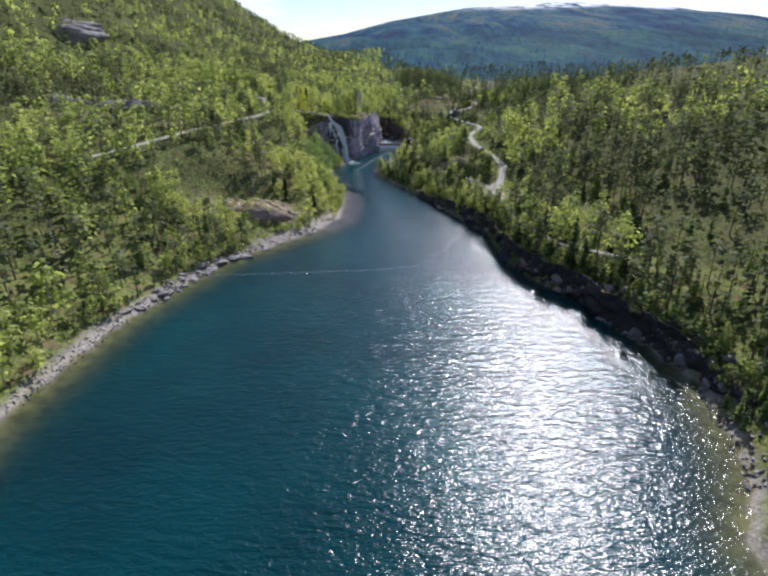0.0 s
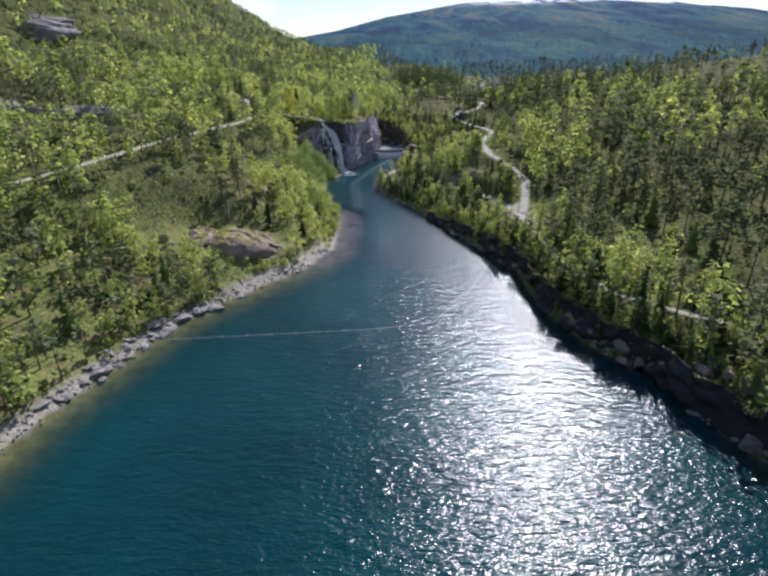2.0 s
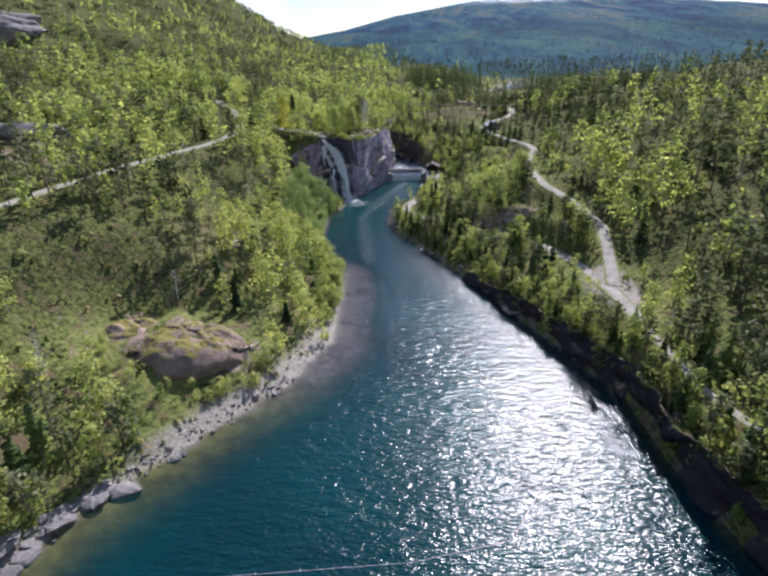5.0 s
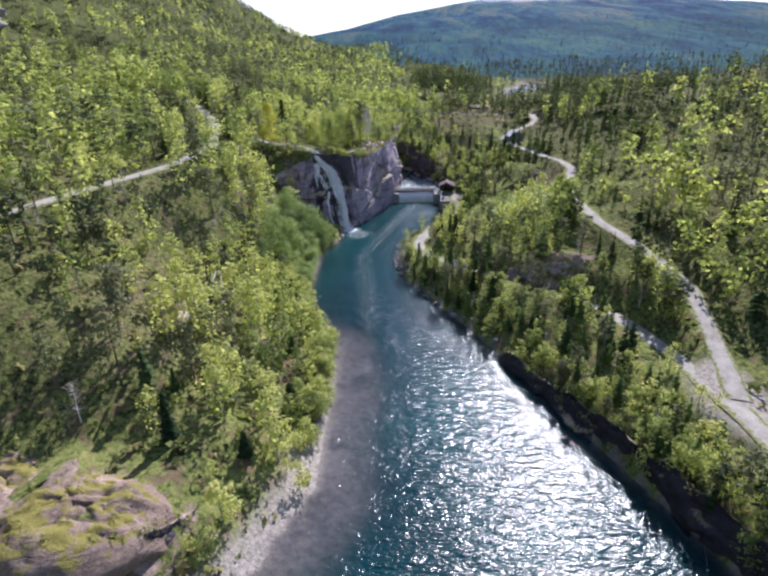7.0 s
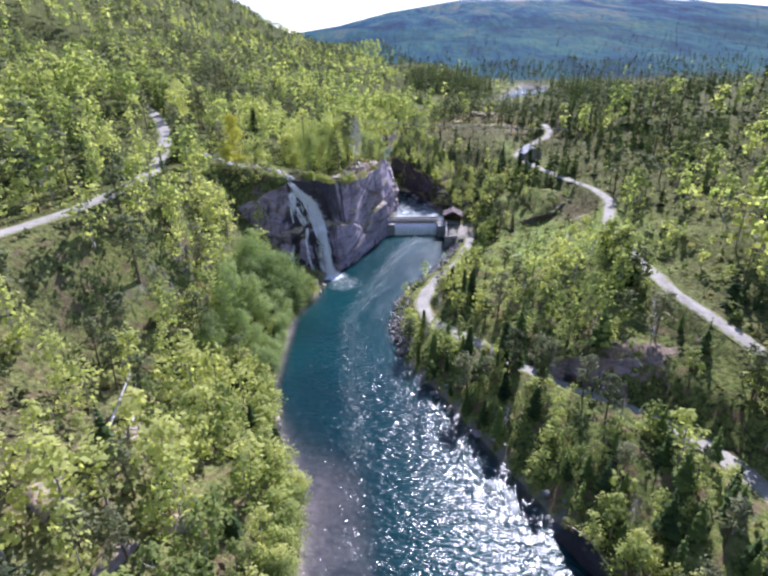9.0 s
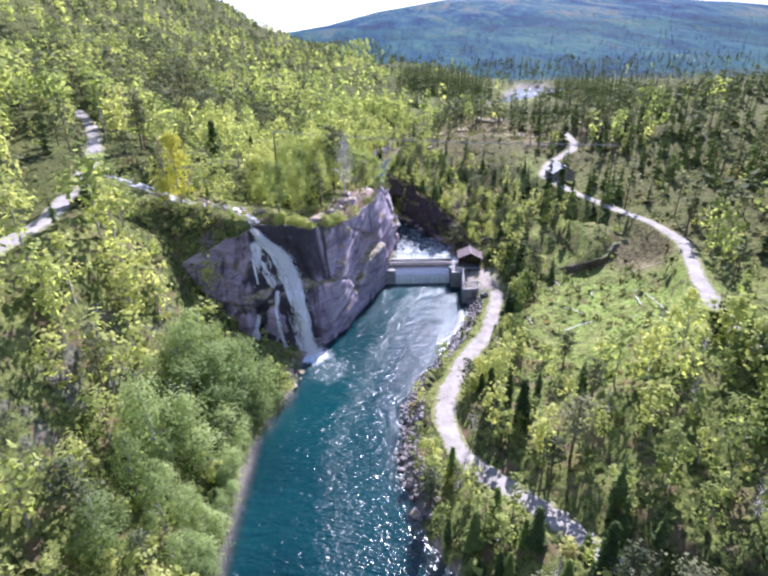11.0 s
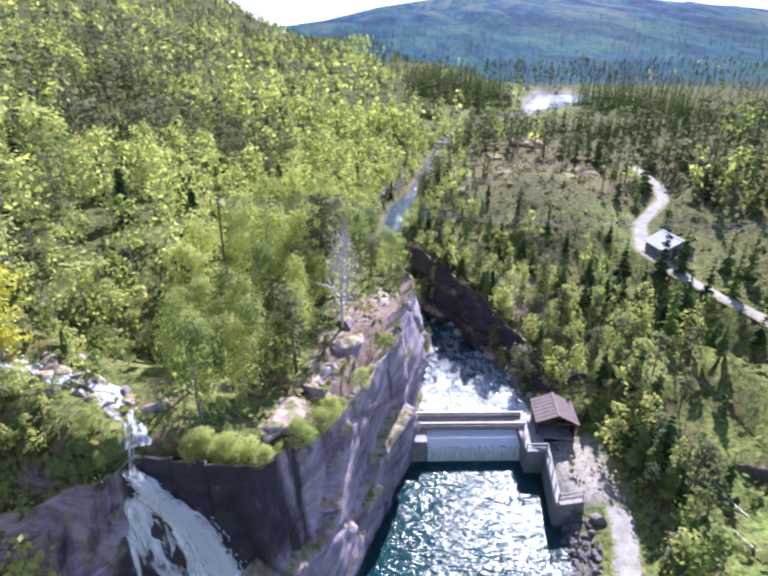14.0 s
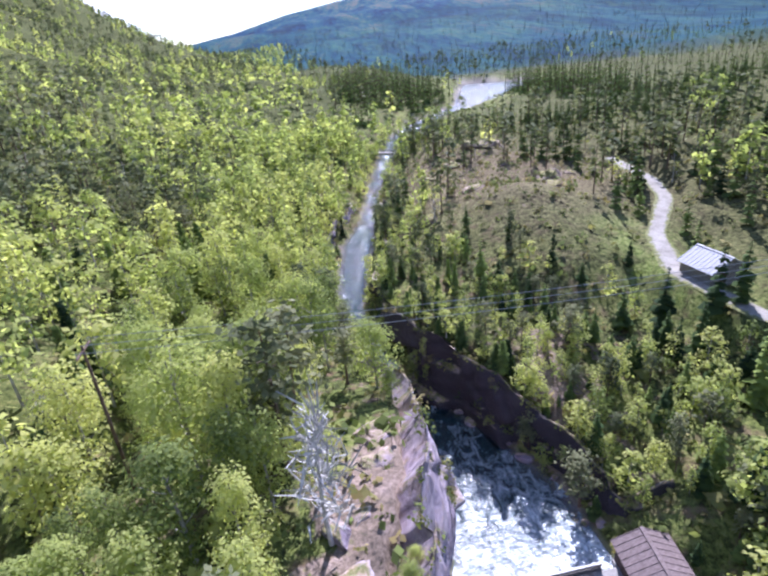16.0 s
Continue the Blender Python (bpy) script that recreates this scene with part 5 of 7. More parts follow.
# low growth hanging over the lip of the western cliff
p = np.array(GORGE[2:12])
t = r.uniform(0, len(p) - 1, 54)
px, py, top, back = (np.interp(t, np.arange(len(p)), p[:, i]) for i in range(4))
way = np.interp(t, [0, 5, 6, 7, 9], [0.1, 0.0, -0.5, -0.85, -0.9])
px, py = px + way * (back - 0.1), py + np.sqrt(1 - way ** 2) * (back - 0.1)
ok = np.hypot(px + 23, py - 241.5) > 2.6
n = int(ok.sum())
groves.append(np.stack([np.zeros(n), px[ok], py[ok], np.maximum(height(px[ok], py[ok])[0], top[ok] - 0.9) - 0.2, r.uniform(0.8, 2.4, n), r.uniform(1.5, 2.2, n), r.uniform(0, 6.28, n), r.uniform(0.4, 0.95, n)], 1))
# bushes round the foot of the rock dome
turn = r.uniform(math.pi, 2.05 * math.pi, 40)
px, py = -32.6 + 9.6 * np.cos(turn) * r.uniform(0.95, 1.25, 40), 137.5 + 7.6 * np.sin(turn) * r.uniform(0.98, 1.3, 40)
groves.append(np.stack([np.zeros(40), px, py, height(px, py)[0] - 0.15, r.uniform(0.9, 2.6, 40), r.uniform(1.2, 1.8, 40), r.uniform(0, 6.28, 40), r.uniform(0.25, 0.9, 40)], 1))
pines = np.array([(1, -13.2, 266.5, 12.0), (1, -12.6, 271, 11.0), (1, -14.5, 252.5, 8.0), (0, -15.5, 262.5, 8.0)])
groves.append(np.stack([pines[:, 0], pines[:, 1], pines[:, 2], height(pines[:, 1], pines[:, 2])[0] - 0.1, pines[:, 3], np.full(4, 1.1), pines[:, 1], np.full(4, 0.6)], 1))
# broad bushy trees on the bank below the waterfall
bank = np.array([(-20.8, 222.5, 5.5), (-23.6, 223, 7.0), (-21.8, 219.6, 6.0), (-25.3, 219.5, 8.0), (-23.4, 216.4, 6.2), (-26.8, 215.4, 7.6), (-22.6, 213.6, 5.2), (-28.2, 220, 7.0), (-26.5, 211, 7.0), (-23.6, 210, 5.6), (-29.5, 225, 6.0)])
n = len(bank)
groves.append(np.stack([np.zeros(n), bank[:, 0], bank[:, 1], np.maximum(height(bank[:, 0], bank[:, 1])[0], 0.25) - 0.1, bank[:, 2] * 1.12, r.uniform(1.6, 1.95, n), r.uniform(0, 6.28, n), r.uniform(0.4, 0.9, n)], 1))
near = near[~((near[:, 0] == 2) & (np.hypot(near[:, 1] + 10, near[:, 2] - 260) < 19))]
near = np.concatenate([near, fringe, scrub] + groves)
xs, ys, r = candidates(-75, 62, 108, 335, 3.6, 23)
under = plant(xs, ys, r, 0.45, True)
under = under[under[:, 0] != 2]
under[:, 0], under[:, 4] = 0, r.uniform(1.6, 3.8, len(under))
under[:, 5] *= 1.25
young = [broadleaf(1400 + i, 70, 0.145, 3, 0, 0.36, 0.1, 14) for i in range(4)]
under[:, 0] = r.integers(0, 4, len(under))
joined("young_birch_wood", under, young, [M_BARK_BIRCH, M_BIRCH], "low young birch scrub between the taller trees", "woodland")

near = near[(np.hypot((near[:, 1] + 20.8) / 5.0, (near[:, 2] - 233) / 5.5) > 1) & (np.hypot((near[:, 1] - 24.5) / 7.0, (near[:, 2] - 184.5) / 4.0) > 1)]

low = np.hypot((near[:, 1] + 32) / 8.0, (near[:, 2] - 232.5) / 5.0) < 1
near[low, 4] = np.minimum(near[low, 4] * 0.5, 2.6)
# the trees that the flight passes nearest stand singly
reach = to_line(near[:, 1], near[:, 2], [(-9, 140), (-10, 292)])[0] - 16 * (np.hypot(near[:, 1] + 26, near[:, 2] - 212) < 15) - 12 * ((near[:, 2] > 238) & (near[:, 1] < -6))
single = np.zeros(len(near), bool)
outlying = reach - 26 * ((near[:, 1] > 20) & (near[:, 2] < 145)) >= 46
for kind, count in ((0, 275), (1, 100), (2, 110), (3, 45)):
    of_kind = np.where(near[:, 0] == kind)[0]
    single[of_kind[np.argsort(reach[of_kind])[:count]]] = True

for kind, (name, bark, leaf, label, category) in enumerate(KINDS):
    shapes = []
    for wood, crown in FINE[kind]:
        shapes.append((mesh_of("trunk", *wood, [bark], smooth_faces=True), mesh_of("crown", *crown[:2], [leaf])))
        layer(shapes[-1][1], "tint", np.full(len(crown[0]), 0.0))
        bulges(shapes[-1][1], crown[2])
    finest = []
    if kind == 0:
        for wood, crown in FINEST + BUSHY:
            finest.append((mesh_of("trunk", *wood, [bark], smooth_faces=True), mesh_of("crown", *crown[:2], [leaf if len(finest) < len(FINEST) else M_WILLOW])))
            layer(finest[-1][1], "tint", np.full(len(crown[0]), 0.0))
            bulges(finest[-1][1], crown[2])
    for row in near[single & (near[:, 0] == kind)]:
        choice, willow = shapes, bool(finest) and math.dist(row[1:3], (-26, 212)) < 15
        if willow:
            choice = finest[len(FINEST):]
        elif finest and math.dist(row[1:3], (-20, 260)) < 25:
            choice = finest[:len(FINEST)]
        trunk, crown = choice[int(row[1] * 7 + row[2] * 13) % len(choice)]
        tree = new("willow" if willow else name)
        tree.matrix_world = pose(row[1], row[2], row[3], 0, 0, math.degrees(row[6])) @ Matrix.Diagonal((row[4] * row[5], row[4] * row[5], row[4], 1))
        if willow:
            tagged(tree, "broad bushy willow with grey-green leaves on the bank", category, "willows on the bank")
        else:
            tagged(tree, label, category, name + " trees by the gorge")
        new("trunk", trunk).parent = tree
        new("crown", crown).parent = tree
    rows = near[~single & (near[:, 0] == kind) & outlying].copy()
    rows[:, 0] = rng.integers(0, len(OUTER[kind]), len(rows))
    joined("outer_" + name + "_wood", rows, OUTER[kind], [bark, leaf], "slopes further off with " + label.split(" ", 1)[1], "woodland")
    rows = near[~single & (near[:, 0] == kind) & ~outlying].copy()
    rows[:, 0] = rng.integers(0, len(MIDDLE[kind]), len(rows))
    joined(name + "_wood", rows, MIDDLE[kind], [bark, leaf], "wooded slopes of " + label.split(" ", 1)[1], "woodland")
    rows = np.concatenate([mid[mid[:, 0] == kind], distant[distant[:, 0] == kind]])
    rows[:, 0] = rng.integers(0, len(COARSE[kind]), len(rows))
    joined("far_" + name + "_wood", rows, COARSE[kind], [bark, leaf], "distant woods of " + label.split(" ", 1)[1], "woodland")

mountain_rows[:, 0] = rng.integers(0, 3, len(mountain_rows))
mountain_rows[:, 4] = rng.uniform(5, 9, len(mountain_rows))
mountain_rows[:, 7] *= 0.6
joined("mountain_wood", mountain_rows, [spruce(1500 + i, 3, 4, 1, 0.26) for i in range(3)], [M_BARK_PINE, M_HAZED_WOOD], "distant dark spruce woods on the mountain's foot", "woodland")

# undergrowth
xs, ys, r = candidates(-120, 100, 40, 420, 2.0, 9)
h, stony, _, _, d, inside, _ = height(xs, ys)
ok = ~inside & (d > 0.8) & (h > water_level(ys) + 0.4) & (r.uniform(0, 1, len(xs)) < 0.40 - 0.2 * bump_at(xs, ys, -34, 138.5, 10, 6) + 0.3 * fbm(xs, ys, 14, 3, 8) + 0.35 * bump_at(xs, ys, 26, 236, 14, 28) + 0.7 * bump_at(xs, ys, -8, 258, 8, 24) + 0.5 * bump_at(xs, ys, 11, 285, 7, 20) + 0.7 * bump_at(xs, ys, -32, 244, 14, 7) + 0.5 * bump_at(xs, ys, 9, 240, 3, 12) + 0.3 * bump_at(xs, ys, 28, 345, 24, 42)) & (ys > np.abs(xs + 3) * 1.32 - 26) & off_tracks(xs, ys, 2.0)
n = int(ok.sum())
bushes = np.stack([r.integers(0, 5, n), xs[ok], ys[ok], h[ok], r.uniform(0.4, 1.7, n), r.uniform(0.8, 1.4, n), r.uniform(0, 6.28, n), r.uniform(0, 1, n)], 1)
joined("undergrowth", bushes, [bush(1300 + i, 8, 0.55) for i in range(5)], [M_BARK_PINE, M_SHRUB], "low green and brown scrub between the trees", "undergrowth")


# shrubs and grass tufts on the ledges of the cliffs
tufts, r = [], np.random.default_rng(66)
for name, count, low in (("cliff_west", 420, 0.62), ("cliff_gorge", 260, 0.5), ("cliff_bank", 160, 0.6), ("rock_dome_face", 60, 0.6), ("rock_knob_face", 60, 0.6)):
    me = bpy.data.objects[name].data
    co, nr = np.zeros(len(me.vertices) * 3), np.zeros(len(me.vertices) * 3)
    me.vertices.foreach_get("co", co)
    me.vertices.foreach_get("normal", nr)
    co, nr = co.reshape(-1, 3), nr.reshape(-1, 3)
    fit = np.where((nr[:, 2] > low) & (co[:, 2] > 1.0) & (np.hypot(co[:, 0] + 20.5, co[:, 1] - 238) > 5.5))[0]
    pick = r.choice(fit, min(count, len(fit)), replace=False)
    n = len(pick)
    tufts.append(np.stack([r.integers(0, 5, n), co[pick, 0], co[pick, 1], co[pick, 2] - 0.1, r.uniform(0.35, 1.3, n), r.uniform(0.8, 1.4, n), r.uniform(0, 6.28, n), r.uniform(0, 1, n)], 1))
joined("ledge_shrubs", np.concatenate(tufts), [bush(2000 + i, 26, 0.26) for i in range(5)], [M_BARK_PINE, M_SHRUB], "green and ochre shrubs and grass tufts on rock ledges", "undergrowth")


# ---- rocks ----
def rock_mesh(seed, rough=0.28, cuts=3, detail=2):
    """A rough boulder of about unit radius with a few flat broken faces."""
    r = random.Random(seed)
    bm = bmesh.new()
    bmesh.ops.create_icosphere(bm, subdivisions=detail, radius=1.0)
    off = Vector((r.uniform(0, 90), r.uniform(0, 90), r.uniform(0, 90)))
    planes = [(Vector((r.gauss(0, 1), r.gauss(0, 1), r.gauss(0, 0.7))).normalized(), r.uniform(0.45, 0.8)) for _ in range(cuts)]
    for v in bm.verts:
        v.co *= 1 + rough * noise.noise(v.co * 1.3 + off) + rough * 0.5 * noise.noise(v.co * 3.1 + off) + (rough * 0.35 * noise.noise(v.co * 7.3 + off) if detail > 3 else 0)
        for nrm, dist in planes:
            over = v.co.dot(nrm) - dist
            if over > 0:
                v.co -= nrm * over * 0.9
    return bm


def finished(bm, name, material):
    me = bpy.data.meshes.new(name)
    bm.to_mesh(me)
    bm.free()
    me.materials.append(material)
    return me


STONES = [finished(rock_mesh(20 + i, 0.35, 9), "rock", M_ROCK) for i in range(8)]
BANKSTONES = [finished(rock_mesh(40 + i, 0.35, 9), "rock", M_BANKROCK) for i in range(6)]
DARKSTONES = [finished(rock_mesh(60 + i, 0.3, 5), "rock", M_CLIFF) for i in range(5)]


def stone(x, y, size, flat, meshes, label, group, r):
    ob = new("rock", meshes[r.randrange(len(meshes))])
    z = float(ground_at(x, y)[0])
    ob.matrix_world = pose(x, y, max(z, float(water_level(y)) - 0.25) + size * flat * 0.25, r.uniform(-12, 12), r.uniform(-12, 12), r.uniform(0, 360)) @ Matrix.Diagonal((size, size * r.uniform(0.6, 0.95), size * flat, 1))
    tagged(ob, label, "rock", group)


def stones_along(line, a, b, count, small, large, inland, flat, meshes, label, group, seed):
    """Strews stones along a stretch of a shoreline between two distances up the valley."""
    r = random.Random(seed)
    ys = [p[1] for p in line]
    for _ in range(count):
        y = r.uniform(a, b)
        x = float(np.interp(y, ys, [p[0] for p in line])) + r.uniform(-0.6, inland) * (-1 if line is LEFT else 1)
        stone(x, y, small + (large - small) * r.random() ** 3, flat, meshes, label, group, r)


stones_along(LEFT, 84, 116, 52, 0.3, 1.5, 2.4, 0.34, STONES, "pale grey broken slab on the river shore", "rocks on the western shore", 1)
stones_along(LEFT, 93, 117, 30, 0.8, 2.1, 2.6, 0.26, STONES, "large pale broken rock slab tilted on the shore", "rocks on the western shore", 9)
stones_along(LEFT, 48, 84, 24, 0.15, 0.5, 1.6, 0.45, STONES, "small pale stone on the river shore", "rocks on the western shore", 2)
stones_along(LEFT, 116, 134, 18, 0.25, 1.1, 1.8, 0.3, STONES, "pale flat slab at the water's edge", "rocks on the western shore", 3)
stones_along(RIGHT, 206, 250, 90, 0.3, 0.6, 2.0, 0.7, BANKSTONES, "angular dark grey block of a stone bank below the track", "rocks of the stone bank", 4)
stones_along(RIGHT, 56, 98, 44, 0.35, 2.0, 4.5, 0.65, STONES + DARKSTONES, "dark grey boulder on the rocky bank", "boulders on the eastern bank", 5)
stones_along(RIGHT, 150, 206, 24, 0.3, 0.9, 1.8, 0.6, STONES + DARKSTONES, "dark grey stone at the foot of the bank", "boulders on the eastern bank", 6)
stones_along(LEFT, 226, 240, 14, 0.4, 1.3, 2.5, 0.7, DARKSTONES, "wet dark boulder below the waterfall", "boulders below the waterfall", 7)
stones_along(RIGHT, 265, 288, 16, 0.4, 1.2, 1.6, 0.7, DARKSTONES, "wet dark boulder beside the rapids", "boulders beside the rapids", 8)


def rubble(name, line, a, b, count, small, large, inland, label, seed, material):
    r = np.random.default_rng(seed)
    bm = rock_mesh(seed, 0.35, 6, 1)
    bm.verts.ensure_lookup_table()
    v = np.array([tuple(p.co) for p in bm.verts])
    f = np.array([[w.index for w in p.verts] for p in bm.faces])
    bm.free()
    y = r.uniform(a, b, count)
    x = np.interp(y, [p[1] for p in line], [p[0] for p in line]) + r.uniform(-0.5, inland, count) * (-1 if line is LEFT else 1)
    z = np.maximum(ground_at(x, y), -0.2)
    size = r.uniform(small, large, (count, 1, 3))
    ang = r.uniform(0, 6.28, count)
    co, si = np.cos(ang)[:, None], np.sin(ang)[:, None]
    p = v[None] * size
    w = np.stack([p[..., 0] * co - p[..., 1] * si + x[:, None], p[..., 0] * si + p[..., 1] * co + y[:, None], p[..., 2] * 0.8 + z[:, None] + size[:, :, 2] * 0.2], 2)
    me = mesh_of(name, w.reshape(-1, 3), (f[None] + (np.arange(count) * len(v))[:, None, None]).reshape(-1, 3), [material])
    tagged(new(name, me), label, "stones", kind="stuff")


rubble("stone_bank", RIGHT, 204, 252, 620, 0.2, 0.45, 2.2, "loose angular grey stones lining the bank below the track", 31, M_BANKROCK)
rubble("shore_stones", LEFT, 46, 136, 420, 0.10, 0.32, 2.2, "small pale stones along the western shore", 32, M_ROCK)
rubble("bank_stones", RIGHT, 40, 100, 420, 0.15, 0.5, 4.5, "loose dark stones on the eastern shore", 33, M_BANKROCK)


def outcrop(x, y, z, size, turn, seed, material, label, cuts=6):
    ob = new("rock_outcrop", finished(rock_mesh(seed, 0.36, cuts, 4), "rock_outcrop", material))
    ob.data.polygons.foreach_set("use_smooth", [True] * len(ob.data.polygons))
    ob.matrix_world = pose(x, y, z, 0, 0, turn) @ Matrix.Diagonal((*size, 1))
    tagged(ob, label, "rock")


M_DOME = rock_material("mossy_rock", (0.09, 0.065, 0.055), (0.28, 0.20, 0.155), (0.55, 0.41, 0.32), (0.23, 0.20, 0.045), 0.76)


def whaleback(x, y, z, size, turn, seed, label):
    """A broad ice-worn rock: a rounded back, an undercut broken front and long cracks across it."""
    rings, spokes = 34, 96
    R, A = np.meshgrid(np.linspace(0, 1, rings), np.linspace(0, 2 * np.pi, spokes, endpoint=False), indexing="ij")
    edge = 1 + 0.16 * fbm(np.cos(A) * 3, np.sin(A) * 3, 2.0, 3, seed)
    u, w = R * np.cos(A) * edge, R * np.sin(A) * edge
    front = smooth(0.1, 0.8, -w)
    px, py = u * size[0], w * size[1]
    top = (1 - R ** (2.4 + 2.5 * front)) * size[2]
    steps = np.abs(fbm(px, py * 1.6, 3.2, 4, seed + 2))
    crack = 0.45 * (1 - smooth(0.0, 0.07, np.abs(fbm(px + 0.4 * py, py * 2.2, 4.5, 3, seed + 4))))
    pz = top + (0.9 * fbm(px, py, 5, 4, seed + 1) + 0.45 * fbm(px, py * 1.5, 1.3, 3, seed + 6)) * (1 - R ** 3) + 0.5 * steps * (1 - R ** 6) - crack * (1 - R ** 4)
    py = py + 2.4 * front * smooth(0.86, 1.0, R)
    n = spokes
    i, j = np.meshgrid(np.arange(rings - 1), np.arange(spokes), indexing="ij")
    faces = np.stack([i * n + j, (i + 1) * n + j, (i + 1) * n + (j + 1) % n, i * n + (j + 1) % n], 2).reshape(-1, 4)
    me = mesh_of("rock_outcrop", np.stack([px, py, pz], 2).reshape(-1, 3), faces, [M_DOME], smooth_faces=True)
    ob = new("rock_outcrop", me)
    ob.matrix_world = pose(x, y, z, 0, 0, turn)
    tagged(ob, label, "rock")


whaleback(-32.6, 137.7, 1.4, (9.8, 7.9, 6.2), 8, 121, "broad rounded pinkish rock dome with patches of moss")
whaleback(-43.8, 142.2, 2.2, (8.2, 6.6, 5.0), -8, 122, "broad rounded grey rock hump with patches of moss")
outcrop(-54, 152, 12.4, (5.0, 3, 1.8), -10, 123, M_DOME, "mossy brown rock ledge among the birches", 2)
for x, y, size, seed in ((-23.5, 168, 1.6, 141), (-27, 164.5, 2.0, 142), (-33, 167.5, 2.2, 143), (-20.2, 187, 1.8, 144), (-19.8, 184, 1.4, 145), (-31, 178, 1.5, 146)):
    outcrop(x, y, float(ground_at(x, y)[0]) - 0.3, (size * 1.3, size * 0.8, size * 0.6), seed * 50, seed, M_CLIFF, "dark rock ledge on the mossy slope")
outcrop(-92, 200, 26.5, (17, 5, 3.0), 10, 95, M_ROCK, "long pale rock ledge across the hillside")
outcrop(-115, 196, 28, (12, 4, 3.2), 6, 96, M_ROCK, "long pale rock ledge across the hillside")
outcrop(-197, 373, 56, (30, 9, 8), 15, 97, M_ROCK, "grey crag high on the hillside")
outcrop(-180, 350, 54, (20, 8, 6), 35, 98, M_ROCK, "grey crag high on the hillside")
outcrop(40, 337, 14.8, (4.0, 3.0, 2.0), 30, 101, M_DOME, "pale rounded rock on the heathery knoll")
for x, y, size, seed in ((22, 331, 2.6, 131), (33, 322, 2.2, 132), (27, 362, 3.0, 133), (18, 350, 2.0, 134), (36, 352, 2.4, 135), (12, 322, 2.4, 136), (45, 340, 2.0, 137)):
    outcrop(x, y, float(ground_at(x, y)[0]) - 0.1, (size, size * 0.7, size * 0.35), seed * 40, seed, M_DOME, "low mossy rock in the heather", 2)
outcrop(38, 376, 15, (6.5, 3.5, 1.8), -15, 102, M_DOME, "flat rock ledge on the heathery knoll")


r = random.Random(52)
for i in range(16):
    t = r.random()
    x, y = -14.5 + 9.5 * t + r.uniform(-2.5, 0.6), 245 + 25 * t + r.uniform(-1.5, 1.5)
    size = r.uniform(0.8, 1.9)
    outcrop(x, y, float(ground_at(x, y)[0]) - 0.15, (size, size * r.uniform(0.6, 1), size * r.uniform(0.35, 0.7)), r.uniform(0, 360), 150 + i, M_CLIFF, "rough purple-grey rock breaking through the grass", 7)

# ---- waterfall ----
outcrop(-23.6, 240.6, 12.6, (1.5, 1.5, 2.7), 10, 110, M_CLIFF, "rounded dark wet rock beside the waterfall")
outcrop(-21.0, 238.4, 8.0, (1.3, 1.3, 1.1), 40, 111, M_CLIFF, "dark wet rock splitting the waterfall")
outcrop(-20.6, 236.6, 3.0, (1.9, 1.4, 4.6), 15, 112, M_CLIFF, "dark wet buttress below the waterfall")
outcrop(-24.6, 236.4, 2.0, (2.0, 1.4, 4.6), -15, 113, M_CLIFF, "dark wet buttress below the waterfall")
outcrop(-14.3, 240.2, 2.4, (2.0, 1.7, 6.4), 35, 114, M_CLIFF, "tall dark block of rock beside the waterfall")
bpy.context.view_layer.update()
SIDE, OUT = Vector((0.96, 0.28, 0)), Vector((0.28, -0.96, 0))
behind_fall = []
for ob in [bpy.data.objects["cliff_west"]] + [o for o in bpy.data.objects if o.name.startswith("rock_outcrop") and o.location.y > 230 and -30 < o.location.x < 0]:
    behind_fall.append(BVHTree.FromPolygons([ob.matrix_world @ v.co for v in ob.data.vertices], [tuple(p.vertices) for p in ob.data.polygons]))


def rock_depth(u, z):
    """How far the rock stands out at a place across and up the fall."""
    start = Vector((-20, 238.5, z)) + SIDE * u + OUT * 9
    hits = [tree.ray_cast(start, -OUT)[3] for tree in behind_fall]
    hits = [h for h in hits if h is not None]
    return 9 - min(hits) if hits else -7.0


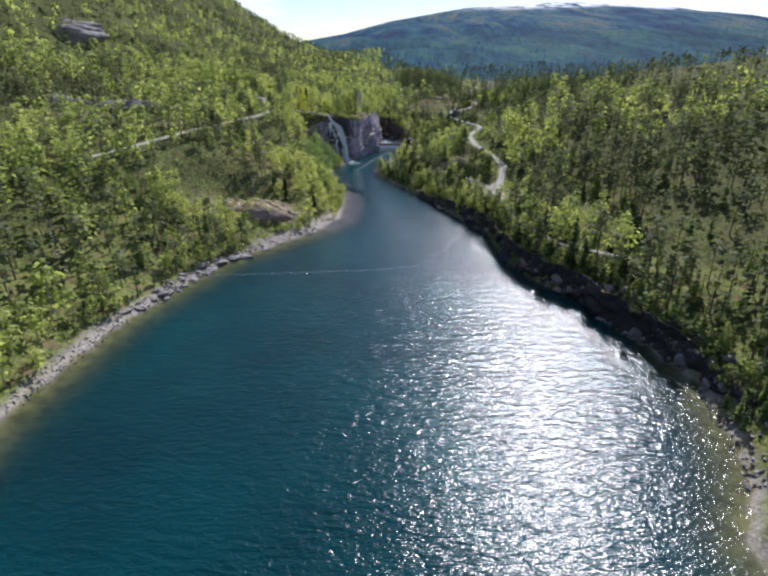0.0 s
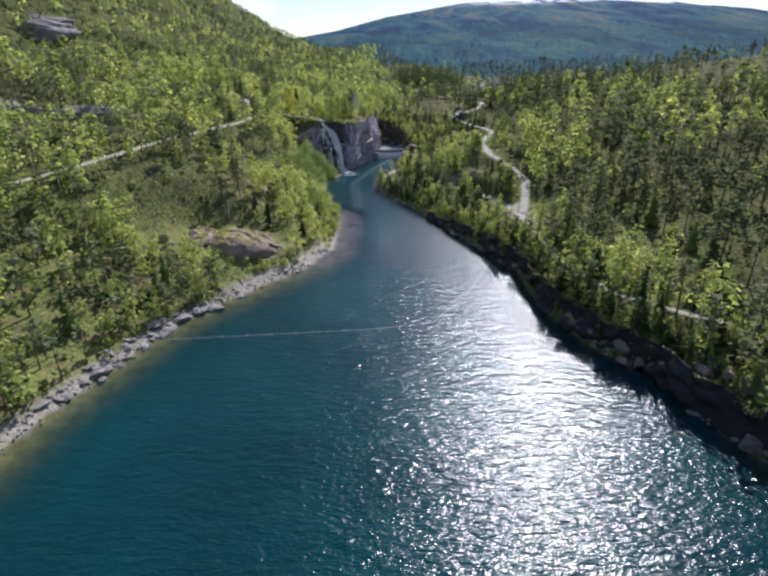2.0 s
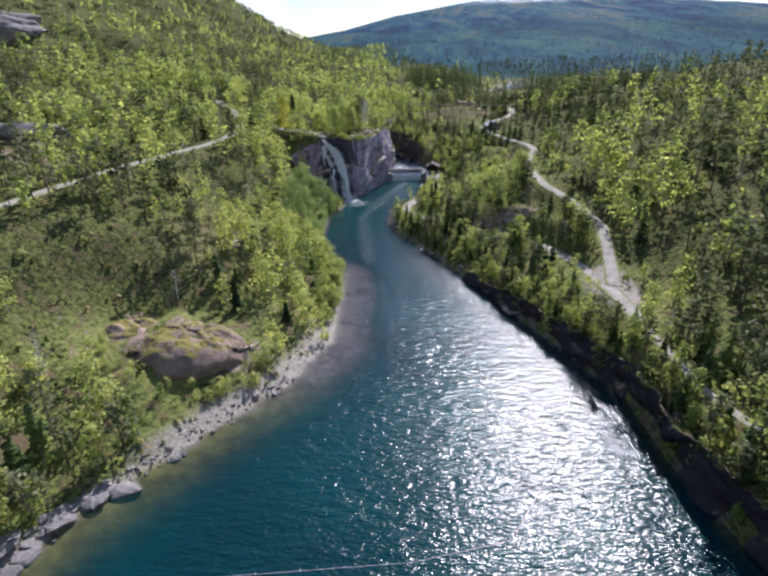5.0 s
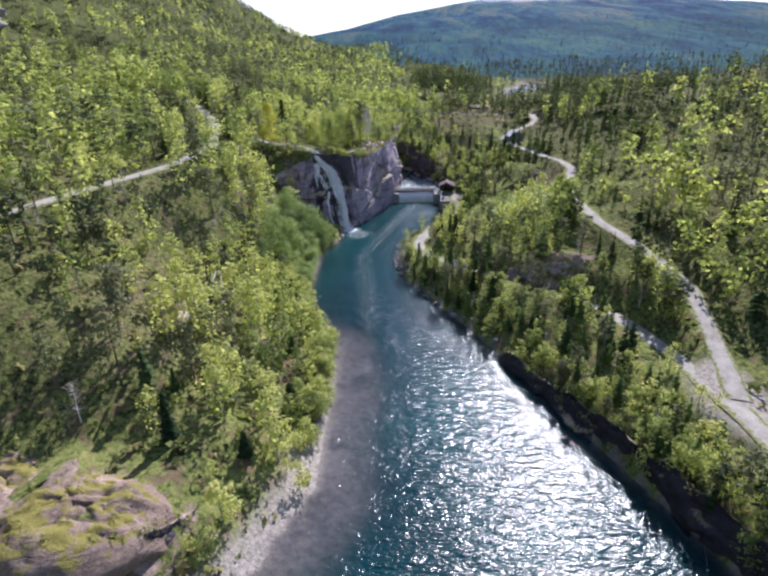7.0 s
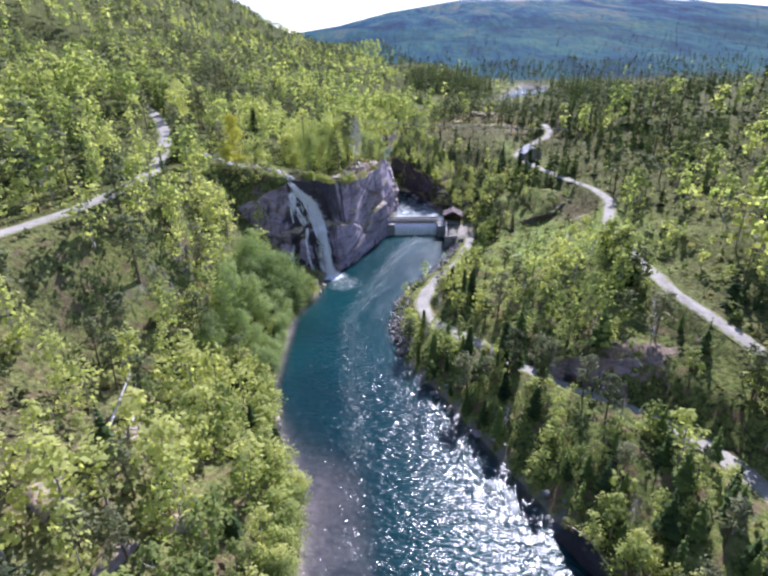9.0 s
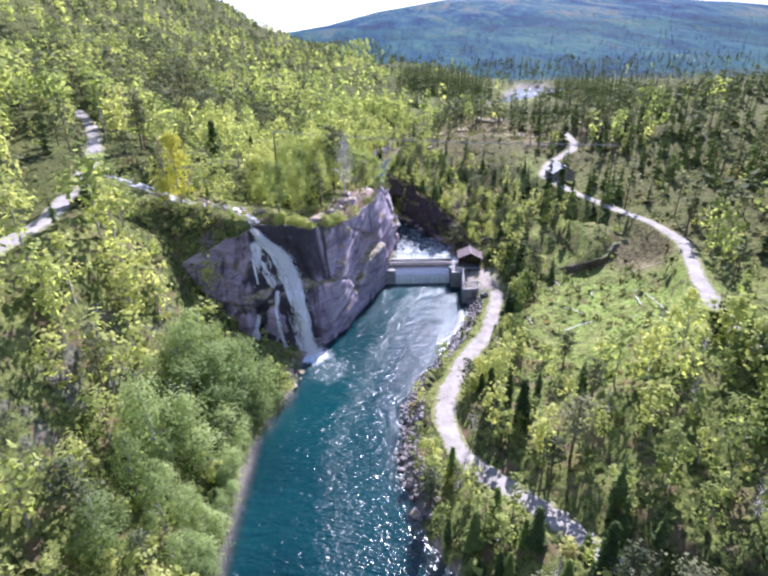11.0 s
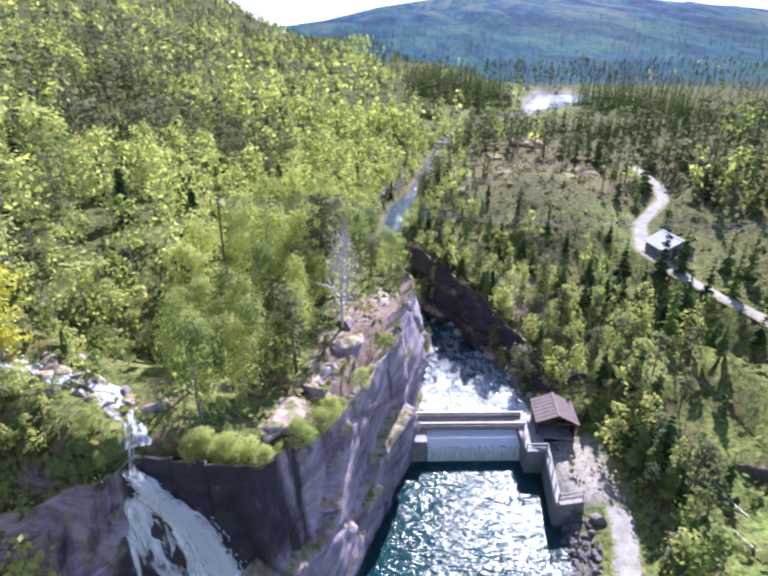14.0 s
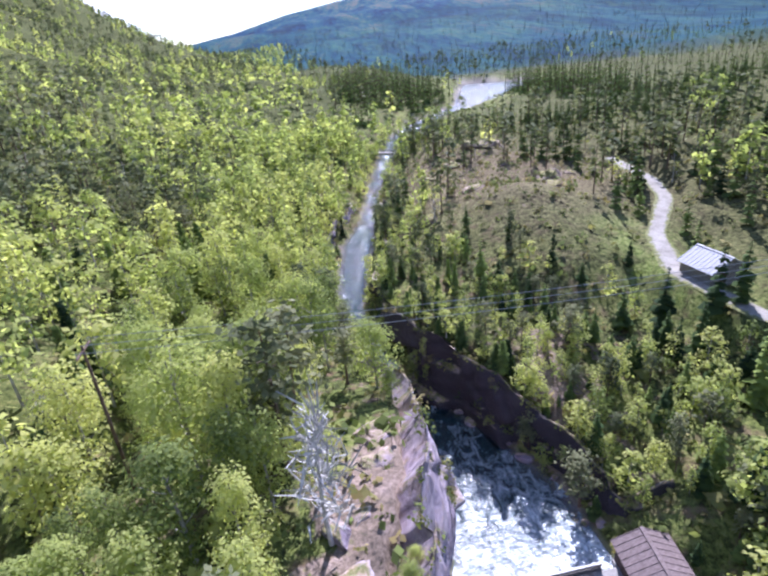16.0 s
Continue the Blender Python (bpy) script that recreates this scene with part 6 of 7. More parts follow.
def fall_sheet(name, spine, label, seed, body=0.0, lift=0.14, throw=3.6):
    """Falling water draped over the rock: rows of place across, height and width down the fall."""
    p = np.array(spine, float)
    seg = np.concatenate([[0], np.cumsum(np.hypot(*np.diff(p[:, :2], axis=0).T))])
    s = np.arange(0, seg[-1], 0.28)
    q = np.stack([np.interp(s, seg, p[:, i]) for i in range(3)], 1)
    for _ in range(4):
        q[1:-1] = (q[:-2] + 2 * q[1:-1] + q[2:]) / 4
    rows = np.linspace(-1, 1, max(7, int(q[:, 2].max() * 6)))
    S, A = np.meshgrid(s, rows, indexing="ij")
    wide = q[:, 2, None] * (1.15 + 0.5 * fbm(S, A * 0.8, 2.0, 3, seed)) / 2
    U = q[:, 0, None] + A * wide
    Z = q[:, 1, None] + 0 * A
    depth = np.array([[rock_depth(u, z) for u, z in zip(ru, rz)] for ru, rz in zip(U, Z)])
    depth = np.maximum(depth, np.interp(Z, [0, 9.5, 10], [throw, 0.3, -9]))
    for i in range(1, len(s)):
        depth[i] = np.maximum(depth[i], depth[i - 1] - 0.04)
    for _ in range(3):
        depth[1:-1] = np.maximum(depth[1:-1], (depth[:-2] + depth[2:]) / 2)
        depth[:, 1:-1] = (depth[:, :-2] + 2 * depth[:, 1:-1] + depth[:, 2:]) / 4
    depth += lift + 0.5 * fbm(S * 0.4, U, 0.9, 4, seed + 3)
    v = np.stack([-20 + 0.96 * U + 0.28 * depth, 238.5 + 0.28 * U - 0.96 * depth, Z], 2)
    n = len(rows)
    cc = (np.arange(len(s) - 1)[:, None] * n + np.arange(n - 1)[None, :]).ravel()
    me = mesh_of(name, v.reshape(-1, 3), np.stack([cc, cc + 1, cc + n + 1, cc + n], 1), [M_FALL], smooth_faces=True)
    ends = smooth(-1.2, 0.6, S) * (1 - 0.6 * smooth(s[-1] - 0.8, s[-1], S))
    layer(me, "body", (body + 0.75 * (1 - np.abs(A) ** 1.3) - 0.55 - 0.7 * (1 - ends)).ravel())
    layer(me, "across", (U - q[:, 0, None]).ravel() + seed)
    layer(me, "along", S.ravel())
    return tagged(new(name, me), label, "waterfall", kind="structure")


MAIN = [(-2.4, 19.0, 1.4), (-1.86, 17.3, 1.8), (-0.97, 16.2, 2.4), (0.14, 15.3, 3.2), (1.3, 14.1, 3.2), (2.0, 12.2, 3.2), (2.4, 10.1, 3.4), (2.8, 7.4, 3.2), (3.2, 4.6, 2.8), (3.5, 1.7, 2.8), (3.7, -0.1, 3.2)]
CORE = [(u - 0.25, z, w * 0.42) for u, z, w in MAIN[1:]]
MAIN = [(u - 0.65, z, w * (0.8 if z > 9 else 0.62)) for u, z, w in MAIN]
fall_sheet("waterfall", MAIN, "white waterfall plunging over the dark cliff into the pool", 30, 0.04)
fall_sheet("waterfall_core", CORE, "dense white core of the plunging waterfall", 31, 0.5, 0.35)
for i, (off, first, last, wide, body) in enumerate(((-1.2, 2, 8, 0.30, 0.35), (-0.75, 3, 11, 0.22, 0.45), (0.95, 4, 11, 0.26, 0.4), (1.35, 5, 9, 0.16, 0.3), (-0.35, 1, 7, 0.25, 0.5), (0.65, 2, 6, 0.22, 0.45), (-1.5, 4, 7, 0.18, 0.3))):
    fall_sheet("waterfall_strand", [(u + off * w / 3, z, w * wide) for u, z, w in MAIN[first:last]], "white strand of the plunging waterfall", 50 + i, body, 0.4)
fall_sheet("waterfall_plunge", [(u + 0.2, z, w * 0.8) for u, z, w in MAIN[-4:]], "loose white spray of the lower waterfall", 32, 0.30, 0.7)
fall_sheet("waterfall_veil", [(-2.25, 16.2, 1.6), (-2.45, 15.5, 2.4), (-2.05, 13.5, 2.6), (-1.50, 11.4, 2.2), (-0.6, 9.2, 1.6)], "thin veil of water over a rounded rock", 33, 0.12)
fall_sheet("waterfall_thread", [(-3.03, 15.6, 0.4), (-3.23, 13.1, 0.35), (-2.93, 10.2, 0.4)], "thin thread of falling water", 34, 0.35)
fall_sheet("waterfall_thread", [(-0.3, 9.3, 0.8), (-1.0, 7.1, 0.6), (-0.94, 4.7, 0.8), (-0.46, 2.3, 0.8), (0.27, -0.2, 1.0)], "thin thread of falling water", 35, 0.25)
fall_sheet("waterfall_thread", [(1.2, 9.2, 1.0), (1.4, 6.1, 1.6), (1.7, 3.2, 2.0), (2.2, 0, 2.4)], "thin thread of falling water", 36, 0.10)
fall_sheet("waterfall_low", [(-3.5, 6.4, 1.0), (-4.3, 2.9, 1.7), (-5.0, -0.2, 2.0)], "pale lower strand of the waterfall", 37, 0.12)


def spray(count, seed):
    """Loose falling water: short bright streaks about the fall, thicker in its core, and a puff of drops at its foot."""
    r = np.random.default_rng(seed)
    p = np.array(MAIN, float)
    seg = np.concatenate([[0], np.cumsum(np.hypot(*np.diff(p[:, :2], axis=0).T))])
    s = seg[-1] * r.uniform(0.04, 1, count) ** 0.85
    u, z, wide = (np.interp(s, seg, p[:, i]) for i in range(3))
    u = u + 0.25 + r.normal(0, 0.19, count) * wide
    depth = np.array([rock_depth(a, b) for a, b in zip(u, z)])
    depth = np.maximum(depth, np.interp(z, [0, 9.5, 10], [3.6, 0.3, -9])) + r.uniform(0.3, 1.0, count)
    ahead = np.interp(s + 0.4, seg, p[:, 0]) - np.interp(s, seg, p[:, 0])
    drop = np.interp(s + 0.4, seg, p[:, 1]) - np.interp(s, seg, p[:, 1])
    long, thin = r.uniform(0.25, 0.8, count), r.uniform(0.025, 0.06, count)
    foot = int(count * 0.18)
    ang, rad = r.uniform(0, 6.28, foot), np.abs(r.normal(0, 1.0, foot))
    u[:foot], z[:foot], depth[:foot] = p[-1, 0] + 0.3 + np.cos(ang) * rad, np.abs(r.normal(0, 0.8, foot)) + 0.1, 4.2 + np.sin(ang) * rad
    long[:foot], thin[:foot] = r.uniform(0.08, 0.2, foot), r.uniform(0.03, 0.06, foot)
    mid = np.stack([-20 + 0.96 * u + 0.28 * depth, 238.5 + 0.28 * u - 0.96 * depth, z], 1)
    way = np.stack([0.96 * ahead, 0.28 * ahead, drop], 1) + r.normal(0, 0.03, (count, 3))
    way = way / np.linalg.norm(way, axis=1)[:, None] * long[:, None]
    across = np.stack([0.96 * thin, 0.28 * thin, r.normal(0, 0.01, count)], 1)
    v = np.stack([mid - way / 2, mid + across, mid + way / 2, mid - across], 1).reshape(-1, 3)
    me = mesh_of("waterfall_spray", v, np.arange(len(v)).reshape(-1, 4), [M_SPRAY])
    tagged(new("waterfall_spray", me), "loose white drops and streaks of falling water", "spray", kind="stuff")


spray(7000, 90)


def stream_sheet(line, label):
    p = np.array(line, float)
    p = p[:, :2]
    seg = np.concatenate([[0], np.cumsum(np.hypot(*np.diff(p, axis=0).T))])
    s = np.arange(0, seg[-1], 0.35)
    q = np.stack([np.interp(s, seg, p[:, i]) for i in range(2)], 1)
    for _ in range(6):
        q[1:-1] = (q[:-2] + 2 * q[1:-1] + q[2:]) / 4
    q[:, 1] += 0.5 * fbm(s, s * 0, 3, 3, 17)
    t = np.gradient(q, axis=0)
    t /= np.linalg.norm(t, axis=1)[:, None]
    rows = np.linspace(-1, 1, 11)
    S, A = np.meshgrid(s, rows, indexing="ij")
    wide = (1.25 + 0.7 * fbm(S, S * 0, 3.5, 3, 18))
    px, py = q[:, 0, None] - t[:, 1, None] * A * wide, q[:, 1, None] + t[:, 0, None] * A * wide
    pz = np.broadcast_to(ground_at(q[:, 0], q[:, 1])[:, None], S.shape)
    pz = np.minimum.accumulate(pz, 0) + 0.28 + 0.12 * fbm(px, py, 0.9, 3, 19) - 0.15 * A ** 2
    n = len(rows)
    cc = (np.arange(len(s) - 1)[:, None] * n + np.arange(n - 1)[None, :]).ravel()
    me = mesh_of("stream", np.stack([px, py, pz], 2).reshape(-1, 3), np.stack([cc, cc + n, cc + n + 1, cc + 1], 1), [M_FALL], smooth_faces=True)
    layer(me, "body", (0.14 - 0.35 * A ** 2 + 0.7 * fbm(S, A * 0.7, 2.2, 4, 20)).ravel())
    layer(me, "across", (A * wide).ravel())
    layer(me, "along", S.ravel())
    tagged(new("stream", me), label, "stream", kind="structure")


r = random.Random(61)
for i in range(26):
    t = r.uniform(1.5, len(STREAM) - 1.2)
    x, y = (float(np.interp(t, range(len(STREAM)), [p[j] for p in STREAM])) + r.uniform(-1.7, 1.7) for j in (0, 1))
    stone(x, y, r.uniform(0.35, 1.1), 0.55, DARKSTONES, "wet dark boulder in the stream above the waterfall", "boulders of the stream", r)

stream_sheet(STREAM, "white stream tumbling over stones to the lip of the waterfall")

# ---- dam, footbridge and shed ----
weir = new("dam")
tagged(weir, "low concrete overflow dam with a smooth white sheet of water", "dam")
bm = box(bmesh.new(), (3.6, 262.6, 0.10), (11.4, 3.1, 3.2), bevel=0.15)
part("sill", bm, M_CONCRETE, weir)
bm = box(bmesh.new(), (-3.2, 262.6, 0.75), (2.4, 4.4, 3.9), bevel=0.06)
part("abutment", bm, M_CONCRETE, weir)
bm = box(bmesh.new(), (9.6, 261.4, 0.9), (2.4, 5.8, 4.0), bevel=0.06)
part("abutment", bm, M_CONCRETE, weir)
xs = np.arange(-1.9, 8.5, 0.25)
prof = np.array([(264.2, 2.46), (263.4, 2.46), (262.6, 2.44), (262.0, 2.34), (261.4, 2.16), (260.8, 1.9), (260.6, 1.7), (260.5, 1.2), (260.45, 0.6), (260.4, -0.1)])
A, B = np.meshgrid(xs, np.arange(len(prof)), indexing="ij")
v = np.stack([A, prof[B][..., 0] + 0.06 * fbm(A, B, 0.8, 2, 4), prof[B][..., 1] + 0.05 * fbm(A, B, 0.7, 2, 5)], 2).reshape(-1, 3)
n = len(prof)
cc = (np.arange(len(xs) - 1)[:, None] * n + np.arange(n - 1)[None, :]).ravel()
me = mesh_of("overflow", v, np.stack([cc, cc + 1, cc + n + 1, cc + n], 1), [M_FALL, M_APRON], (np.tile(np.arange(n - 1), len(xs) - 1) >= 6).astype(int), smooth_faces=True)
layer(me, "body", np.where(B < 6, 0.9, 0.15).ravel())
layer(me, "across", A.ravel())
layer(me, "along", B.ravel() * 0.4)
new("overflow", me).parent = weir
tagged(bpy.data.objects["overflow"], "smooth white overflow")

wall = new("retaining_wall")
tagged(wall, "grey concrete retaining wall below the gravel yard", "wall")
bm = beam(bmesh.new(), (10.6, 258.6, 0.7), (9.5, 251.6, 0.7), 0.5, 4.0, 0.04)
part("long_side", bm, M_CONCRETE, wall)
bm = beam(bmesh.new(), (9.3, 251.7, 0.9), (12.2, 252.1, 0.9), 0.5, 3.4, 0.04)
part("short_side", bm, M_CONCRETE, wall)

bridge = new("footbridge")
tagged(bridge, "weathered grey timber footbridge over the dam", "bridge")
for y in (262.6, 264.5):
    for z in (2.98, 3.32):
        part("side_plank", beam(bmesh.new(), (-4.2, y, z), (9.3, y, z - 0.02), 0.09, 0.27, 0.02), M_GREYWOOD, bridge)
    for x in np.arange(-3.8, 9.4, 1.85):
        part("post", beam(bmesh.new(), (x, y + 0.09, 2.5), (x, y + 0.09, 3.5), 0.12, 0.12, 0.01), M_GREYWOOD, bridge)
    part("handrail", beam(bmesh.new(), (-4.2, y, 3.52), (9.3, y, 3.5), 0.2, 0.06, 0.01), M_RAIL, bridge)
    part("girder", beam(bmesh.new(), (-4.3, y, 2.68), (9.4, y, 2.68), 0.2, 0.24, 0.02), M_GREYWOOD, bridge)
for x in np.arange(-4.1, 9.3, 0.3):
    part("deck_board", box(bmesh.new(), (x, 263.55, 2.83), (0.26, 1.75, 0.06)), M_GREYWOOD, bridge)

rail = new("railing")
tagged(rail, "pale wooden railing along the wall top", "railing")
run = [(8.9, 261.6), (8.4, 258.6), (10.6, 258.6), (9.5, 251.6), (12.0, 252.0)]
for (ax, ay), (bx, by) in zip(run, run[1:]):
    for z in (3.35, 3.85):
        part("rail", beam(bmesh.new(), (ax, ay, z), (bx, by, z), 0.07, 0.12, 0.01), M_RAIL, rail)
    count = max(1, int(math.hypot(bx - ax, by - ay) / 1.5))
    for i in range(count + 1):
        px, py = ax + (bx - ax) * i / count, ay + (by - ay) * i / count
        part("post", beam(bmesh.new(), (px, py, 2.6), (px, py, 3.95), 0.1, 0.1, 0.01), M_RAIL, rail)


def gabled(name, at, turn, wide, long, floor, eave, top, wall_m, roof_m, label, category, open_front, over=0.35):
    """A small gabled building of boards, its ridge along its own y; open_front leaves the near gable open."""
    hut = new(name)
    hut.matrix_world = pose(at[0], at[1], 0, 0, 0, turn)
    tagged(hut, label, category)
    w, l = wide / 2 - over, long / 2 - over

    def board_wall(a, b, height_at, what):
        a, b = Vector(a), Vector(b)
        count = max(2, int((b - a).length / 0.22))
        bm = bmesh.new()
        for i in range(count):
            p, q = a.lerp(b, i / count), a.lerp(b, (i + 0.94) / count)
            m = (p + q) / 2
            z = height_at(m)
            beam(bm, (p.x, p.y, (floor + z) / 2), (q.x, q.y, (floor + z) / 2), 0.05 + 0.02 * (i % 2), z - floor)
        tagged(part(what, bm, wall_m, hut), kind="stuff")

    slope = (top - eave) / (wide / 2)
    gable = lambda m: top - 0.12 - abs(m.x) * slope
    for sx in (-1, 1):
        board_wall((sx * w, -l, 0), (sx * w, l, 0), lambda m: top - 0.12 - w * slope, "side_wall")
    board_wall((-w, l, 0), (w, l, 0), gable, "gable_wall")
    if open_front:
        for sx in (-1, 1):
            part("corner_post", beam(bmesh.new(), (sx * w, -l, floor), (sx * w, -l, top - 0.15 - w * slope), 0.16, 0.16, 0.02), wall_m, hut)
        part("lintel", beam(bmesh.new(), (-w, -l, top - 0.3 - w * slope), (w, -l, top - 0.3 - w * slope), 0.12, 0.22, 0.02), wall_m, hut)
    else:
        board_wall((-w, -l, 0), (w, -l, 0), gable, "gable_wall")
        part("door", box(bmesh.new(), (-w * 0.3, -l - 0.05, floor + 0.95), (0.85, 0.06, 1.85), bevel=0.02), M_BROWNWOOD, hut)
    part("floor", box(bmesh.new(), (0, 0, floor - 0.15), (wide - over, long - over, 0.3)), M_CONCRETE, hut)
    for sx in (-1, 1):
        run = math.hypot(wide / 2, top - eave)
        turn_r = Matrix.Rotation(-sx * math.atan2(top - eave, wide / 2) * -1, 3, "Y")
        bm = box(bmesh.new(), (sx * wide / 4, 0, (top + eave) / 2), (run, long, 0.09), turn_r)
        side = part("roof_slope", bm, roof_m, hut)
        for i in range(int(long / 0.6) + 1):
            yy = -long / 2 + 0.05 + i * (long - 0.1) / int(long / 0.6)
            part("batten", box(bmesh.new(), (sx * wide / 4, yy, (top + eave) / 2 + 0.06), (run * 0.99, 0.05, 0.05), turn_r), roof_m, side)
    part("ridge_cap", beam(bmesh.new(), (0, -long / 2, top + 0.05), (0, long / 2, top + 0.05), 0.3, 0.08, 0.02), roof_m, hut)
    return hut


gabled("shed", (12.5, 262.9), -7.5, 4.7, 4.4, 2.8, 4.65, 5.75, M_BROWNWOOD, M_ROOF, "dark brown open-fronted wooden shed with a brown roof by the dam", "shed", True)
gabled("cabin", (37.8, 290.2), 6, 5.6, 5.4, 13.2, 14.7, 16.3, M_GREYWOOD, M_TIN, "grey wooden cabin with a pale sheet-metal roof beside the track", "cabin", False)
gabled("cabin", (-2.5, 386), 60, 5.0, 5.5, 10.2, 12.6, 14.2, M_GREYWOOD, M_GREYWOOD, "small weathered cabin among birches by the upper river", "cabin", False)

bridge = new("footbridge")
tagged(bridge, "small flat timber bridge across the upper river", "bridge")
for off in (-0.9, 0.9):
    part("girder", beam(bmesh.new(), (14.5, 410.3 + off, 10.3), (26.5, 402.5 + off, 10.3), 0.25, 0.4), M_GREYWOOD, bridge)
    part("rail", beam(bmesh.new(), (14.5, 410.3 + off, 11.3), (26.5, 402.5 + off, 11.3), 0.1, 0.14), M_GREYWOOD, bridge)
    for i in range(7):
        x, y = 14.5 + 2 * i, 410.3 - 1.3 * i + off
        part("post", beam(bmesh.new(), (x, y, 10.3), (x, y, 11.3), 0.1, 0.1), M_GREYWOOD, bridge)
part("deck", beam(bmesh.new(), (14.5, 410.3, 10.55), (26.5, 402.5, 10.55), 2.0, 0.12), M_GREYWOOD, bridge)


# ---- poles, cables, logs, floats ----
def cable(name, a, b, sag, radius, label, category, material):
    a, b = Vector(a), Vector(b)
    pts = [a.lerp(b, i / 24) - Vector((0, 0, sag * 4 * (i / 24) * (1 - i / 24))) for i in range(25)]
    v, f = tube(pts, [radius] * 25, 4)
    ring = Vector((0, 0, 1)).cross(b - a).normalized()
    for i, p in enumerate(pts):
        for j, (c, s) in enumerate(((1, 0), (0, 1), (-1, 0), (0, -1))):
            v[i * 4 + j] = p + ring * (c * radius) + Vector((0, 0, s * radius))
    return tagged(new(name, mesh_of(name, v, f, [material])), label, category)


def pole(x, y, top):
    z = float(ground_at(x, y)[0])
    ob = new("utility_pole")
    ob.matrix_world = pose(x, y, z)
    tagged(ob, "brown wooden utility pole with a crossarm among the trees", "pole", "utility poles")
    v, f = tube([(0, 0, -0.5), (0, 0, (top - z) / 2), (0, 0, top - z)], [0.14, 0.12, 0.09], 8)
    new("shaft", mesh_of("shaft", v, f, [M_BARK_PINE], smooth_faces=True)).parent = ob
    part("crossarm", box(bmesh.new(), (0, 0, top - z - 0.35), (0.12, 2.4, 0.14), bevel=0.01), M_BARK_PINE, ob)
    for yy in (-1.05, 0, 1.05):
        v, f = tube([(0, yy, top - z - 0.3), (0, yy, top - z - 0.05)], [0.05, 0.03], 6)
        new("insulator", mesh_of("insulator", v, f, [M_CONCRETE])).parent = ob


pole(-24, 269, 27.4)
pole(41, 271, 23.8)
for dy, dz in ((-1.05, 0.0), (0, 0.0), (1.05, 0.0)):
    cable("power_line", (-24, 269 + dy, 27.4 + dz), (41, 271 + dy, 23.8 + dz), 0.7, 0.022, "thin grey overhead wire across the gorge", "wire", M_WIRE)


def log(a, b, radius, label):
    a, b = Vector(a), Vector(b)
    v, f = tube([a, a.lerp(b, 0.5) + Vector((0, 0, 0.1)), b], [radius, radius * 0.8, radius * 0.4], 7)
    tagged(new("fallen_log", mesh_of("fallen_log", v, f, [M_DEAD], smooth_faces=True)), label, "log", "fallen logs")


def on_ground(x, y, up):
    return (x, y, float(ground_at(x, y)[0]) + up)


log((-31.9, 174.4, 8.6), (-33.6, 185.4, 9.5), 0.2, "pale fallen trunk leaning on the mossy slope")
log((-30.6, 178.0, 8.2), (-33.0, 185.1, 9.2), 0.17, "pale fallen trunk leaning on the mossy slope")
log(on_ground(-31, 178, 0.3), on_ground(-26, 180.5, 0.4), 0.12, "pale fallen trunk on the mossy slope")
log(on_ground(27, 214, 0.25), on_ground(24, 224, 0.3), 0.13, "grey fallen trunk in the clearing")
log(on_ground(31, 226, 0.25), on_ground(33, 236, 0.3), 0.12, "grey fallen trunk in the clearing")
log(on_ground(20, 208, 0.25), on_ground(23, 215, 0.3), 0.11, "grey fallen trunk in the clearing")

r = random.Random(88)
for x, y, ang, long in [(25, 248, 105, 4.5), (23, 243, 100, 3.5), (28, 244, 130, 3), (20, 231, 20, 5), (27, 240, 60, 3), (38, 262, -20, 6), (31, 233, 75, 4), (24, 235, 120, 3.5), (35, 244, 15, 5), (29, 227, 95, 4), (16, 233, 85, 4), (33, 238, 140, 3)]:
    dx, dy = math.cos(radians(ang)) * long, math.sin(radians(ang)) * long
    log(on_ground(x, y, 0.15), on_ground(x + dx, y + dy, 0.2), r.uniform(0.06, 0.12), "thin pale felled stem lying in the grass")
stone(13.0, 250.3, 0.9, 0.8, STONES, "large pale boulder at the end of the wall", "boulders by the yard", r)
floats = new("float_line")
tagged(floats, "rope of small white floats across the pool", "float line")
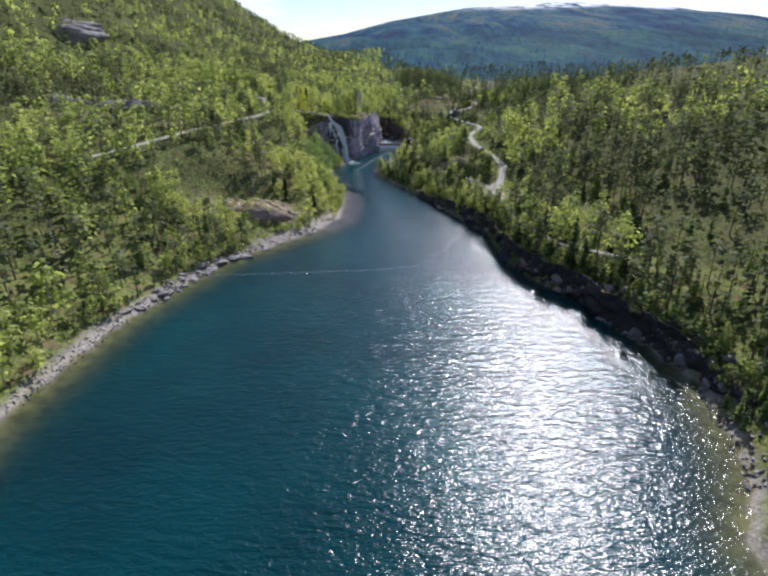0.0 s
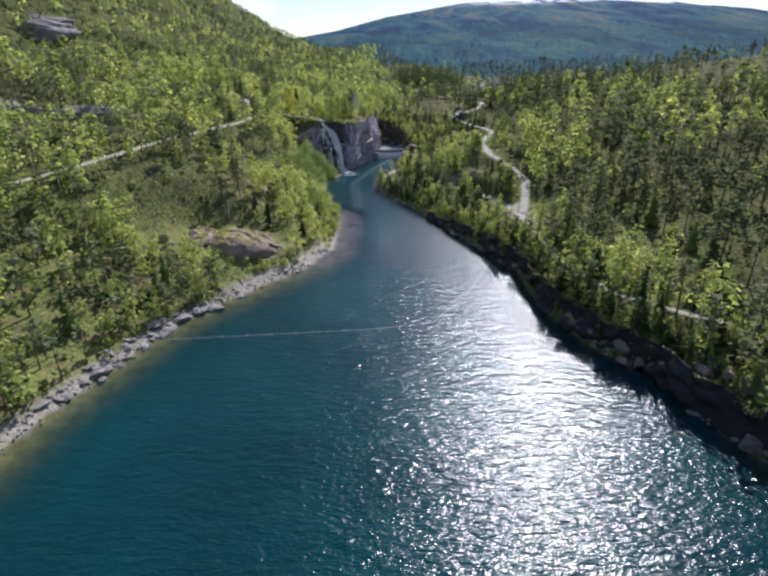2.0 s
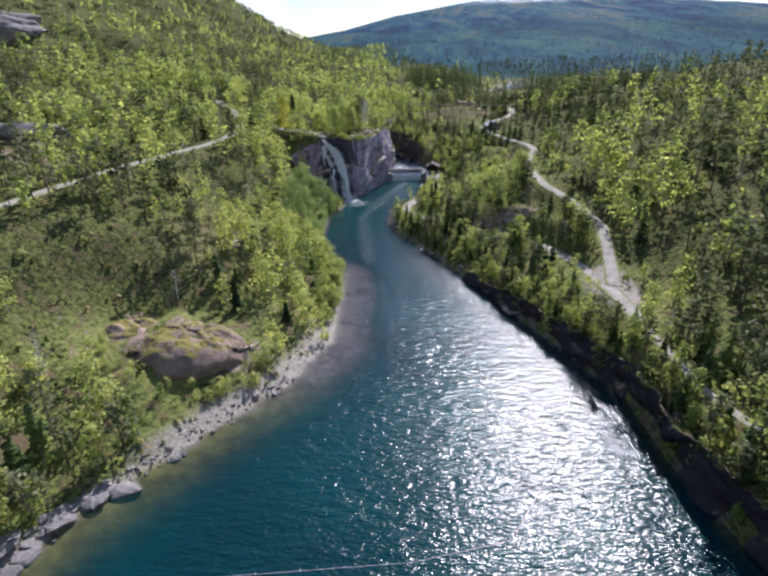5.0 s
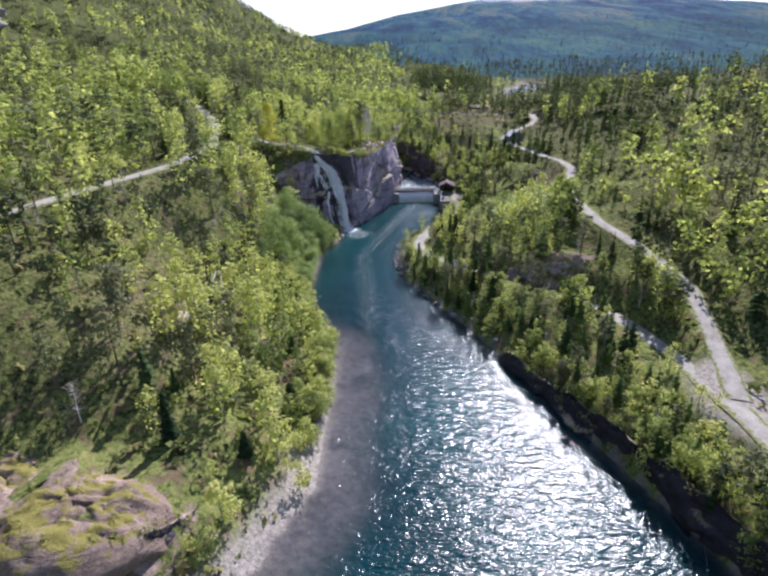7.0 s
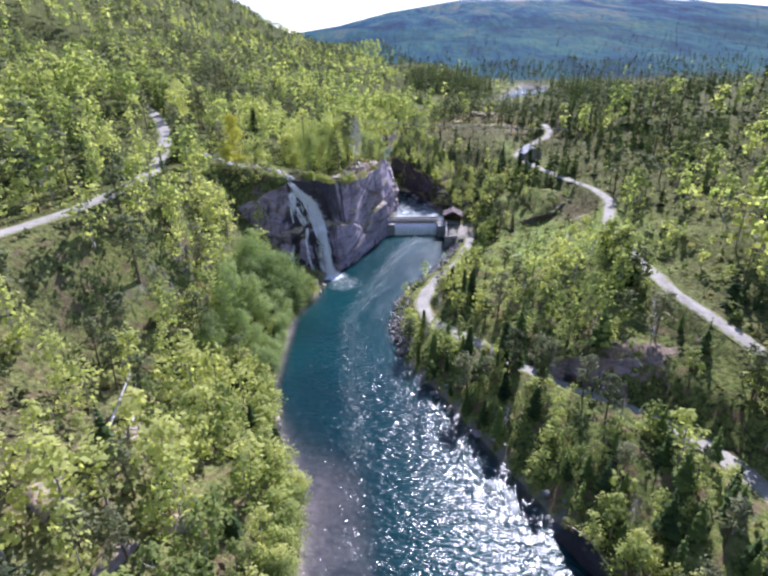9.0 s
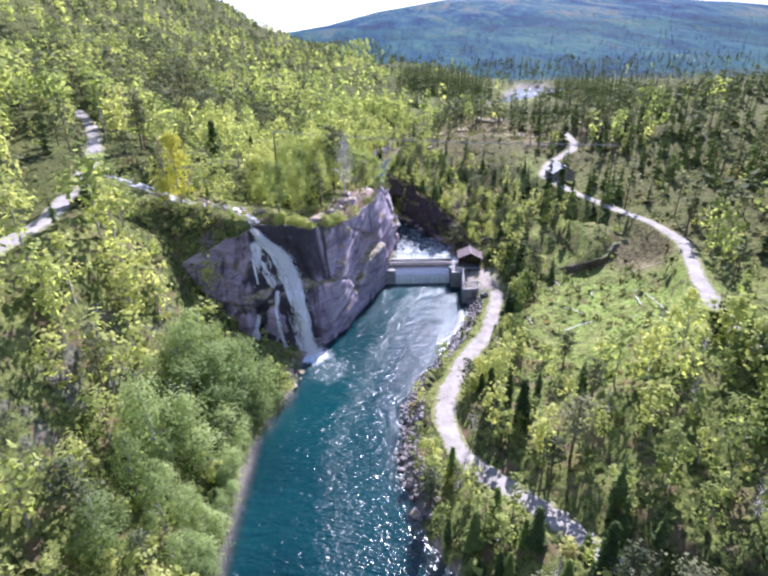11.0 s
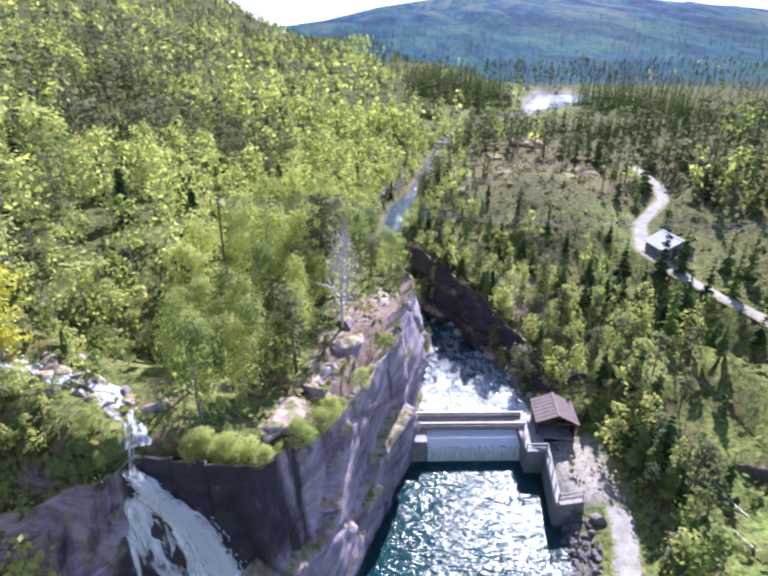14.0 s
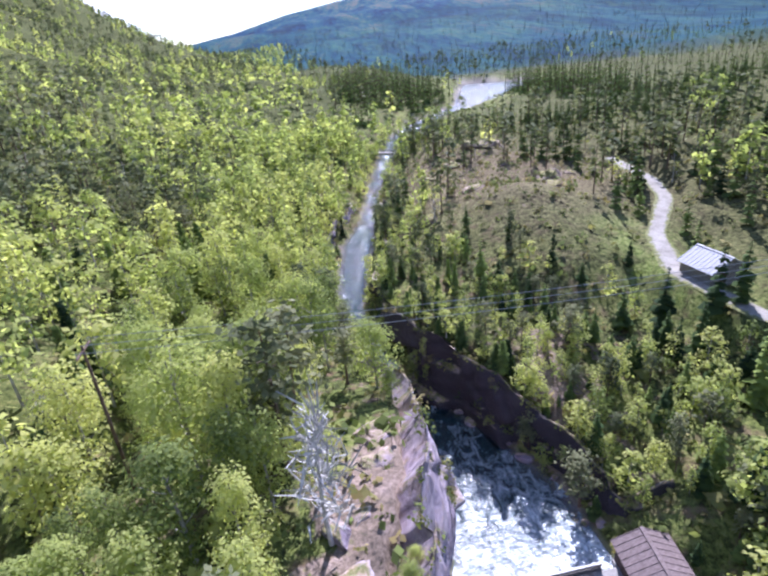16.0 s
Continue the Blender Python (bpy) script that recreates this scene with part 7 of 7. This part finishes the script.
chain = [(-38.5, 103.4), (-20, 104.6), (-2.5, 105.8), (7, 108), (14, 118), (23.5, 139)]
seg = np.concatenate([[0], np.cumsum([math.dist(p, q) for p, q in zip(chain, chain[1:])])])
xs = np.arange(0, seg[-1], 1.0)
px, py = np.interp(xs, seg, [p[0] for p in chain]), np.interp(xs, seg, [p[1] for p in chain])
strand, fs = [], []
for i in range(len(xs)):
    strand += [(px[i], py[i] - 0.02, 0.03), (px[i], py[i] + 0.02, 0.04)]
fs = [(2 * i, 2 * i + 2, 2 * i + 3, 2 * i + 1) for i in range(len(xs) - 1)]
new("rope", mesh_of("rope", strand, fs, [M_WIRE])).parent = floats
bm = bmesh.new()
bmesh.ops.create_icosphere(bm, subdivisions=2, radius=0.085)
ball = finished(bm, "float", M_RAIL)
for i in range(2, len(xs) - 1, 4):
    ob = new("float", ball)
    ob.matrix_world = pose(px[i], py[i], 0.06)
    ob.parent = floats

for x, y, tall in golden:
    wood, crown = broadleaf(int(-x * 10), 1700, 0.034, 6, 9, 0.17, 0.14, 34)
    tree = new("golden_willow")
    tree.matrix_world = pose(*on_ground(x, y, -0.1)) @ Matrix.Diagonal((tall * 1.15, tall * 1.15, tall, 1))
    tagged(tree, "slender golden-yellow willow among green birches", "tree")
    new("trunk", mesh_of("trunk", *wood, [M_BARK_BIRCH], smooth_faces=True)).parent = tree
    crown_mesh = mesh_of("crown", *crown[:2], [M_GOLD])
    layer(crown_mesh, "tint", np.full(len(crown[0]), 0.0))
    bulges(crown_mesh, crown[2])
    new("crown", crown_mesh).parent = tree

wood, twigs = bare(77, 80, 6)
dead = new("dead_tree")
dead.matrix_world = pose(*on_ground(-10.9, 259.6, -0.1), 4, -3, 30) @ Matrix.Diagonal((10.0, 10.0, 10.0, 1))
tagged(dead, "silver-grey dead tree with bare twisted branches on the cliff top", "tree")
new("trunk", mesh_of("trunk", *wood, [M_DEAD], smooth_faces=True)).parent = dead
new("branchwork", mesh_of("branchwork", *twigs[:2], [M_DEAD])).parent = dead
